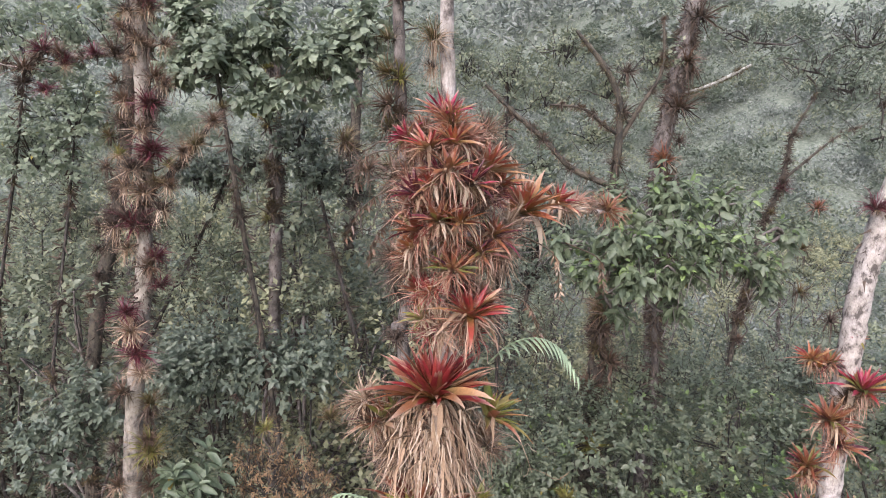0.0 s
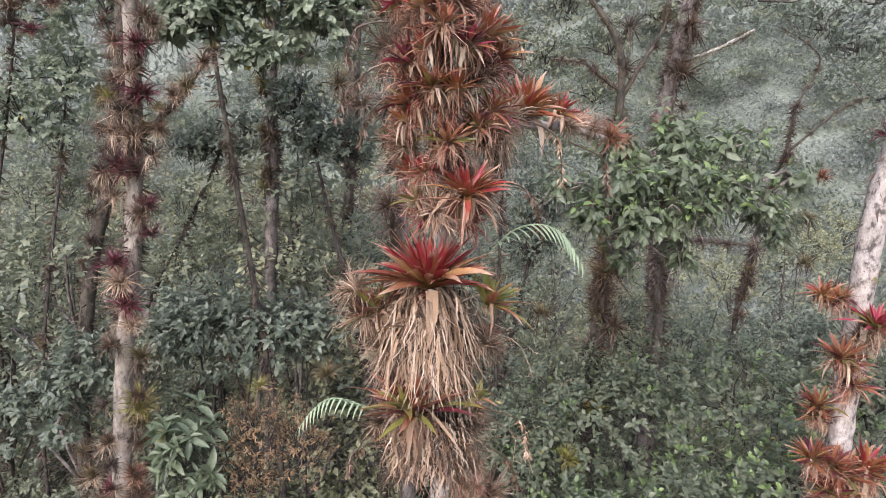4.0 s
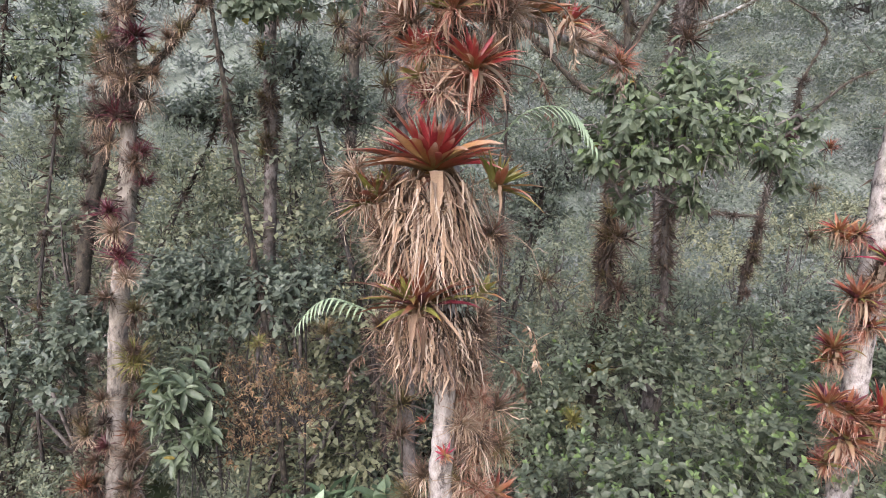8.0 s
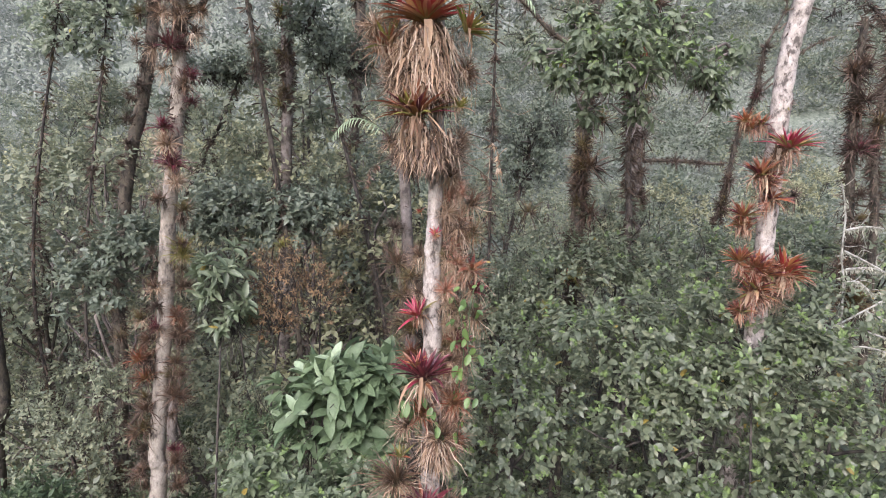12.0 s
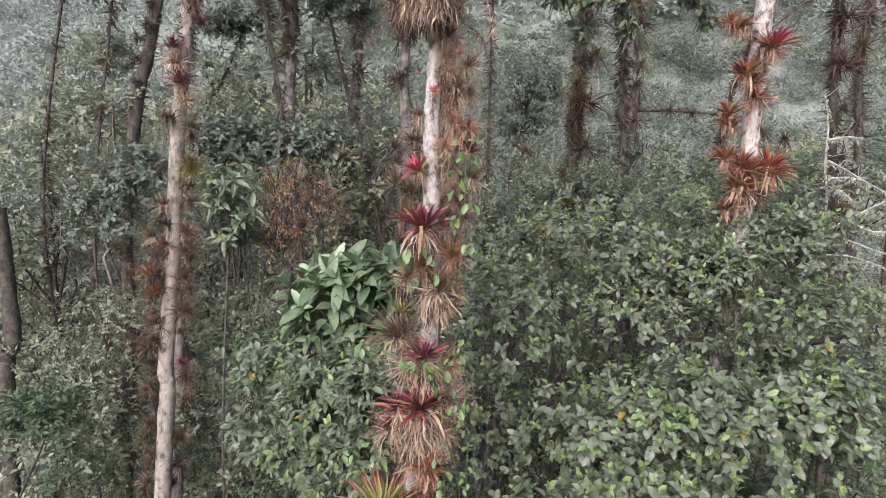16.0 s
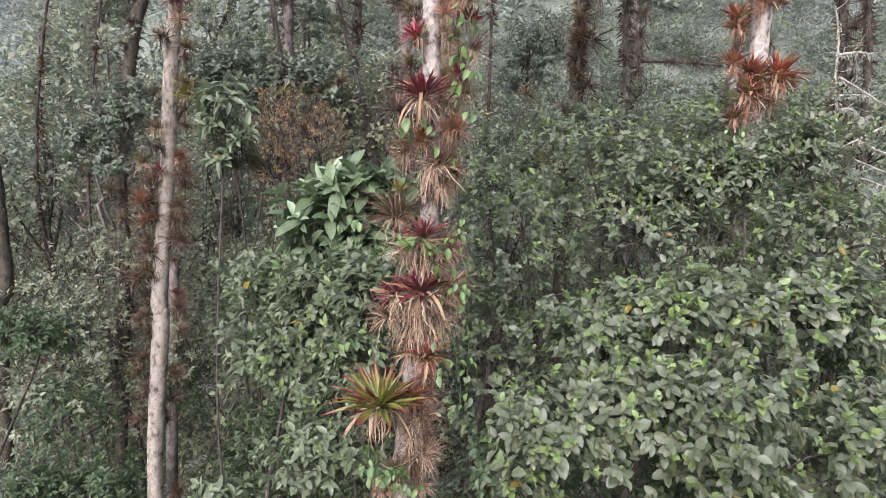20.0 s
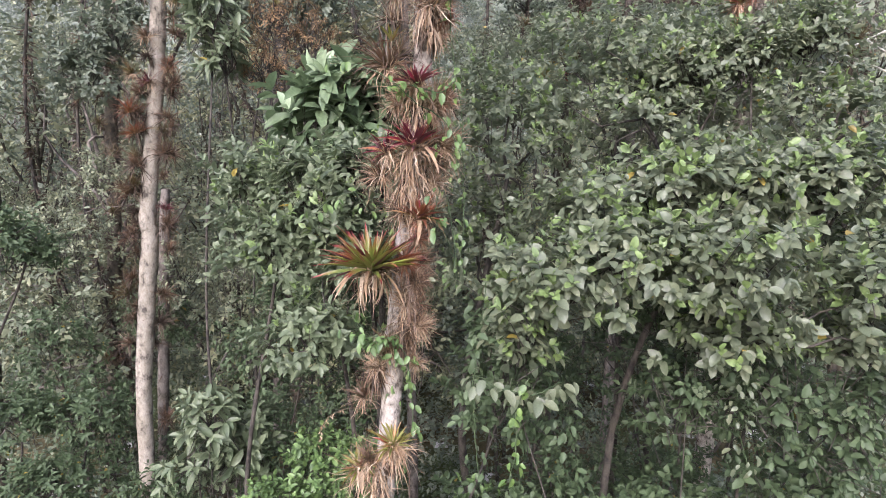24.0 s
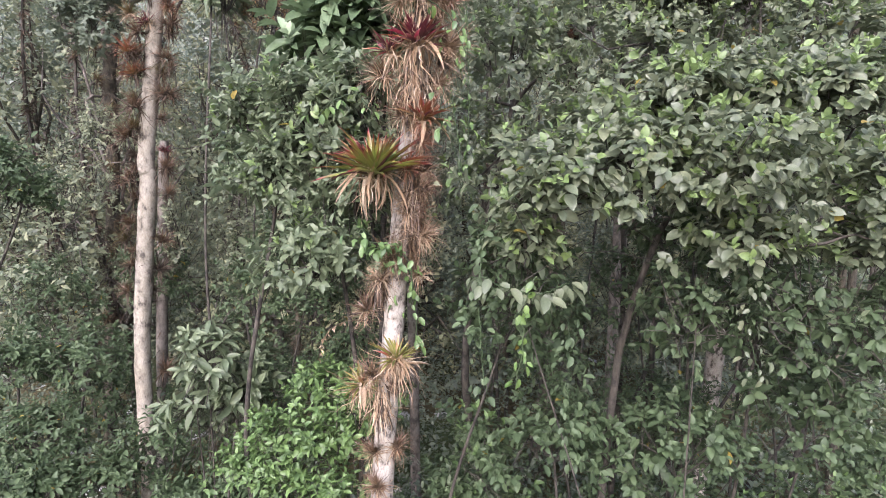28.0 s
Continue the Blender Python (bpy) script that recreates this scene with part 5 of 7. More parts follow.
tank(5.22, 6.8, 12.51, 0.414, "red", 0, 35, 0.276, 8, 26, host="the leaning white trunk")
tank(4.91, 6.85, 13.67, 0.336, "bronze", -60, 25, 0.354, 8, 26, host="the leaning white trunk")
tank(5.18, 6.82, 12.58, 0.518, "red", 0, 40, 0.36, 8, 26, host="the leaning white trunk")
tank(4.74, 6.7, 12.35, 0.402, "bronze", -90, 20, 0.357, 10, 22, host="the leaning white trunk")

# trunks farther back
t = bare_tree("tree", [(-5.13, 14.90, -0.30), (-4.40, 14.90, 12.22), (-4.13, 14.90, 16.01), (-4.10, 14.90, 17.29), (-3.79, 14.90, 22.37)], 0.16, 0.13, GREY_BARK, "grey mossy trunk with hanging epiphytes", 4, fuzz=2600)
t = bare_tree("tree", [(-4.54, 20.00, -0.30), (-3.51, 20.00, 11.23), (-3.35, 20.00, 12.65), (-3.12, 20.00, 14.41), (-2.56, 20.00, 21.59)], 0.2, 0.14, MOSS_BARK, "dark mossy trunk with dark epiphytes", 5, fuzz=2600)
t = bare_tree("tree", [(5.60, 15.80, -0.30), (5.79, 15.80, 11.90), (5.77, 15.80, 12.60), (5.61, 15.80, 16.35), (5.92, 15.80, 18.56), (6.08, 15.8, 19.70), (6.45, 15.80, 21.30)], 0.2, 0.22, GREY_BARK, "thick mossy trunk with brown epiphytes", 6, limbs=(([(5.95, 15.80, 13.84), (6.89, 15.80, 13.84), (8.27, 15.80, 13.73)], 0.06, 0.03, MOSS_BARK), ([(5.94, 15.80, 18.42), (6.85, 15.80, 18.70), (7.81, 15.80, 19.18)], 0.05, 0.03, LICHEN),), fuzz=6500)
t = bare_tree("tree", [(2.70, 12.00, -0.30), (3.20, 12.00, 11.72), (3.27, 12.00, 13.74), (3.40, 12.00, 16.44)], 0.17, 0.1, MOSS_BARK, "mossy trunk overgrown with brown epiphytes", 7, limbs=(([(3.40, 12.00, 16.44), (2.59, 12.00, 16.78), (1.96, 12.00, 17.39), (1.33, 12.00, 17.93), (0.83, 12.00, 18.41)], 0.06, 0.03, MOSS_BARK), ([(3.40, 12.00, 16.44), (3.46, 12.00, 17.48), (3.41, 12.00, 18.16), (3.08, 12.00, 18.78), (2.54, 12.00, 19.40)], 0.085, 0.025, MOSS_BARK), ([(3.46, 12.00, 17.30), (3.82, 12.00, 17.96), (4.22, 12.00, 18.66), (4.2, 12.00, 19.6)], 0.05, 0.02, MOSS_BARK), ([(3.44, 12.00, 17.45), (3.1, 11.9, 17.66), (2.68, 11.8, 17.95), (2.02, 11.7, 18.02)], 0.04, 0.015, MOSS_BARK)), fuzz=4200)
t = bare_tree("tree", [(8.90, 18.80, -0.30), (9.52, 18.80, 10.5), (9.67, 18.80, 11.63), (9.87, 18.80, 13.06), (10.15, 18.80, 14.74), (10.55, 18.80, 15.80), (10.74, 18.80, 17.44)], 0.09, 0.045, MOSS_BARK, "thin mossy leaning trunk", 8, limbs=(([(10.74, 18.80, 17.44), (11.06, 18.80, 18.06), (11.33, 18.80, 18.81), (10.84, 18.80, 19.30), (10.1, 18.80, 19.70)], 0.035, 0.015, MOSS_BARK), ([(10.55, 18.80, 15.98), (11.38, 18.80, 16.73), (12.19, 18.80, 17.40), (13.02, 18.80, 17.75)], 0.045, 0.02, MOSS_BARK)), fuzz=2600)
for z, r, tone in ((17.40, 0.42, "dark_dry"), (16.62, 0.30, "dark_dry"), (15.95, 0.55, "dark_dry"), (15.75, 0.45, "maroon"), (15.0, 0.36, "olive"), (14.75, 0.4, "dark_dry")):
    tuft(float(np.interp(z, (14.74, 15.8, 17.44), (10.15, 10.55, 10.74))), 18.65, z, r, tone, -90, 8, r * 0.7, 1.1, True)
t = bare_tree("tree", [(-19.31, 28.00, -0.30), (-19.22, 28.00, 0.71), (-17.96, 28.00, 11.03), (-17.86, 28.00, 12.02)], 0.3, 0.2, DARK_BARK, "dark straight trunk far back in the wood", 10, fuzz=500)
t = bare_tree("tree", [(-9.45, 13.00, -0.30), (-8.48, 13.00, 8.08), (-8.33, 13.00, 10.43), (-7.74, 13.00, 13.69), (-6.96, 13.00, 16.36), (-6.22, 13.00, 20.81)], 0.17, 0.12, MOSS_BARK, "grey mossy trunk with rootlets", 11, fuzz=2600)
t = bare_tree("tree", [(-0.48, 9.50, -0.30), (-0.61, 9.50, 12.68), (-0.77, 9.50, 14.23), (-0.62, 9.50, 15.03), (-0.70, 9.50, 21.35)], 0.11, 0.08, GREY_BARK, "thin grey trunk behind the white trunk", 13, fuzz=500)
t = bare_tree("tree", [(8.30, 8.60, -0.30), (7.63, 8.60, 9.66), (7.32, 8.60, 13.00), (7.14, 8.60, 15.03), (7.15, 8.60, 16.55)], 0.08, 0.055, MOSS_BARK, "thin grey trunk with mossy tufts", 14, fuzz=1800)
t = bare_tree("tree", [(8.84, 9.40, -0.30), (8.42, 9.40, 11.57), (8.16, 9.40, 14.27), (8.23, 9.40, 15.54), (8.23, 9.40, 16.76)], 0.08, 0.055, MOSS_BARK, "thin grey leaning trunk with tufts", 15, fuzz=1800)
t = bare_tree("tree", [(-11.91, 12.00, -0.30), (-11.28, 12.00, 6.91), (-10.96, 12.00, 8.05), (-10.87, 12.00, 11.40)], 0.2, 0.18, MOSS_BARK, "grey trunk at the wood's edge", 16, fuzz=300)
tuft(9.82, 18.62, 13.15, 0.28, "brown", -120, 13, 0.50, 1.0, True)
tuft(9.75, 18.62, 12.39, 0.38, "olive", -120, 26, 0.53, 1.0, True)
tuft(9.76, 18.61, 11.91, 0.32, "olive", -90, 37, 0.58, 1.0, True)
tuft(9.61, 18.68, 11.44, 0.37, "olive", 180, 23, 0.47, 1.0, True)
tuft(9.61, 18.62, 10.86, 0.44, "brown", -120, 12, 0.38, 1.0, True)
tuft(6.18, 15.68, 20.39, 0.27, "brown", 180, 36, 0.27, 1.0, True)
tuft(6.23, 15.58, 19.69, 0.31, "dark_dry", -90, 29, 0.21, 1.0, True)
tuft(6.23, 15.59, 18.98, 0.41, "brown", -60, 27, 0.57, 1.0, True)
tuft(5.91, 15.68, 18.30, 0.47, "brown", 180, 24, 0.57, 1.0, True)
tuft(6.03, 15.59, 17.25, 0.47, "dark_dry", -60, 27, 0.27, 1.0, True)
tuft(5.76, 15.65, 16.89, 0.33, "dark_dry", 200, 26, 0.40, 1.0, True)
tuft(5.83, 15.59, 15.60, 0.39, "olive", -120, 35, 0.37, 1.0, True)
tuft(5.91, 15.58, 15.11, 0.45, "brown", -90, 21, 0.59, 1.0, True)
tuft(5.76, 15.65, 14.04, 0.49, "olive", 200, 32, 0.50, 1.0, True)
tuft(5.77, 15.65, 13.44, 0.37, "olive", 200, 26, 0.41, 1.0, True)
tuft(5.84, 15.59, 12.56, 0.47, "olive", -120, 21, 0.43, 1.0, True)
tuft(5.84, 15.59, 11.69, 0.36, "dark_dry", -120, 40, 0.33, 1.0, True)
tuft(5.78, 15.65, 11.03, 0.47, "brown", 200, 34, 0.56, 1.0, True)
tuft(5.85, 15.59, 10.49, 0.46, "olive", -120, 19, 0.49, 1.0, True)
tuft(3.52, 11.88, 16.37, 0.28, "olive", 0, 30, 0.43, 1.0, True)
tuft(3.44, 11.82, 15.86, 0.31, "dark_dry", -60, 16, 0.60, 1.0, True)
tuft(3.48, 11.88, 15.51, 0.37, "dark_dry", 0, 17, 0.45, 1.0, True)
tuft(3.46, 11.88, 14.99, 0.35, "dark_dry", 0, 31, 0.51, 1.0, True)
tuft(3.45, 11.88, 14.82, 0.26, "dark_dry", 0, 36, 0.55, 1.0, True)
tuft(3.25, 11.82, 14.32, 0.48, "olive", -120, 32, 0.52, 1.0, True)
tuft(3.23, 11.82, 13.95, 0.45, "olive", -120, 40, 0.57, 1.0, True)
tuft(3.15, 11.88, 13.41, 0.26, "olive", 180, 16, 0.30, 1.0, True)
tuft(3.20, 11.82, 13.08, 0.46, "olive", -120, 26, 0.53, 1.0, True)
tuft(3.36, 11.88, 12.72, 0.40, "dark_dry", 0, 38, 0.33, 1.0, True)
tuft(3.10, 11.88, 12.22, 0.46, "dark_dry", 180, 32, 0.54, 1.0, True)
tuft(3.32, 11.88, 11.81, 0.39, "dark_dry", 0, 30, 0.53, 1.0, True)
tuft(-2.92, 19.88, 18.89, 0.43, "dark_dry", 180, 14, 0.24, 1.0, True)
tuft(-2.70, 19.88, 18.35, 0.48, "dark_dry", 0, 17, 0.41, 1.0, True)
tuft(-3.04, 19.85, 17.53, 0.46, "dark_dry", 200, 16, 0.58, 1.0, True)
tuft(-3.02, 19.81, 17.05, 0.45, "dark_dry", -120, 16, 0.27, 1.0, True)
tuft(-3.10, 19.81, 16.27, 0.49, "dark_dry", -120, 12, 0.54, 1.0, True)
tuft(-3.03, 19.81, 15.59, 0.38, "dark_dry", -60, 17, 0.39, 1.0, True)
tuft(-3.01, 19.88, 15.07, 0.46, "dark_dry", 0, 39, 0.32, 1.0, True)
tuft(-3.24, 19.79, 14.11, 0.46, "olive", -90, 16, 0.37, 1.0, True)
tuft(-3.22, 19.81, 13.51, 0.36, "dark_dry", -60, 19, 0.30, 1.0, True)
tuft(-3.50, 19.88, 12.76, 0.26, "olive", 180, 18, 0.41, 1.0, True)
tuft(-3.49, 19.81, 12.19, 0.34, "olive", -120, 16, 0.23, 1.0, True)
tuft(-3.56, 19.81, 11.40, 0.41, "dark_dry", -120, 15, 0.34, 1.0, True)
tuft(-4.00, 14.72, 20.32, 0.34, "olive", -120, 36, 0.39, 1.0, True)
tuft(-4.04, 14.72, 19.73, 0.26, "olive", -120, 13, 0.35, 1.0, True)
tuft(-3.95, 14.72, 19.28, 0.39, "olive", -60, 10, 0.49, 1.0, True)
tuft(-4.14, 14.75, 18.99, 0.48, "green", 200, 15, 0.50, 1.0, True)
tuft(-3.93, 14.78, 18.64, 0.40, "olive", 0, 14, 0.20, 1.0, True)
tuft(-4.21, 14.75, 17.87, 0.44, "olive", 200, 37, 0.27, 1.0, True)
tuft(-4.23, 14.75, 17.61, 0.38, "olive", 200, 15, 0.58, 1.0, True)
tuft(-4.10, 14.72, 17.00, 0.32, "dark_dry", -60, 23, 0.27, 1.0, True)
tuft(-4.30, 14.78, 16.74, 0.33, "olive", 180, 29, 0.47, 1.0, True)
tuft(-4.21, 14.71, 16.19, 0.34, "dark_dry", -90, 25, 0.48, 1.0, True)
tuft(-4.18, 14.72, 15.78, 0.43, "olive", -60, 18, 0.59, 1.0, True)
tuft(-4.33, 14.72, 15.37, 0.34, "green", -120, 10, 0.42, 1.0, True)
tuft(-6.81, 12.88, 18.18, 0.37, "brown", 180, 11, 0.20, 1.0, True)
tuft(-6.73, 12.82, 17.75, 0.49, "brown", -60, 20, 0.51, 1.0, True)
tuft(-6.98, 12.85, 17.42, 0.43, "olive", 200, 39, 0.42, 1.0, True)
tuft(-7.13, 12.85, 16.78, 0.39, "brown", 200, 31, 0.52, 1.0, True)
tuft(-7.07, 12.82, 16.30, 0.33, "dark_dry", -60, 21, 0.52, 1.0, True)
tuft(-7.19, 12.82, 15.78, 0.42, "dark_dry", -60, 32, 0.45, 1.0, True)
tuft(-7.44, 12.88, 15.49, 0.40, "dark_dry", 180, 36, 0.46, 1.0, True)
tuft(-7.55, 12.85, 14.99, 0.38, "dark_dry", 200, 30, 0.34, 1.0, True)
tuft(-7.57, 12.81, 14.42, 0.34, "dark_dry", -90, 12, 0.40, 1.0, True)
tuft(-7.80, 12.85, 13.91, 0.28, "brown", 200, 19, 0.49, 1.0, True)
tuft(-0.79, 9.36, 19.80, 0.35, "brown", 200, 12, 0.53, 1.0, True)
tuft(-0.63, 9.38, 19.44, 0.26, "olive", 0, 16, 0.21, 1.0, True)
tuft(-0.80, 9.38, 18.86, 0.31, "olive", 180, 23, 0.22, 1.0, True)
tuft(-0.80, 9.36, 18.37, 0.41, "olive", 200, 40, 0.22, 1.0, True)
tuft(-0.81, 9.38, 17.91, 0.49, "brown", 180, 27, 0.54, 1.0, True)
tuft(-0.81, 9.36, 17.57, 0.39, "olive", 200, 19, 0.42, 1.0, True)
tuft(-0.82, 9.38, 16.97, 0.40, "olive", 180, 16, 0.35, 1.0, True)
tuft(-0.82, 9.38, 16.57, 0.39, "olive", 180, 16, 0.40, 1.0, True)
tuft(-0.75, 9.33, 16.13, 0.37, "dark_dry", -90, 21, 0.32, 1.0, True)
tuft(-0.79, 9.34, 15.58, 0.44, "brown", -120, 28, 0.32, 1.0, True)
tuft(-0.75, 9.33, 15.24, 0.43, "dark_dry", -90, 29, 0.59, 1.0, True)
tuft(-0.72, 9.34, 14.93, 0.29, "dark_dry", -60, 14, 0.57, 1.0, True)
tuft(7.14, 8.44, 15.75, 0.32, "dark_dry", -90, 37, 0.47, 1.0, True)
tuft(7.22, 8.45, 15.17, 0.47, "dark_dry", -60, 20, 0.42, 1.0, True)
tuft(7.18, 8.48, 14.38, 0.43, "dark_dry", 180, 32, 0.58, 1.0, True)
tuft(7.34, 8.45, 13.56, 0.29, "dark_dry", -60, 11, 0.24, 1.0, True)
tuft(7.40, 8.48, 13.14, 0.27, "olive", 0, 35, 0.50, 1.0, True)
tuft(7.37, 8.44, 12.71, 0.30, "dark_dry", -90, 33, 0.52, 1.0, True)
tuft(7.46, 8.44, 11.65, 0.48, "olive", -90, 18, 0.34, 1.0, True)
tuft(7.44, 8.45, 11.44, 0.47, "olive", -120, 11, 0.56, 1.0, True)
tuft(-17.84, 27.77, 11.37, 0.37, "dark_dry", -60, 16, 0.39, 1.0, True)
tuft(-18.10, 27.75, 10.05, 0.41, "dark_dry", -90, 11, 0.41, 1.0, True)
tuft(-18.43, 27.84, 8.82, 0.49, "dark_dry", 200, 11, 0.37, 1.0, True)
tuft(-18.39, 27.75, 7.62, 0.35, "dark_dry", -90, 36, 0.47, 1.0, True)
tuft(-18.70, 27.77, 5.85, 0.33, "dark_dry", -120, 14, 0.38, 1.0, True)
tuft(-19.01, 27.84, 3.98, 0.49, "dark_dry", 200, 11, 0.43, 1.0, True)
tuft(-19.10, 27.84, 3.27, 0.49, "dark_dry", 200, 27, 0.35, 1.0, True)
tuft(-19.17, 27.75, 1.11, 0.42, "dark_dry", -90, 23, 0.39, 1.0, True)
tuft(-4.15, 14.8, 17.76, 0.548, "green", -90, 20, 0.548, 1.0, True)
tuft(-4.14, 14.8, 16.61, 0.486, "olive", -90, 20, 0.694, 1.0, True)
tuft(-4.29, 14.8, 15.57, 0.563, "olive", -90, 20, 0.845, 1.0, True)
tuft(-3.77, 14.8, 18.61, 0.658, "olive", -30, 20, 0.658, 1.0, True)
tuft(-3.3, 14.8, 18.49, 0.608, "olive", 0, 20, 0.676, 1.0, True)
tuft(-2.98, 19.9, 16.72, 0.9, "dark_dry", -90, 10, 1.2, 1.0, True)
tuft(-3.01, 19.9, 15.36, 0.714, "dark_dry", -90, 10, 1.224, 1.0, True)
tuft(-3.12, 19.9, 14.37, 0.612, "dark_dry", -90, 10, 1.02, 1.0, True)
tuft(-3.24, 19.9, 13.16, 0.625, "dark_dry", -90, 10, 0.833, 1.0, True)
tuft(6.08, 15.6, 19.23, 0.775, "brown", -90, 20, 0.986, 1.0, True)
tuft(5.96, 15.6, 18.13, 0.786, "brown", -90, 20, 1, 1.0, True)
tuft(5.65, 15.5, 16.79, 0.652, "bronze", -90, 20, 0.725, 1.0, True)
tuft(5.82, 15.6, 16.27, 0.662, "brown", -90, 20, 0.735, 1.0, True)
tuft(6.30, 15.6, 20.3, 0.833, "dark_dry", -90, 20, 0.972, 1.0, True)
tuft(5.71, 15.6, 10.91, 0.547, "dark_dry", 200, 20, 0.781, 1.0, True)
tuft(5.82, 15.6, 12.85, 0.53, "dark_dry", -60, 20, 0.909, 1.0, True)
tuft(5.75, 15.6, 16.03, 0.656, "dark_dry", -90, 10, 0.984, 1.0, True)
tuft(5.8, 15.6, 14.5, 0.667, "dark_dry", -90, 10, 1, 1.0, True)
tuft(5.82, 15.6, 13.51, 0.508, "dark_dry", -90, 10, 0.847, 1.0, True)
tuft(6.86, 15.7, 13.79, 0.424, "dark_dry", -90, 10, 0.339, 1.0, True)
tuft(7.54, 15.7, 13.73, 0.339, "dark_dry", -90, 10, 0.339, 1.0, True)
tuft(3.25, 11.85, 13.48, 0.581, "brown", -90, 20, 0.698, 1.0, True)
tuft(3.11, 11.85, 12.24, 0.625, "brown", -90, 20, 0.714, 1.0, True)
tuft(3.07, 11.85, 11.21, 0.482, "bronze", -90, 20, 0.482, 1.0, True)
tuft(3.25, 11.8, 13.86, 0.465, "olive", -90, 20, 0.581, 1.0, True)
tuft(3.65, 11.85, 14.91, 0.567, "olive", -90, 15, 0.667, 1.0, True)
tuft(3.42, 11.8, 13.87, 0.733, "brown", -90, 20, 0.8, 1.0, True)
tuft(3.46, 11.8, 12.81, 0.676, "brown", -90, 20, 0.811, 1.0, True)
tuft(3.55, 12.0, 18.62, 0.435, "dark_dry", -90, 10, 0.652, 1.0, True)
tuft(3.49, 12.0, 17.88, 0.385, "dark_dry", -90, 10, 0.659, 1.0, True)
tuft(3.43, 12.0, 16.89, 0.449, "dark_dry", -90, 10, 0.674, 1.0, True)
tuft(1.96, 12.0, 17.33, 0.333, "dark_dry", -90, 10, 0.333, 1.0, True)
tuft(1.34, 12.0, 17.82, 0.275, "dark_dry", -90, 10, 0.22, 1.0, True)
tuft(2.54, 12.0, 16.78, 0.281, "dark_dry", -90, 10, 0.225, 1.0, True)
tuft(9.83, 18.6, 12.97, 0.536, "dark_dry", -90, 10, 0.893, 1.0, True)
tuft(9.64, 18.6, 12.16, 0.536, "dark_dry", -90, 10, 0.893, 1.0, True)
tuft(9.5, 18.6, 10.86, 0.364, "dark_dry", -90, 10, 0.545, 1.0, True)
tuft(9.78, 16.0, 14.39, 0.455, "olive", -90, 10, 0.758, 1.0, True)
tuft(9.82, 16.0, 13.16, 0.462, "olive", -90, 10, 0.923, 1.0, True)
tuft(-0.65, 9.4, 18.29, 0.342, "green", -90, 15, 0.427, 1.0, True)
tuft(-0.68, 9.4, 17.79, 0.302, "brown", -90, 15, 0.517, 1.0, True)
tuft(-0.85, 9.4, 15.5, 0.409, "dark_dry", -90, 15, 0.455, 1.0, True)
tuft(-0.68, 9.3, 11.57, 0.459, "olive", -90, 15, 0.55, 1.0, True)
tuft(-0.73, 9.3, 11.02, 0.421, "brown", -90, 15, 0.561, 1.0, True)
tuft(-0.77, 9.4, 14.17, 0.385, "dark_dry", 200, 15, 0.33, 1.0, True)
tuft(-0.79, 9.3, 12.18, 0.562, "brown", -90, 15, 0.674, 1.0, True)
tuft(-0.84, 9.3, 12.9, 0.333, "dark_dry", -90, 15, 0.444, 1.0, True)
tuft(7.0, 8.5, 15.64, 0.45, "brown", -90, 15, 0.5, 1.0, True)
tuft(7.12, 8.5, 15.01, 0.303, "brown", -90, 15, 0.505, 1.0, True)
tuft(7.24, 8.5, 14.33, 0.361, "maroon", -90, 15, 0.412, 1.0, True)
tuft(8.1, 9.3, 14.8, 0.38, "olive", -90, 15, 0.543, 1.0, True)
tuft(8.04, 9.3, 14.43, 0.33, "brown", -90, 15, 0.549, 1.0, True)
tuft(7.18, 8.5, 12.26, 0.319, "brown", -90, 15, 0.638, 1.0, True)
tuft(7.31, 8.5, 10.39, 0.44, "olive", -90, 15, 0.659, 1.0, True)
tuft(9.41, 14.0, 12.99, 0.469, "dark_dry", -90, 15, 0.781, 1.0, True)
tuft(-1.6, 10.5, 17.21, 0.343, "olive", -90, 20, 0.392, 1.0, True)
tuft(-1.0, 8.0, 17.02, 0.365, "brown", -90, 20, 0.365, 1.0, True)
tuft(-0.55, 7.0, 17.0, 0.35, "brown", -90, 20, 0.382, 1.0, True)
tuft(-1.45, 9.0, 17.37, 0.366, "olive", -90, 20, 0.488, 1.0, True)
tuft(2.15, 9.5, 11.17, 0.34, "green", -90, 15, 0.194, 1.0, True)
tuft(-1.92, 9.5, 12.72, 0.337, "olive", -90, 15, 0.192, 1.0, True)
tuft(-3.04, 9.5, 12.51, 0.243, "green", -90, 15, 0.194, 1.0, True)
tuft(2.84, 10.5, 11.63, 0.37, "green", -90, 15, 0.37, 1.0, True)
tuft(2.22, 13.0, 12.7, 0.435, "olive", -90, 15, 1.014, 1.0, True)
tuft(10.02, 16.0, 15.49, 0.455, "bronze", -90, 15, 0.455, 1.0, True)


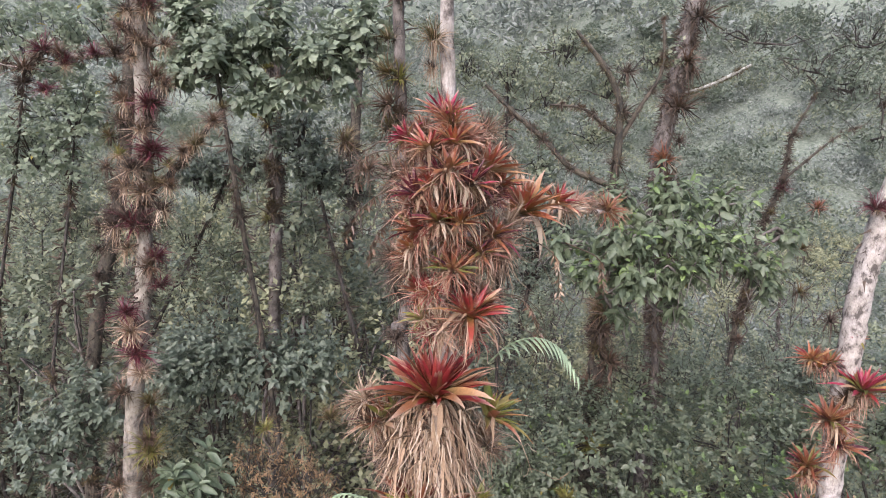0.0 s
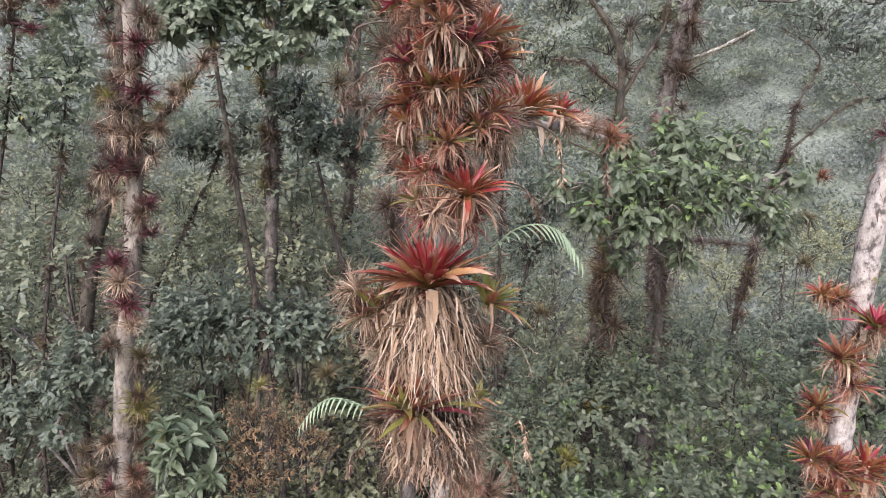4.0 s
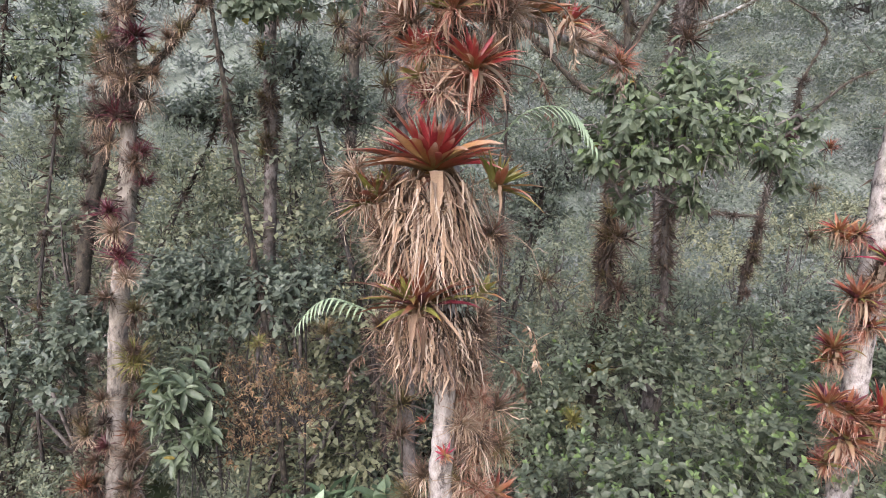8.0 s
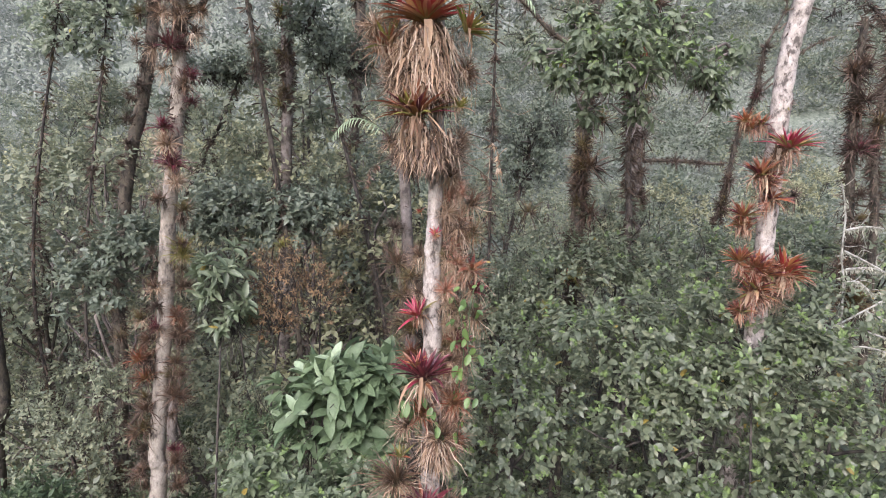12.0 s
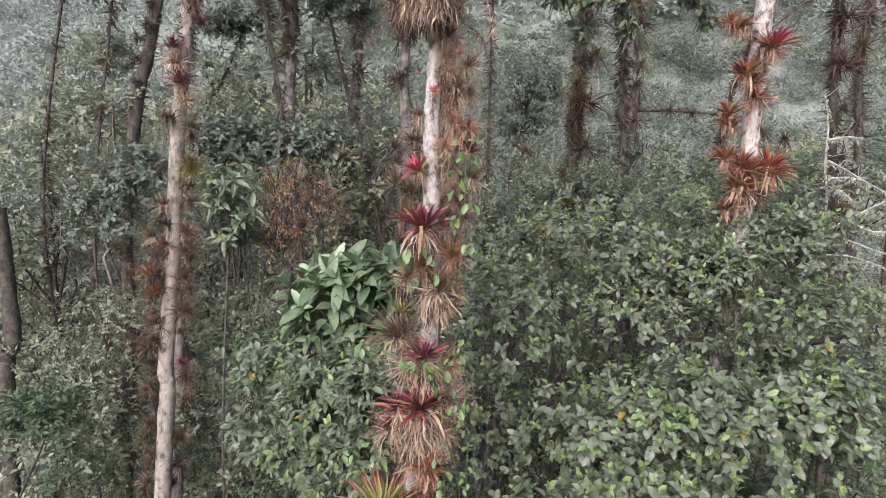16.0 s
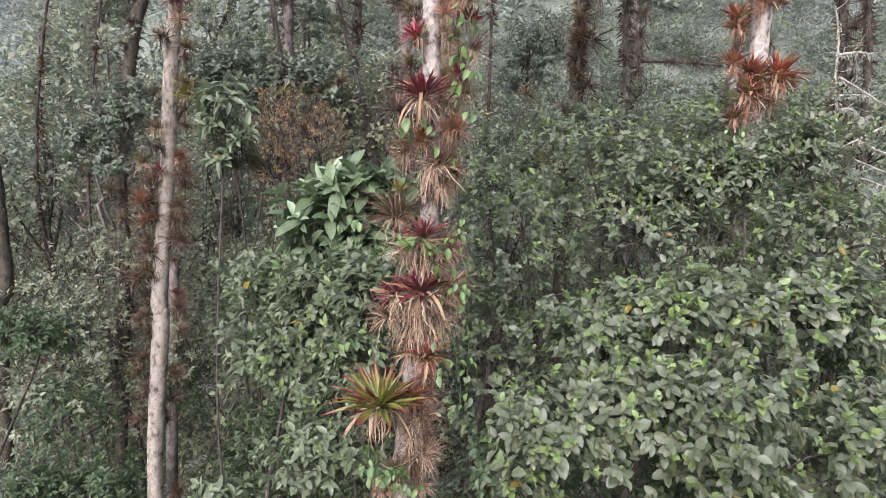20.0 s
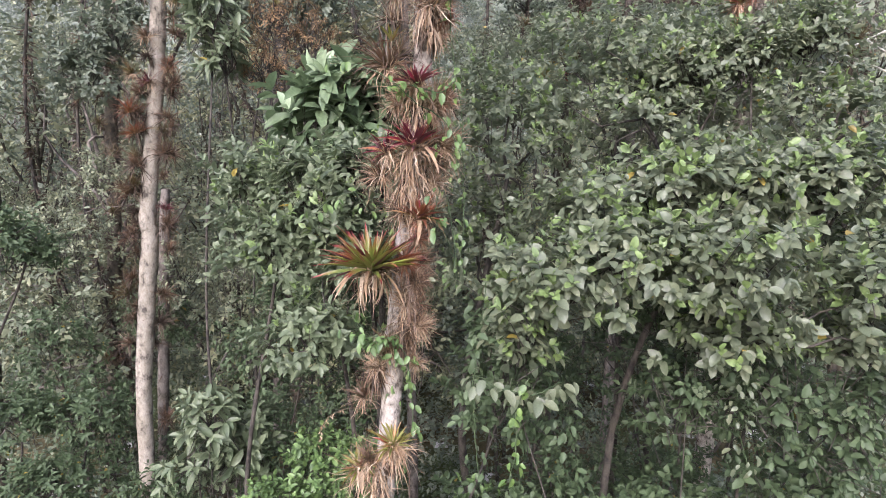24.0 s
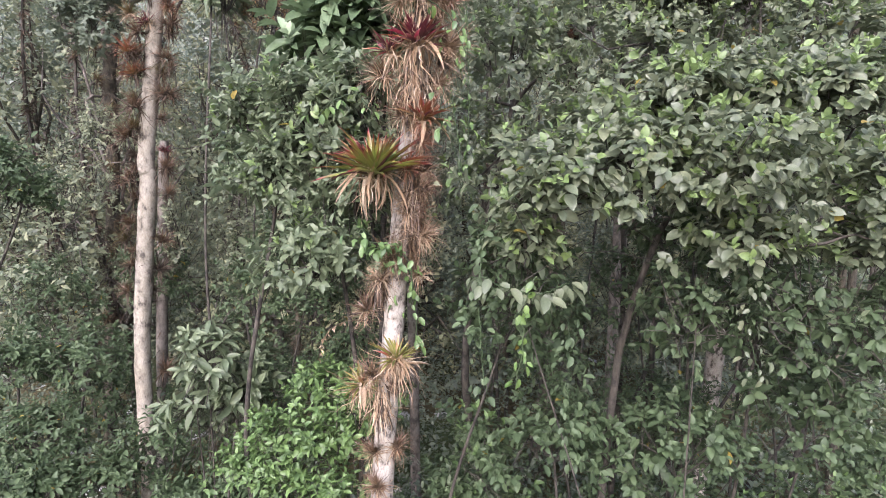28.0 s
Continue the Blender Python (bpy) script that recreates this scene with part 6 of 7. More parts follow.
# ---- woodland behind ----
def wood_tree(kind, seed, height, leaf, material, n, bark):
    """A slender woodland tree: trunk, limbs and an uneven crown of leaf clumps."""
    rng = np.random.default_rng(seed)
    blobs = []
    for i in range(18):
        a, h = rng.uniform(0, 6.28), 0.14 + 0.82 * (i + rng.uniform()) / 18
        d = rng.uniform(0.1, 1.0) * height * 0.17 * (1.25 - h)
        s = height * rng.uniform(0.05, 0.095)
        blobs.append((d * math.cos(a) * 1.6, d * math.sin(a) * 1.6, h * height, s * 1.7, s * 1.7, s * 0.8))
    ob = root("tree", (0, 0, 0), kind, "tree", "woodland trees")
    top = np.array([rng.normal(0, 0.3), rng.normal(0, 0.3), height * 0.93])
    line = [(0, 0, -0.4), tuple(top * 0.5 + rng.normal(0, 0.25, 3) * (1, 1, 0)), tuple(top)]
    part("trunk", trunk_mesh("trunk", line, height * 0.006, 0.02, bark, 7, 2, 0.1, seed), ob)
    p = smooth_line(line, 100)[rng.integers(10, 100, 260)]
    d = unit(rng.normal(size=(260, 3)) * (1, 1, 0.2))
    part("moss", leaves_mesh("moss", p + d * height * 0.005, d + rng.normal(0, 0.5, (260, 3)) + (0, 0, -0.6), rng.normal(size=(260, 3)), rng.uniform(0.1, 0.35, 260), 0.18, "far", PALETTE["dark_dry"]), ob, label="dark hanging moss and rootlets", kind="stuff")
    tips, ways = crown_points(blobs, n // 6, rng, 0.35)
    spine = smooth_line(line, 12)
    pieces = []
    for b in blobs:
        a = spine[min(11, max(3, int(b[2] / height * 9)))]
        pieces += limb_pieces(a, [b[:3]], 0.05, rng, 0.02)
        near = tips[np.argsort(np.linalg.norm(tips - np.array(b[:3]), axis=1))[:60]]
        pieces += limb_pieces(b[:3], near[rng.choice(60, 3, replace=False)], 0.02, rng, 0.004, seg=3, n=4)
    v, q = joined(pieces)
    part("branchwork", as_mesh("branchwork", v, [q], bark), ob, kind="stuff")
    pos, way, up, ln = spray_leaves(tips, ways, 6, leaf, rng, 2.2, 1.0, 0.3)
    part("crown", leaves_mesh("crown", pos, way, up, ln, 0.55, "far", material), ob, kind="stuff")
    return ob


rng = np.random.default_rng(11)
protos = [
    wood_tree("slender dark-leaved woodland tree on the valley floor", 1, 14.0, 0.22, LEAF["dark"], 4700, MOSS_BARK),
    wood_tree("slender woodland tree with mid-green leaves", 2, 13.0, 0.21, LEAF["wood"], 4700, GREY_BARK),
    wood_tree("light-leaved woodland tree on the valley floor", 3, 12.0, 0.2, LEAF["light"], 4700, GREY_BARK),
    wood_tree("small leafy tree in the undergrowth", 4, 8.5, 0.18, LEAF["wood"], 4200, MOSS_BARK),
]
spots = []
for i in range(4000):
    y = 13.5 + 25 * rng.uniform() ** 1.1
    x = rng.uniform(-1, 0.9) * (y + 4) * 0.82
    if all((x - a) ** 2 + (y - b) ** 2 > (1.1 + 0.03 * y) ** 2 for a, b in spots):
        spots.append((x, y))
    if len(spots) > 78:
        break
placed = set()
for i, (x, y) in enumerate(spots):
    j = int(rng.choice(4, p=(0.2, 0.3, 0.3, 0.2)))
    # taller on the left, lower where the hillside shows
    size = rng.uniform(0.95, 1.3) if x < 1 else rng.uniform(0.72, 0.98)
    m = pose(x, y, float(ground_z(x, y)), 0, 0, rng.uniform(0, 360)) @ Matrix.Scale(size, 4)
    if j in placed:
        copy_thing(protos[j], m).scale = (size, size, size)
    else:
        protos[j].matrix_basis = m
        placed.add(j)


def clumps(name, at, leaf, per, size, material, label, seed, detail="far", ratio=0.6):
    """Low growth as one mass of leaf clumps at the given places."""
    rng = np.random.default_rng(seed)
    n = len(at)
    c = np.repeat(at, per, 0)
    d = unit(rng.normal(size=(n * per, 3)))
    d[:, 2] = np.abs(d[:, 2])
    s = np.repeat(np.asarray(size) * rng.uniform(0.6, 1.3, n), per)[:, None]
    pos = c + d * s * rng.uniform(0.5, 1.0, (n * per, 1)) * (1, 1, 0.8)
    way = d + rng.normal(0, 0.6, d.shape) + (0, 0, -0.1)
    ln = leaf * rng.uniform(0.6, 1.3, n * per)
    return tagged(new(name, leaves_mesh(name, pos, way, d + (0, 0, 0.8), ln, ratio, detail, material)), label, "undergrowth", kind="stuff")


def floor_spots(n, y0, y1, seed, lift=0.0):
    rng = np.random.default_rng(seed)
    y = y0 + (y1 - y0) * rng.uniform(0, 1, n) ** 0.8
    x = rng.uniform(-1, 1, n) * (y + 4) * 0.85
    return np.stack([x, y, ground_z(x, y) + lift * rng.uniform(0, 1, n)], -1)


clumps("undergrowth", floor_spots(620, 7, 36, 21, 2.6), 0.15, 110, 1.1, LEAF["dark"], "dark leafy undergrowth on the valley floor", 22)
clumps("undergrowth", floor_spots(620, 12, 46, 23, 2.4), 0.19, 95, 1.2, LEAF["wood"], "mid-green leafy undergrowth on the valley floor", 24, "fine")
clumps("undergrowth", floor_spots(520, 4.6, 13, 61, 0.9), 0.14, 60, 0.7, LEAF["shade"], "low green plants covering the forest floor", 62)
clumps("hillside_scrub", floor_spots(3300, 36, 112, 25, 1.0), 0.42, 84, 2.0, LEAF["pale"], "scrub covering the hillside, haze put into its pale green", 26, "fine")
clumps("hillside_scrub", floor_spots(900, 38, 120, 28, 3.4), 0.42, 120, 1.9, LEAF["wood"], "darker green scrub on the hillside", 29, "fine")
far = floor_spots(190, 44, 115, 41, 0.0)
far = np.repeat(far, 7, 0) + np.random.default_rng(42).normal(0, 1, (190 * 7, 3)) * (1.5, 1.5, 1.3) + (0, 0, 3.6)
clumps("hillside_wood", far, 0.5, 70, 1.5, LEAF["dark"], "small dark trees scattered over the hillside", 43, "fine")
clumps("hillside_wood", floor_spots(1700, 105, 330, 31, 4.0), 1.3, 85, 5.0, LEAF["pale"], "far wooded hillside, pale green with distance haze in the colour", 32, "fine")


# the large shrub in front on the right
shrub("shrub", (2.11, 4.8, -0.2), [(1.3, 3.5, 8.5, 0.9, 0.8, 0.6), (2.3, 3.7, 8.7, 1.0, 0.9, 0.7), (3.3, 3.5, 8.6, 1.0, 0.9, 0.75), (3.6, 4.8, 9.4, 1.2, 1.0, 0.75), (2.2, 4.8, 9.0, 1.1, 1.0, 0.65), (5.0, 5.0, 9.4, 1.2, 1.1, 0.75), (4.7, 3.4, 8.5, 0.9, 0.8, 0.7), (2.9, 4.3, 9.6, 0.5, 0.5, 0.35), (1.0, 3.5, 7.9, 0.5, 0.4, 0.4), (3.4, 3.6, 7.9, 0.9, 0.5, 0.4), (4.7, 3.6, 7.8, 0.8, 0.5, 0.45)], 1480, 9, 0.165, 0.64, LEAF["shrub"], "large glossy-leaved shrub with light young leaves", "shrub", 31, tops=LEAF["fresh"], top_share=0.5, stems=1, stem_r=0.055, limbs=70, low=-0.5, singles=300, hollow=0.35, droop=0.4, line=[(2.11, 4.80, -0.20), (2.36, 4.70, 5.43), (2.47, 4.60, 6.64), (2.72, 4.50, 7.68), (3.01, 4.40, 8.38)])
shrub("shrub", (4.2, 8.0, 0), [(3.0, 7.4, 11.0, 1.9, 1.5, 1.1), (5.4, 8.0, 11.4, 1.7, 1.5, 1.1), (1.2, 6.8, 10.0, 1.2, 1.2, 1.3), (7.2, 7.8, 8.4, 1.5, 1.4, 1.0), (1.0, 7.0, 8.0, 1.0, 1.0, 1.5), (3.4, 6.6, 8.6, 1.6, 1.0, 1.2), (5.8, 6.4, 8.8, 1.6, 1.0, 1.3), (3.4, 6.3, 10.1, 1.6, 0.9, 0.8), (5.8, 6.2, 10.3, 1.6, 0.9, 0.8)], 2250, 9, 0.145, 0.64, LEAF["shrub"], "dense dark-green shrub behind the front one", "shrub", 34, tops=LEAF["fresh"], top_share=0.55, stems=4, stem_r=0.07, limbs=50, detail="semi")
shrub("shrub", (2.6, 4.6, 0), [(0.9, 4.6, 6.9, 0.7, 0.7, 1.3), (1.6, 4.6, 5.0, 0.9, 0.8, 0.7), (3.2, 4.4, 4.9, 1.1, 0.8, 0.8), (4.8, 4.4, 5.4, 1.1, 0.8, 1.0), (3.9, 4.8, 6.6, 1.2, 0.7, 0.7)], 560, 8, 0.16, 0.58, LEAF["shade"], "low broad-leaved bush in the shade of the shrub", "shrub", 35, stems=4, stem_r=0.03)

# shrubs left of the white trunk
shrub("shrub", (-1.5, 6.8, 0), [(-1.3, 7.1, 10.7, 0.85, 0.8, 0.6), (-0.8, 7.2, 10.4, 0.6, 0.6, 0.6), (-1.9, 7.0, 10.2, 0.8, 0.7, 0.7), (-1.2, 6.9, 9.7, 0.9, 0.6, 0.6)], 110, 9, 0.46, 0.44, LEAF["whorl"], "tall shrub with long grey-green leaves", "shrub", 36, tops=LEAF["fern"], top_share=0.08, stems=2, stem_r=0.05, twig=0.7, spread=1.1, hollow=0.7)
shrub("shrub", (-1.8, 5.6, 0), [(-1.6, 5.8, 9.2, 0.9, 0.8, 0.8), (-2.3, 6.0, 8.4, 0.9, 0.8, 0.8), (-1.1, 5.5, 8.3, 0.7, 0.6, 0.9), (-1.6, 5.0, 7.4, 0.8, 0.6, 0.6), (-2.8, 6.4, 9.4, 0.6, 0.6, 0.6), (-0.9, 5.6, 9.6, 0.6, 0.6, 0.6)], 760, 8, 0.190, 0.54, LEAF["broad"], "broad-leaved shrub beside the white trunk", "shrub", 32, tops=LEAF["fresh"], top_share=0.15, stems=2, stem_r=0.05, detail="semi")
shrub("shrub", (-3.9, 8.4, 0), [(-3.85, 8.3, 12.0, 0.55, 0.5, 0.6), (-3.7, 8.4, 11.3, 0.5, 0.5, 0.5)], 40, 9, 0.320, 0.34, LEAF["broad"], "long-leaved sapling with drooping leaf whorls", "shrub", 37, stems=1, stem_r=0.03, twig=0.5, spread=1.2, hollow=0.7)
shrub("shrub", (-3.7, 6.6, 0), [(-3.7, 6.5, 5.5, 0.5, 0.5, 0.4), (-4.0, 6.6, 4.6, 0.5, 0.5, 0.4)], 30, 9, 0.320, 0.38, LEAF["broad"], "large-leaved young plant on the forest floor", "shrub", 38, stems=2, stem_r=0.02, twig=0.5, spread=1.2, hollow=0.7)
shrub("bush", (-1.8, 5.2, 0), [(-2.0, 5.3, 4.6, 0.9, 0.6, 0.6), (-1.2, 5.2, 4.9, 0.6, 0.5, 0.5), (-1.7, 5.0, 3.9, 1.0, 0.6, 0.6), (-2.8, 5.6, 4.0, 0.7, 0.5, 0.5), (-1.0, 5.6, 5.2, 0.6, 0.5, 0.5), (-1.7, 5.7, 5.3, 0.6, 0.5, 0.4)], 560, 8, 0.14, 0.5, LEAF["herb"], "bright green leafy herbs at the trunk's foot", "bush", 39, stems=4, stem_r=0.015, twig=2.2)
shrub("shrub", (-4.6, 11.4, 0), [(-4.86, 11.50, 12.98, 1.00, 0.90, 0.80), (-3.70, 11.30, 12.69, 1.00, 0.90, 0.90), (-2.69, 11.50, 12.86, 0.90, 0.80, 0.80), (-6.88, 11.00, 12.23, 0.90, 0.80, 0.80), (-5.21, 11.00, 12.68, 0.80, 0.70, 0.70), (-7.64, 11.00, 11.30, 0.90, 0.90, 0.90)], 900, 8, 0.180, 0.55, LEAF["dark"], "dark broad-leaved thicket round the pale trunk", "shrub", 40, stems=3, stem_r=0.035, detail="semi")
shrub("bush", (-2.6, 9.0, 0), [(-2.93, 8.90, 11.97, 0.60, 0.50, 0.70), (-2.30, 9.00, 11.63, 0.60, 0.50, 0.70), (-3.17, 8.90, 11.15, 0.50, 0.50, 0.60)], 420, 8, 0.090, 0.22, LEAF["brush"], "brown half-dry brushwood with straggling stems", "bush", 41, stems=1, stem_r=0.03, droop=0.6)

# crowns over the thicket
shrub("tree", (4.25, 11.5, 0), [(3.21, 8.60, 16.70, 0.60, 0.60, 0.35), (4.08, 8.80, 16.56, 0.60, 0.60, 0.30), (2.46, 8.50, 16.51, 0.50, 0.50, 0.35), (2.42, 8.00, 16.11, 0.55, 0.50, 0.35), (3.10, 8.20, 16.19, 0.65, 0.60, 0.40), (3.82, 8.30, 16.06, 0.60, 0.60, 0.35), (3.33, 8.00, 15.72, 0.70, 0.50, 0.35), (4.52, 8.60, 15.67, 0.50, 0.50, 0.35), (2.07, 8.20, 15.67, 0.45, 0.40, 0.40), (2.55, 8.40, 15.02, 0.30, 0.30, 0.40), (2.67, 8.00, 15.62, 0.50, 0.50, 0.40), (1.65, 8.40, 16.0, 0.30, 0.30, 0.30), (3.28, 8.30, 15.14, 0.35, 0.40, 0.40), (5.05, 8.8, 16.1, 0.40, 0.4, 0.22), (4.9, 8.8, 15.25, 0.3, 0.3, 0.3)], 520, 7, 0.200, 0.5, LEAF["broad"], "broad-leaved tree crown on a slender mossy stem", "tree", 33, tops=LEAF["fresh"], top_share=0.3, stems=1, stem_r=0.09, bark=GREY_BARK, low=-0.9, hollow=0.1, droop=0.8, line=[(4.25, 11.50, -0.30), (4.28, 11.40, 11.45), (4.13, 11.20, 13.75), (3.84, 10.40, 15.34), (3.47, 9.20, 16.10)], detail="semi")
shrub("tree", (-2.6, 12.5, 0), [(-4.19, 11.50, 18.97, 1.00, 0.90, 0.80), (-3.22, 11.80, 19.32, 1.00, 0.90, 0.90), (-2.18, 11.80, 18.81, 0.90, 0.90, 0.80), (-3.30, 11.50, 18.17, 0.80, 0.70, 0.40), (-1.55, 12.00, 19.35, 0.80, 0.80, 0.80), (-4.65, 11.50, 19.66, 0.80, 0.80, 0.80), (-4.9, 11.6, 18.6, 0.6, 0.6, 0.4)], 700, 8, 0.210, 0.72, LEAF["round"], "tree crown of large round leaves", "tree", 42, stems=1, stem_r=0.08, bark=MOSS_BARK, low=-0.8, droop=0.5, detail="semi", hollow=0.15)
shrub("tree", (-9.0, 13.0, 0), [(-8.71, 13.00, 19.28, 1.40, 1.00, 1.00), (-8.12, 13.50, 17.92, 1.20, 1.00, 0.90), (-8.89, 13.20, 17.07, 1.20, 1.00, 0.80), (-7.34, 14.00, 19.65, 1.00, 1.00, 0.90)], 760, 8, 0.170, 0.62, LEAF["round"], "leafy tree crown at the wood's edge", "tree", 43, detail="far", stems=2, stem_r=0.05, low=-0.7)
shrub("tree", (-6.2, 16.5, 0), [(-5.75, 16.00, 16.54, 1.10, 0.90, 0.60), (-5.04, 16.20, 16.83, 0.90, 0.90, 0.60), (-6.51, 16.00, 16.39, 0.80, 0.80, 0.50)], 260, 8, 0.2, 0.5, LEAF["dark"], "small dark-leaved tree in the wood", "tree", 44, detail="far", stems=1, stem_r=0.08, low=-0.7)
shrub("tree", (-3.0, 14.0, 0), [(-2.93, 14.00, 16.66, 0.80, 0.80, 0.60), (-2.09, 13.60, 16.43, 0.70, 0.70, 0.60), (-3.29, 14.00, 17.43, 0.80, 0.70, 0.60)], 260, 8, 0.2, 0.5, LEAF["dark"], "dark-leaved tree behind the white trunk", "tree", 45, detail="far", stems=1, stem_r=0.08, low=-0.7)
shrub("tree", (13.2, 14.4, 0), [(7.83, 13.00, 18.94, 1.00, 0.90, 0.50), (8.82, 13.00, 19.50, 1.10, 0.90, 0.60), (8.73, 13.20, 18.50, 1.00, 0.90, 0.40), (6.61, 13.50, 19.58, 0.90, 0.80, 0.40), (9.32, 13.00, 17.56, 0.80, 0.80, 0.40)], 300, 7, 0.130, 0.5, LEAF["dark"], "open crown of small dark leaves on thin limbs", "tree", 46, detail="far", stems=1, stem_r=0.06, low=-0.8, line=[(13.2, 14.4, -0.2), (12.7, 14.2, 12.0), (11.4, 13.6, 16.6), (9.4, 13.2, 18.3)])
shrub("tree", (2.6, 18, 0), [(2.89, 18.00, 14.50, 1.10, 1.00, 1.20), (2.66, 18.00, 13.45, 1.00, 1.00, 0.90), (3.73, 18.30, 14.84, 0.80, 0.80, 0.80)], 330, 8, 0.2, 0.5, LEAF["dark"], "round dense dark-leaved tree", "tree", 47, detail="far", stems=1, stem_r=0.1, low=-0.9)
shrub("tree", (3.0, 14, 0), [(1.37, 13.00, 18.71, 0.90, 0.90, 0.50), (2.16, 13.00, 18.24, 0.80, 0.80, 0.50), (3.06, 12.60, 17.50, 0.60, 0.60, 0.50), (1.03, 13.00, 17.56, 0.60, 0.60, 0.40), (2.5, 12.6, 19.2, 0.8, 0.7, 0.5), (3.3, 12.4, 18.4, 0.5, 0.5, 0.5), (4.2, 12.4, 19.0, 0.6, 0.5, 0.4), (2.0, 12.4, 16.9, 0.5, 0.5, 0.35), (0.5, 13.0, 18.9, 0.6, 0.6, 0.5)], 620, 7, 0.12, 0.5, LEAF["wood"], "open small-leaved crown on mossy limbs", "tree", 48, detail="far", stems=1, stem_r=0.05, low=-0.8, hollow=0.1)
shrub("shrub", (-7.4, 8.2, 0), [(-7.34, 7.50, 3.53, 0.90, 0.70, 0.70), (-6.97, 8.50, 4.57, 0.90, 0.80, 0.70), (-8.09, 8.20, 4.68, 0.80, 0.70, 0.70), (-7.44, 8.00, 7.97, 0.80, 0.60, 0.60), (-6.72, 6.50, 8.52, 0.70, 0.60, 0.50)], 600, 8, 0.170, 0.45, LEAF["shade"], "broad-leaved bush at the wood's edge", "shrub", 49, stems=4, stem_r=0.04, detail="semi")
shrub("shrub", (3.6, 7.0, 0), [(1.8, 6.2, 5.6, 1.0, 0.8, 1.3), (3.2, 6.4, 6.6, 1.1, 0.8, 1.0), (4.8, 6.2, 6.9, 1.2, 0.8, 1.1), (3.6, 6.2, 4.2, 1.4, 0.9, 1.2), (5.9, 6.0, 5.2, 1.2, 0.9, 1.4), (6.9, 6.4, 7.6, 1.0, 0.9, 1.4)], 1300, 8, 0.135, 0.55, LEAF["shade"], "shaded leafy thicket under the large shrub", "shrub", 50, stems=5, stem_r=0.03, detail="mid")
shrub("shrub", (-2.4, 8.0, 0), [(-2.4, 8.0, 6.6, 1.1, 0.8, 1.6), (-3.4, 8.8, 8.6, 0.9, 0.8, 1.0), (-1.0, 8.2, 7.0, 0.9, 0.8, 1.8), (-2.2, 8.4, 9.6, 0.8, 0.7, 0.8), (-2.7, 7.3, 4.0, 1.0, 0.6, 1.2), (-1.3, 7.2, 4.6, 0.9, 0.6, 1.4), (-3.3, 7.6, 6.0, 0.7, 0.6, 1.0), (-2.0, 7.4, 5.8, 0.7, 0.5, 0.9)], 1400, 8, 0.135, 0.5, LEAF["shade"], "leafy thicket between the trunks, its leaves coloured dark for shade", "shrub", 51, stems=1, stem_r=0.03, detail="mid")
shrub("bush", (-4.4, 7.4, 0), [(-7.19, 7.00, 2.92, 0.90, 0.60, 0.50), (-6.00, 7.40, 2.78, 0.80, 0.60, 0.50), (-4.48, 7.00, 2.70, 0.70, 0.50, 0.40), (-3.42, 7.20, 2.91, 0.70, 0.50, 0.50), (-2.20, 7.40, 3.47, 0.60, 0.50, 0.60)], 360, 8, 0.18, 0.5, LEAF["shade"], "low green bushes between the trunks, coloured dark for shade", "bush", 66, stems=3, stem_r=0.02, hollow=0.2)
shrub("shrub", (-2.6, 6.2, 0), [(-3.38, 6.80, 4.63, 0.45, 0.40, 0.45), (-3.83, 6.90, 4.11, 0.40, 0.40, 0.40), (-3.12, 7.00, 5.05, 0.40, 0.40, 0.40)], 70, 8, 0.27, 0.46, LEAF["broad"], "large-leaved sapling with a few yellow leaves", "shrub", 67, stems=1, stem_r=0.03, twig=0.8, hollow=0.4)
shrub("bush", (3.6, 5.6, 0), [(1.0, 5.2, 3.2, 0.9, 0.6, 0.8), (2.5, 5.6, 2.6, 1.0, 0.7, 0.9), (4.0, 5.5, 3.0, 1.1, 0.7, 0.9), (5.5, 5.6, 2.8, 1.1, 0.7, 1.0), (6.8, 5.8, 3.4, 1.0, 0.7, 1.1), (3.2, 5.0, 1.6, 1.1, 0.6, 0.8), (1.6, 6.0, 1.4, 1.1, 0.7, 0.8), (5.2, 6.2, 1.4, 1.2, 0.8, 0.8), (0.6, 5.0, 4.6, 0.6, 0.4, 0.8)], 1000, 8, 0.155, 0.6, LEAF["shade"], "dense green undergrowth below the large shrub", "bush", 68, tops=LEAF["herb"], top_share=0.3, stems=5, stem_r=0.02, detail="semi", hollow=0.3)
shrub("bush", (-3.6, 7.0, 0), [(-3.2, 6.7, 2.4, 0.9, 0.6, 0.8), (-4.5, 7.3, 1.8, 1.0, 0.7, 0.8), (-6.4, 7.5, 1.6, 1.1, 0.7, 0.8), (-7.8, 7.5, 2.2, 1.1, 0.7, 0.9), (-2.2, 6.5, 1.5, 1.0, 0.6, 0.8), (-0.4, 5.7, 2.6, 0.8, 0.5, 0.9), (0.3, 5.5, 3.6, 0.7, 0.4, 0.8), (-5.2, 7.7, 3.2, 0.9, 0.6, 0.8)], 900, 8, 0.15, 0.52, LEAF["shade"], "leafy undergrowth round the trunk feet, coloured dark for shade", "bush", 69, tops=LEAF["broad"], top_share=0.15, stems=5, stem_r=0.02, detail="semi", hollow=0.3)

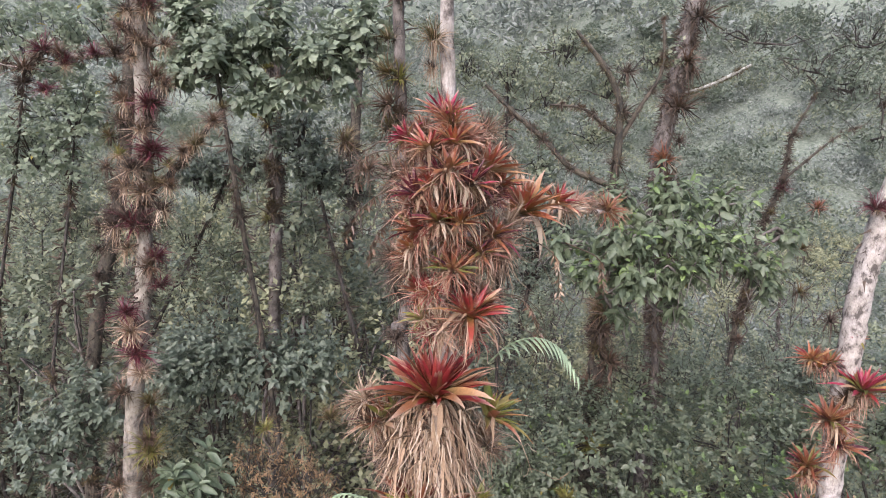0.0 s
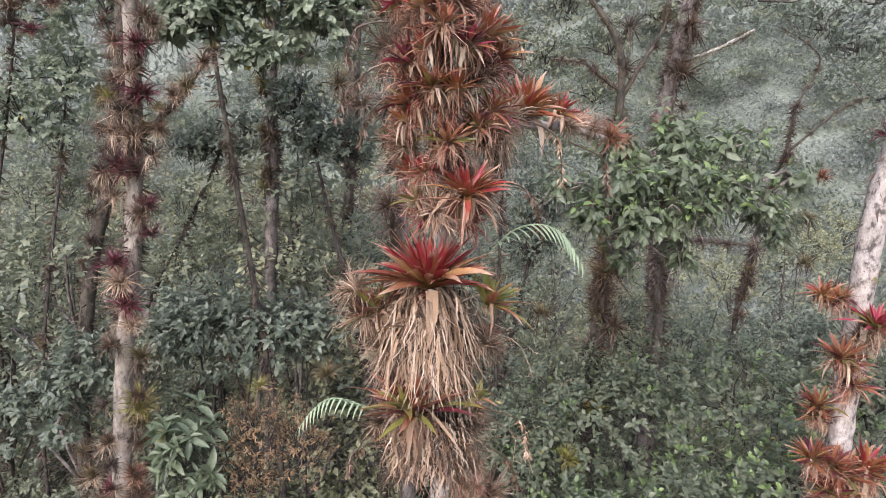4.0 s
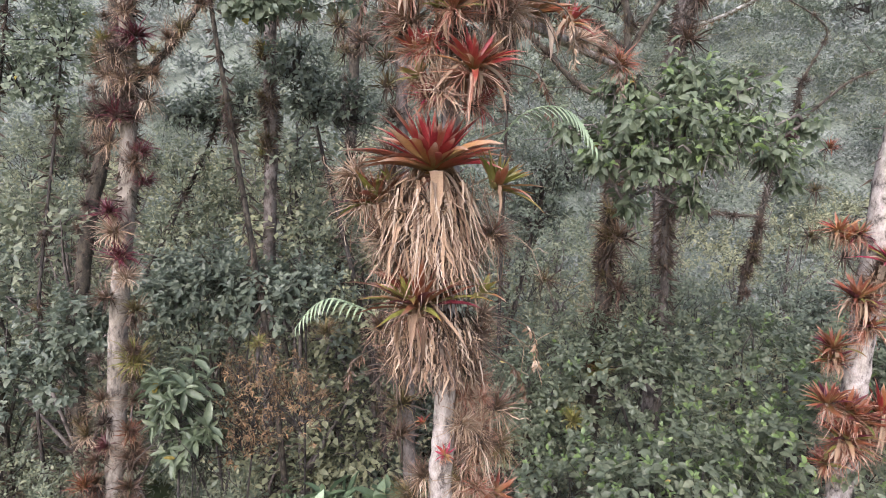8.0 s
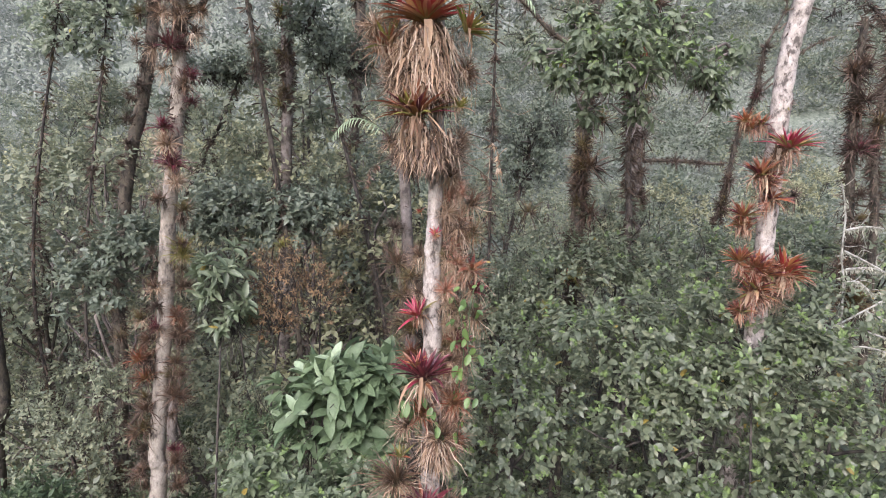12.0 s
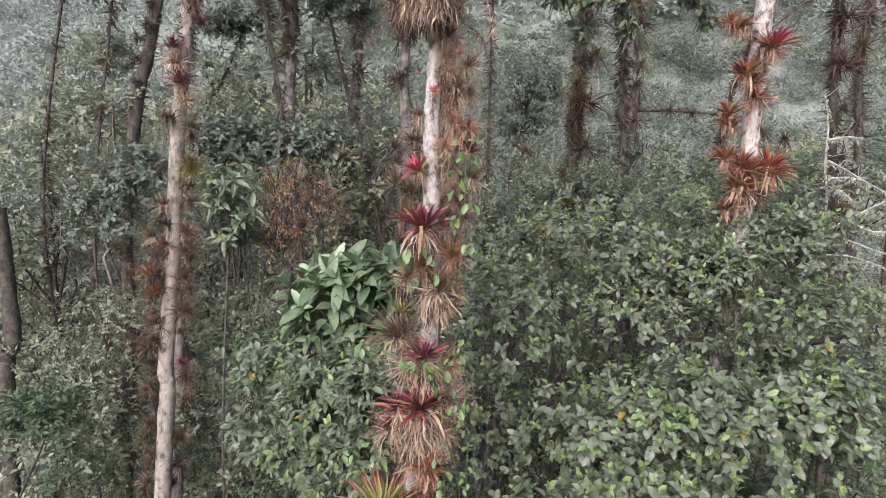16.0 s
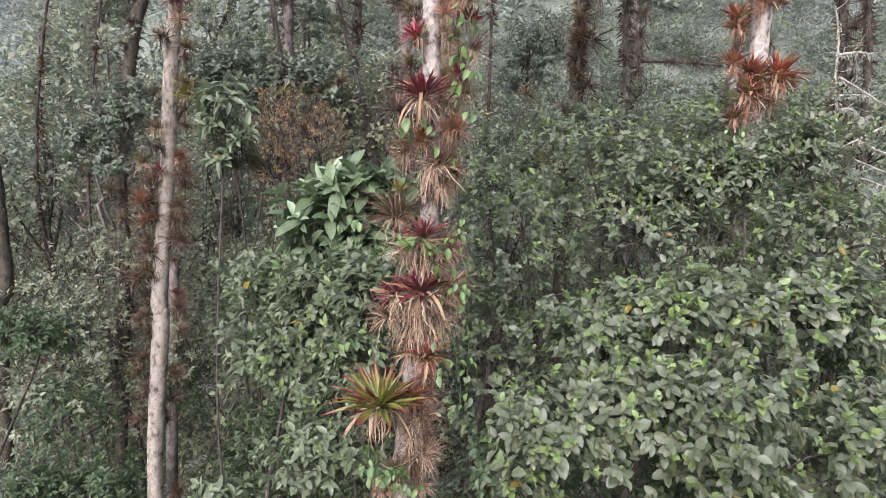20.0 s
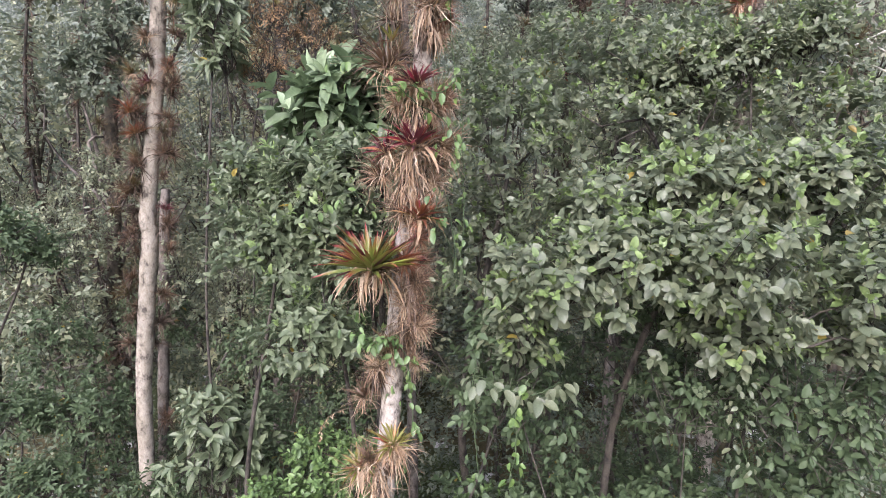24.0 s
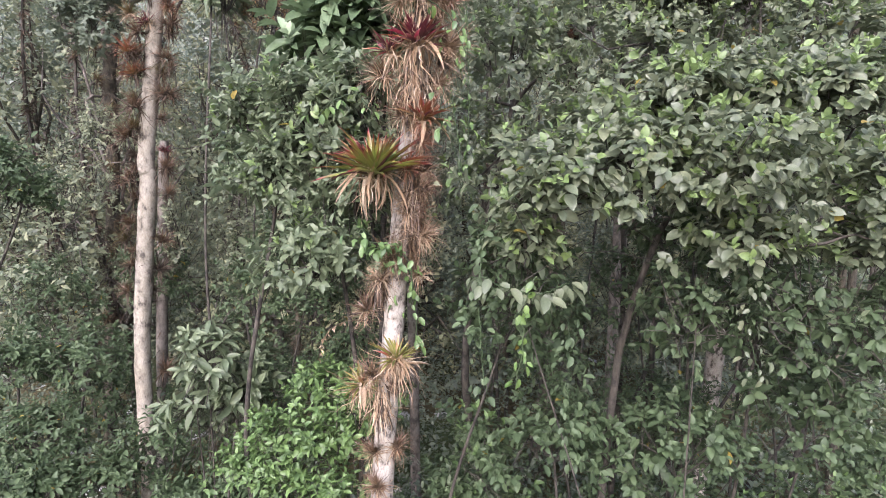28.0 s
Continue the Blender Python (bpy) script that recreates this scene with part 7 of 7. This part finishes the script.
# thickets that close the view between the trunks
shrub("shrub", (4.4, 10.6, 0), [(3.2, 10.4, 11.5, 1.8, 1.4, 0.9), (5.6, 10.8, 11.7, 1.7, 1.4, 0.9), (7.8, 10.4, 11.9, 1.6, 1.4, 0.9), (1.6, 10.0, 10.6, 1.2, 1.2, 1.0), (4.4, 9.6, 10.0, 2.0, 1.0, 1.2), (9.4, 10.6, 11.6, 1.5, 1.3, 1.2)], 1500, 8, 0.150, 0.62, LEAF["shrub"], "dense green thicket behind the large shrub", "shrub", 52, tops=LEAF["fresh"], top_share=0.15, stems=3, stem_r=0.05, detail="semi")
shrub("bush", (6.4, 14.2, 0), [(6.19, 14.00, 11.44, 1.10, 0.90, 0.80), (7.25, 13.60, 11.16, 1.10, 0.90, 0.90), (8.57, 14.40, 11.74, 1.20, 0.90, 0.70), (9.21, 13.60, 11.44, 1.10, 0.90, 0.90), (5.47, 13.40, 10.68, 1.00, 0.90, 0.90)], 620, 9, 0.13, 0.55, LEAF["dark"], "small-leaved dark bushes behind the thicket", "bush", 53, detail="far", stems=3, stem_r=0.03)
shrub("bush", (4.6, 19, 0), [(6.07, 18.00, 9.88, 1.20, 1.00, 1.00), (5.88, 20.00, 10.79, 1.20, 1.00, 1.00), (8.07, 21.00, 9.68, 1.30, 1.00, 0.90)], 420, 8, 0.15, 0.5, LEAF["light"], "light green bushes in a clearing", "bush", 54, detail="far", stems=3, stem_r=0.03)
shrub("bush", (6, 26, 0), [(10.28, 26.00, 11.21, 1.80, 1.50, 1.20), (12.09, 25.00, 10.67, 1.60, 1.40, 1.10), (15.70, 26.00, 11.46, 1.80, 1.40, 1.20), (18.27, 27.00, 12.05, 1.80, 1.40, 1.20)], 620, 8, 0.2, 0.5, LEAF["light"], "light green bushes below the hillside", "bush", 55, detail="far", stems=3, stem_r=0.03)
shrub("bush", (-7, 22, 0), [(-9.23, 22.00, 13.59, 1.60, 1.20, 1.00), (-7.56, 22.50, 13.09, 1.60, 1.20, 1.10), (-4.88, 21.50, 13.25, 1.40, 1.20, 1.00), (-9.09, 24.00, 14.45, 1.60, 1.20, 0.90), (-6.66, 25.00, 14.37, 1.60, 1.20, 0.90), (-3.70, 21.00, 12.51, 1.20, 1.10, 1.10)], 760, 8, 0.17, 0.5, LEAF["light"], "light yellowish-green bushes in the wood", "bush", 56, detail="far", stems=3, stem_r=0.03)
shrub("bush", (-12, 19, 0), [(-12.18, 18.00, 14.97, 1.60, 1.20, 1.00), (-11.81, 19.00, 13.27, 1.50, 1.20, 1.10), (-12.31, 17.00, 12.62, 1.40, 1.10, 1.10), (-12.29, 20.00, 15.91, 1.50, 1.20, 0.90), (-10.82, 16.00, 11.57, 1.20, 1.10, 0.90)], 700, 8, 0.17, 0.5, LEAF["wood"], "mid-green bushes in the wood", "bush", 57, detail="far", stems=3, stem_r=0.03)
shrub("bush", (-1.5, 19, 0), [(-4.12, 19.00, 12.99, 1.30, 1.10, 1.00), (-1.36, 17.00, 12.01, 1.10, 1.00, 1.00), (-2.36, 20.00, 13.27, 1.20, 1.00, 0.90), (1.36, 17.00, 12.35, 1.10, 1.00, 1.10), (2.14, 15.00, 12.05, 1.10, 1.00, 0.90)], 620, 8, 0.16, 0.5, LEAF["wood"], "mid-green bushes behind the white trunk", "bush", 58, detail="far", stems=3, stem_r=0.03)
shrub("bush", (-6.4, 9.6, 0), [(-7.2, 9.4, 3.2, 1.2, 0.9, 1.2), (-5.0, 9.8, 3.0, 1.0, 0.8, 1.2), (-8.6, 10.2, 5.0, 1.2, 0.9, 1.3), (-3.6, 9.4, 3.6, 1.0, 0.8, 1.2), (-6.6, 10.8, 5.6, 1.0, 0.8, 1.0)], 1100, 8, 0.140, 0.5, LEAF["shade"], "leafy bushes on the forest floor, coloured dark for shade", "bush", 59, detail="mid", stems=2, stem_r=0.03)
shrub("bush", (-5.5, 12.4, 0), [(-10.43, 13.00, 7.94, 1.20, 1.00, 1.00), (-10.74, 12.00, 5.14, 1.10, 0.90, 0.80), (-5.89, 11.00, 6.55, 0.90, 0.80, 1.10), (-10.00, 12.00, 7.54, 1.10, 1.00, 1.00), (-8.68, 12.00, 5.49, 1.10, 1.00, 0.90)], 430, 8, 0.16, 0.5, LEAF["wood"], "leafy bushes between the pale trunks", "bush", 60, detail="far", stems=2, stem_r=0.04)
shrub("bush", (0.4, 12, 0), [(1.05, 10.00, 11.17, 1.20, 0.90, 1.00), (2.59, 11.00, 11.73, 1.30, 0.90, 1.00), (4.33, 12.00, 12.36, 1.30, 1.00, 0.90), (1.25, 10.00, 10.64, 1.00, 0.80, 0.90)], 900, 8, 0.120, 0.5, LEAF["shrub"], "leafy bushes behind the large shrub", "bush", 61, detail="mid", stems=3, stem_r=0.04)
shrub("shrub", (4.4, 6.2, 0), [(4.57, 6.20, 11.21, 0.70, 0.50, 0.55), (3.94, 6.40, 11.09, 0.70, 0.60, 0.50), (5.43, 6.40, 11.44, 0.70, 0.60, 0.60), (3.46, 6.60, 10.78, 0.70, 0.60, 0.50)], 520, 9, 0.150, 0.54, LEAF["shrub"], "leafy upper shoots of the thicket round the leaning trunk", "shrub", 62, tops=LEAF["fresh"], top_share=0.4, stems=3, stem_r=0.03, hollow=0.3, detail="semi")
shrub("tree", (-5.2, 15, 0), [(-6.51, 15.00, 14.89, 1.00, 0.90, 0.80), (-5.44, 15.50, 14.05, 1.00, 0.90, 0.80), (-9.34, 15.00, 15.18, 1.00, 0.90, 0.90), (-10.19, 14.50, 13.84, 1.00, 0.90, 0.90), (-3.43, 16.00, 14.72, 0.90, 0.90, 0.90), (-6.19, 14.00, 13.68, 0.90, 0.80, 0.70), (-3.07, 14.00, 13.40, 0.80, 0.80, 0.70)], 620, 8, 0.17, 0.5, LEAF["wood"], "leafy saplings between the mossy trunks", "tree", 63, detail="far", stems=1, stem_r=0.02)
shrub("shrub", (2.8, 4.2, 0), [(1.0, 3.7, 7.4, 0.55, 0.4, 0.8), (3.0, 3.8, 7.1, 0.8, 0.4, 0.8), (4.0, 3.7, 7.2, 0.8, 0.4, 0.8), (4.9, 3.7, 6.8, 0.7, 0.4, 0.9), (5.8, 4.0, 7.6, 0.7, 0.4, 0.9), (3.2, 4.6, 8.0, 0.9, 0.4, 0.5)], 360, 8, 0.15, 0.6, LEAF["shade"], "loose hanging shoots under the large shrub", "shrub", 64, tops=LEAF["broad"], top_share=0.2, stems=2, stem_r=0.015, limbs=40, hollow=0.1, low=-1.1, droop=0.5)
shrub("shrub", (-5.0, 10.5, 0), [(-8.4, 11.0, 7.6, 1.2, 0.8, 0.9), (-4.6, 10.6, 6.4, 0.8, 0.6, 1.2), (-3.0, 10.4, 6.0, 0.8, 0.6, 1.4), (-4.0, 10.6, 8.6, 0.7, 0.6, 0.9), (-7.4, 10.8, 9.0, 0.9, 0.7, 0.8)], 700, 8, 0.120, 0.5, LEAF["wood"], "leafy saplings in the shade between trunks", "shrub", 65, stems=1, stem_r=0.02, detail="mid", hollow=0.3)


# ---- small growth on the trunks ----
def fern(line, n, size, material, label):
    """A frond: a midrib and leaflets that hang off both its sides."""
    at = line[0]
    ob = root("fern_frond", at, label, "fern")
    p = smooth_line([np.asarray(q) - np.asarray(at) for q in line], n)
    v, q = tube_arrays(p, np.linspace(0.007, 0.002, n), 5)
    rib = part("midrib", as_mesh("midrib", v, [q], material), ob)
    blade = strap("leaflet", material, 0.5, 0.15, 0.3, 0.2, 5)
    t = unit(np.gradient(p, axis=0))
    for i in range(2, n):
        s = i / n
        ln = size * (0.35 + 0.65 * math.sin(math.pi * min(1, 0.25 + 0.75 * s)) ** 0.7)
        for side in (-1, 1):
            out = unit(np.cross(t[i], (0, 0, 1.0))) * side
            way = out * 0.55 + t[i] * 0.55 + np.array([0, 0, -0.62 + 0.3 * (side > 0)])
            part("leaflet", blade, rib, leaf_pose(p[i], way, np.array([0, 0, 1.0]) + t[i] * 0.3, ln, 1.0))
    return ob


def vine(line, n, size, material, label, seed, reach=0.1, ratio=0.58):
    """A climbing or hanging vine: its stem and single leaves."""
    rng = np.random.default_rng(seed)
    at = np.asarray(line[0], float)
    ob = root("vine", tuple(at), label, "vine")
    m = max(12, n)
    p = smooth_line([np.asarray(q) - at for q in line], m)
    p[1:] += np.cumsum(rng.normal(0, 0.012, (m - 1, 3)), 0) * 0.6
    v, q = tube_arrays(p, np.full(m, 0.006), 5)
    stem = part("stem", as_mesh("stem", v, [q], LEAF["shade"]), ob)
    for i in range(n):
        c = p[rng.integers(m)]
        d = unit(rng.normal(size=3) * (1, 0.7, 0.4) + (0, -0.6, 0))
        way = d * 0.7 + np.array([0, 0, -0.6]) + rng.normal(0, 0.35, 3)
        part("leaf", single_leaf(material), stem, leaf_pose(c + d * reach * rng.uniform(0.2, 1), way, d + (0, 0, 0.6), size * rng.uniform(0.6, 1.25), ratio))
    return ob


def dead_branch(lines, r, material, label, twigs=30, seed=5, hair=0):
    """Leafless branches with short side twigs."""
    rng = np.random.default_rng(seed)
    at = np.asarray(lines[0][0], float)
    ob = root("dead_branch", tuple(at), label, "branch")
    for i, l in enumerate(lines):
        pts = [np.asarray(q) - at for q in l]
        wood = part("branch", trunk_mesh("branch", pts, r, r * 0.4, material, 7, 9, 0.16, seed + i), ob)
        p = smooth_line(pts, 30)
        if hair:
            h = p[rng.integers(0, 30, hair)] + rng.normal(0, r * 0.6, (hair, 3))
            part("lichen", leaves_mesh("lichen", h, rng.normal(0, 0.45, (hair, 3)) + (0, 0, -0.8), rng.normal(size=(hair, 3)), rng.uniform(0.03, 0.13, hair), 0.2, "far", LEAF["lichen"]), wood, label="pale hanging lichen", kind="stuff")
        for j in range(twigs // len(lines)):
            a = p[rng.integers(3, 30)]
            e = a + unit(rng.normal(size=3)) * rng.uniform(0.12, 0.4) + (0, 0, -0.05)
            v, q = limb_pieces(a, [e], r * 0.3, rng, 0.003, seg=4, n=5)[0]
            part("twig", as_mesh("twig", v, [q], material), wood)
    return ob



def withered_spray(line, n, seed, tone="dry"):
    """A spent flower stalk that arches out and ends in a hanging plume of dry bracts."""
    rng = np.random.default_rng(seed)
    at = np.asarray(line[0], float)
    ob = root("flower_stalk", tuple(at), "spent bromeliad flower stalk with hanging dry bracts", "flower stalk", "spent flower stalks")
    p = smooth_line([np.asarray(q) - at for q in line], 24)
    v, q = tube_arrays(p, np.linspace(0.007, 0.003, 24), 5)
    part("stalk", as_mesh("stalk", v, [q], PALETTE["brown"]), ob)
    i = rng.integers(9, 24, n)
    d = unit(rng.normal(size=(n, 3)))
    part("plume", leaves_mesh("plume", p[i] + d * 0.008, d * 0.55 + (0, 0, -0.85), rng.normal(size=(n, 3)), rng.uniform(0.03, 0.075, n), 0.3, "mid", PALETTE[tone]), ob, label="pale brown papery bracts", kind="stuff")
    return ob


far_epiphytes()

fern([(0.35, 4.20, 15.84), (0.49, 4.10, 16.01), (0.66, 4.05, 16.07), (0.82, 4.00, 16.01), (0.94, 3.95, 15.82)], 17, 0.2, LEAF["fern"], "pale green fern frond arching from the trunk")
fern([(-0.48, 4.20, 14.67), (-0.61, 4.15, 14.75), (-0.76, 4.10, 14.81), (-0.88, 4.05, 14.76), (-0.98, 4.00, 14.64)], 16, 0.14, LEAF["fern"], "green fern frond hanging out from the trunk")
vine([(0.20, 4.20, 12.97), (0.29, 4.20, 12.43), (0.26, 4.10, 11.79), (0.23, 4.10, 10.99), (0.34, 4.10, 10.15), (0.31, 4.10, 9.28), (0.24, 4.10, 8.44)], 70, 0.085, LEAF["vine"], "heart-leaved vine climbing the white trunk", 81)
vine([(-0.46, 3.95, 10.56), (-0.19, 3.85, 10.59), (0.13, 3.90, 10.51), (0.33, 4.00, 10.61)], 22, 0.11, LEAF["vine"], "bright vine crossing the trunk", 82)
vine([(-0.35, 4.00, 11.81), (-0.22, 4.00, 11.94), (-0.06, 4.00, 11.81), (0.00, 4.00, 11.48)], 14, 0.15, LEAF["herb"], "vine leaves over the trunk", 83)
vine([(-0.79, 3.90, 7.98), (-0.67, 3.90, 7.79), (-0.48, 3.90, 7.85), (-0.42, 3.90, 7.59)], 40, 0.11, LEAF["herb"], "small-leaved creeper below the green bromeliad", 84)
vine([(-0.30, 4.10, 7.48), (-0.18, 4.10, 7.01), (-0.15, 4.10, 6.44)], 18, 0.11, LEAF["herb"], "creeper hanging beside the trunk", 85)
vine([(1.07, 3.20, 7.57), (0.92, 3.10, 7.24), (0.94, 3.00, 6.85), (0.90, 3.00, 6.37)], 30, 0.11, LEAF["vine"], "lime-green vine hanging from the shrub", 86, 0.08)
vine([(0.51, 3.40, 7.52), (0.80, 3.30, 7.42), (1.14, 3.20, 7.39), (1.44, 3.30, 7.48)], 46, 0.17, LEAF["shrub"], "leafy vine draped along the shrub", 87, 0.2)
vine([(-0.85, 3.90, 10.81), (-0.52, 3.80, 10.73), (-0.17, 3.80, 10.47), (0.18, 3.95, 10.22), (0.37, 4.00, 9.85)], 26, 0.11, LEAF["vine"], "heart-leaved vine trailing past the trunk and shrub", 200, 0.26)
vine([(0.12, 4.00, 9.50), (0.08, 3.95, 9.16), (0.26, 4.00, 8.84), (0.36, 4.00, 8.31)], 22, 0.11, LEAF["herb"], "heart-leaved vine trailing past the trunk and shrub", 201, 0.26)
vine([(0.21, 4.00, 9.38), (0.27, 4.00, 8.86), (0.30, 3.95, 8.41), (0.46, 3.90, 8.29)], 20, 0.12, LEAF["shrub"], "heart-leaved vine trailing past the trunk and shrub", 202, 0.26)
vine([(-1.29, 4.20, 9.19), (-1.07, 4.10, 9.37), (-0.85, 4.10, 9.40), (-0.68, 4.00, 9.19)], 16, 0.1, LEAF["herb"], "heart-leaved vine trailing past the trunk and shrub", 203, 0.26)
vine([(-0.90, 4.00, 8.06), (-0.77, 3.90, 7.82), (-0.50, 3.85, 7.77), (-0.25, 3.90, 7.48), (-0.25, 4.00, 6.94)], 34, 0.1, LEAF["herb"], "heart-leaved vine trailing past the trunk and shrub", 204, 0.26)
vine([(0.63, 3.60, 8.50), (0.57, 3.50, 7.77), (0.53, 3.40, 7.03), (0.59, 3.40, 6.21)], 60, 0.11, LEAF["shade"], "heart-leaved vine trailing past the trunk and shrub", 205, 0.26)
vine([(0.45, 4.20, 13.12), (0.35, 4.10, 12.85), (0.33, 4.10, 12.42), (0.41, 4.10, 11.97)], 24, 0.12, LEAF["vine"], "heart-leaved vine trailing past the trunk and shrub", 206, 0.26)
vine([(1.36, 3.60, 7.28), (1.51, 3.50, 6.80), (1.47, 3.50, 6.14), (1.63, 3.50, 5.46)], 60, 0.1, LEAF["shade"], "heart-leaved vine trailing past the trunk and shrub", 207, 0.26)
vine([(3.45, 3.60, 7.59), (3.45, 3.60, 7.02), (3.64, 3.60, 6.36)], 50, 0.1, LEAF["shrub"], "heart-leaved vine trailing past the trunk and shrub", 208, 0.26)
dead_branch([[(6.27, 7.78, 11.18), (6.82, 7.89, 11.40), (7.32, 7.98, 11.62), (7.93, 8.09, 11.89), (8.78, 8.24, 12.18)], [(6.92, 7.90, 11.45), (6.88, 7.91, 12.11), (6.78, 7.90, 12.66), (6.77, 7.92, 13.34), (6.63, 7.90, 13.84)], [(6.82, 7.89, 11.40), (7.32, 7.97, 11.29), (7.82, 8.05, 11.12), (8.28, 8.13, 10.97), (8.98, 8.24, 10.85)], [(6.39, 7.80, 11.13), (6.97, 7.90, 11.02), (7.51, 8.00, 10.96), (8.03, 8.08, 10.79), (8.66, 8.18, 10.54)], [(7.38, 7.99, 11.62), (7.84, 8.06, 11.42), (8.28, 8.14, 11.38), (8.92, 8.24, 11.23)], [(6.47, 7.81, 10.79), (6.77, 7.86, 10.49), (7.23, 7.93, 10.24)], [(6.83, 7.91, 12.70), (7.32, 8.00, 12.47), (7.88, 8.09, 12.20), (8.58, 8.20, 11.91)], [(6.92, 7.92, 12.15), (7.16, 7.96, 12.15), (7.51, 8.02, 11.90)], [(6.89, 7.92, 12.38), (7.33, 8.00, 12.39), (7.66, 8.05, 12.30)], [(6.82, 7.92, 13.05), (7.15, 7.98, 13.10), (7.52, 8.04, 13.06)]], 0.02, LICHEN, "dead branches crusted with pale lichen", 60, 5, 170)
dead_branch([[(-0.22, 4.40, 17.38), (-0.42, 4.40, 17.44), (-0.59, 4.40, 17.34), (-0.68, 4.40, 17.11)], [(-0.26, 4.40, 17.11), (-0.39, 4.40, 17.15), (-0.52, 4.40, 16.82)], [(0.40, 4.40, 16.69), (0.61, 4.40, 16.73), (0.75, 4.40, 16.52), (0.86, 4.40, 16.30)], [(0.45, 4.40, 16.30), (0.63, 4.40, 16.26), (0.76, 4.40, 16.12), (0.79, 4.40, 15.94)]], 0.004, PALETTE["brown"], "thin dry stems with withered flower sprays", 40, 6)
dead_branch([[(0.27, 4.30, 14.62), (0.47, 4.30, 14.50), (0.66, 4.30, 14.35)], [(-0.36, 4.30, 15.43), (-0.56, 4.30, 15.47), (-0.67, 4.30, 15.53)], [(-0.36, 4.30, 15.55), (-0.60, 4.30, 15.39), (-0.72, 4.30, 15.27)], [(0.26, 4.30, 15.27), (0.58, 4.30, 15.15), (0.70, 4.30, 14.87)]], 0.004, PALETTE["dry"], "thin arching flower stalks gone dry", 24, 7)
SPRAYS = (
    ((-0.28, 4.2, 17.38), (-0.44, 4.2, 17.37), (-0.55, 4.2, 17.31), (-0.61, 4.2, 17.13)),
    ((0.50, 4.4, 16.78), (0.74, 4.2, 16.69), (0.82, 4.2, 16.56), (0.84, 4.2, 16.34)),
    ((1.02, 4.9, 16.60), (1.28, 4.9, 16.48), (1.33, 4.9, 16.36), (1.35, 4.9, 16.20)),
    ((0.36, 4.2, 16.36), (0.56, 4.2, 16.31), (0.66, 4.2, 16.20), (0.71, 4.2, 16.00)),
    ((0.28, 4.2, 17.30), (0.45, 4.2, 17.34), (0.52, 4.2, 17.27), (0.56, 4.2, 17.12)),
    ((-0.22, 4.2, 16.98), (-0.40, 4.2, 16.86), (-0.49, 4.2, 16.75), (-0.53, 4.2, 16.58)),
    ((-0.22, 4.2, 17.22), (-0.44, 4.2, 17.08), (-0.58, 4.2, 16.96), (-0.68, 4.2, 16.78)),
    ((0.34, 4.25, 14.66), (0.56, 4.25, 14.58), (0.65, 4.25, 14.47), (0.67, 4.25, 14.26)),
    ((-0.38, 4.25, 14.44), (-0.56, 4.25, 14.36), (-0.66, 4.25, 14.28), (-0.70, 4.25, 14.12)),
    ((0.30, 4.25, 14.38), (0.47, 4.25, 14.28), (0.55, 4.25, 14.18), (0.60, 4.25, 14.02)),
    ((-0.62, 4.1, 6.80), (-1.00, 4.0, 6.84), (-1.25, 4.0, 6.68), (-1.36, 4.0, 6.36)),
)
for i, line in enumerate(SPRAYS):
    withered_spray(line, 40, 300 + i, ("brown", "dry", "brown")[i % 3])
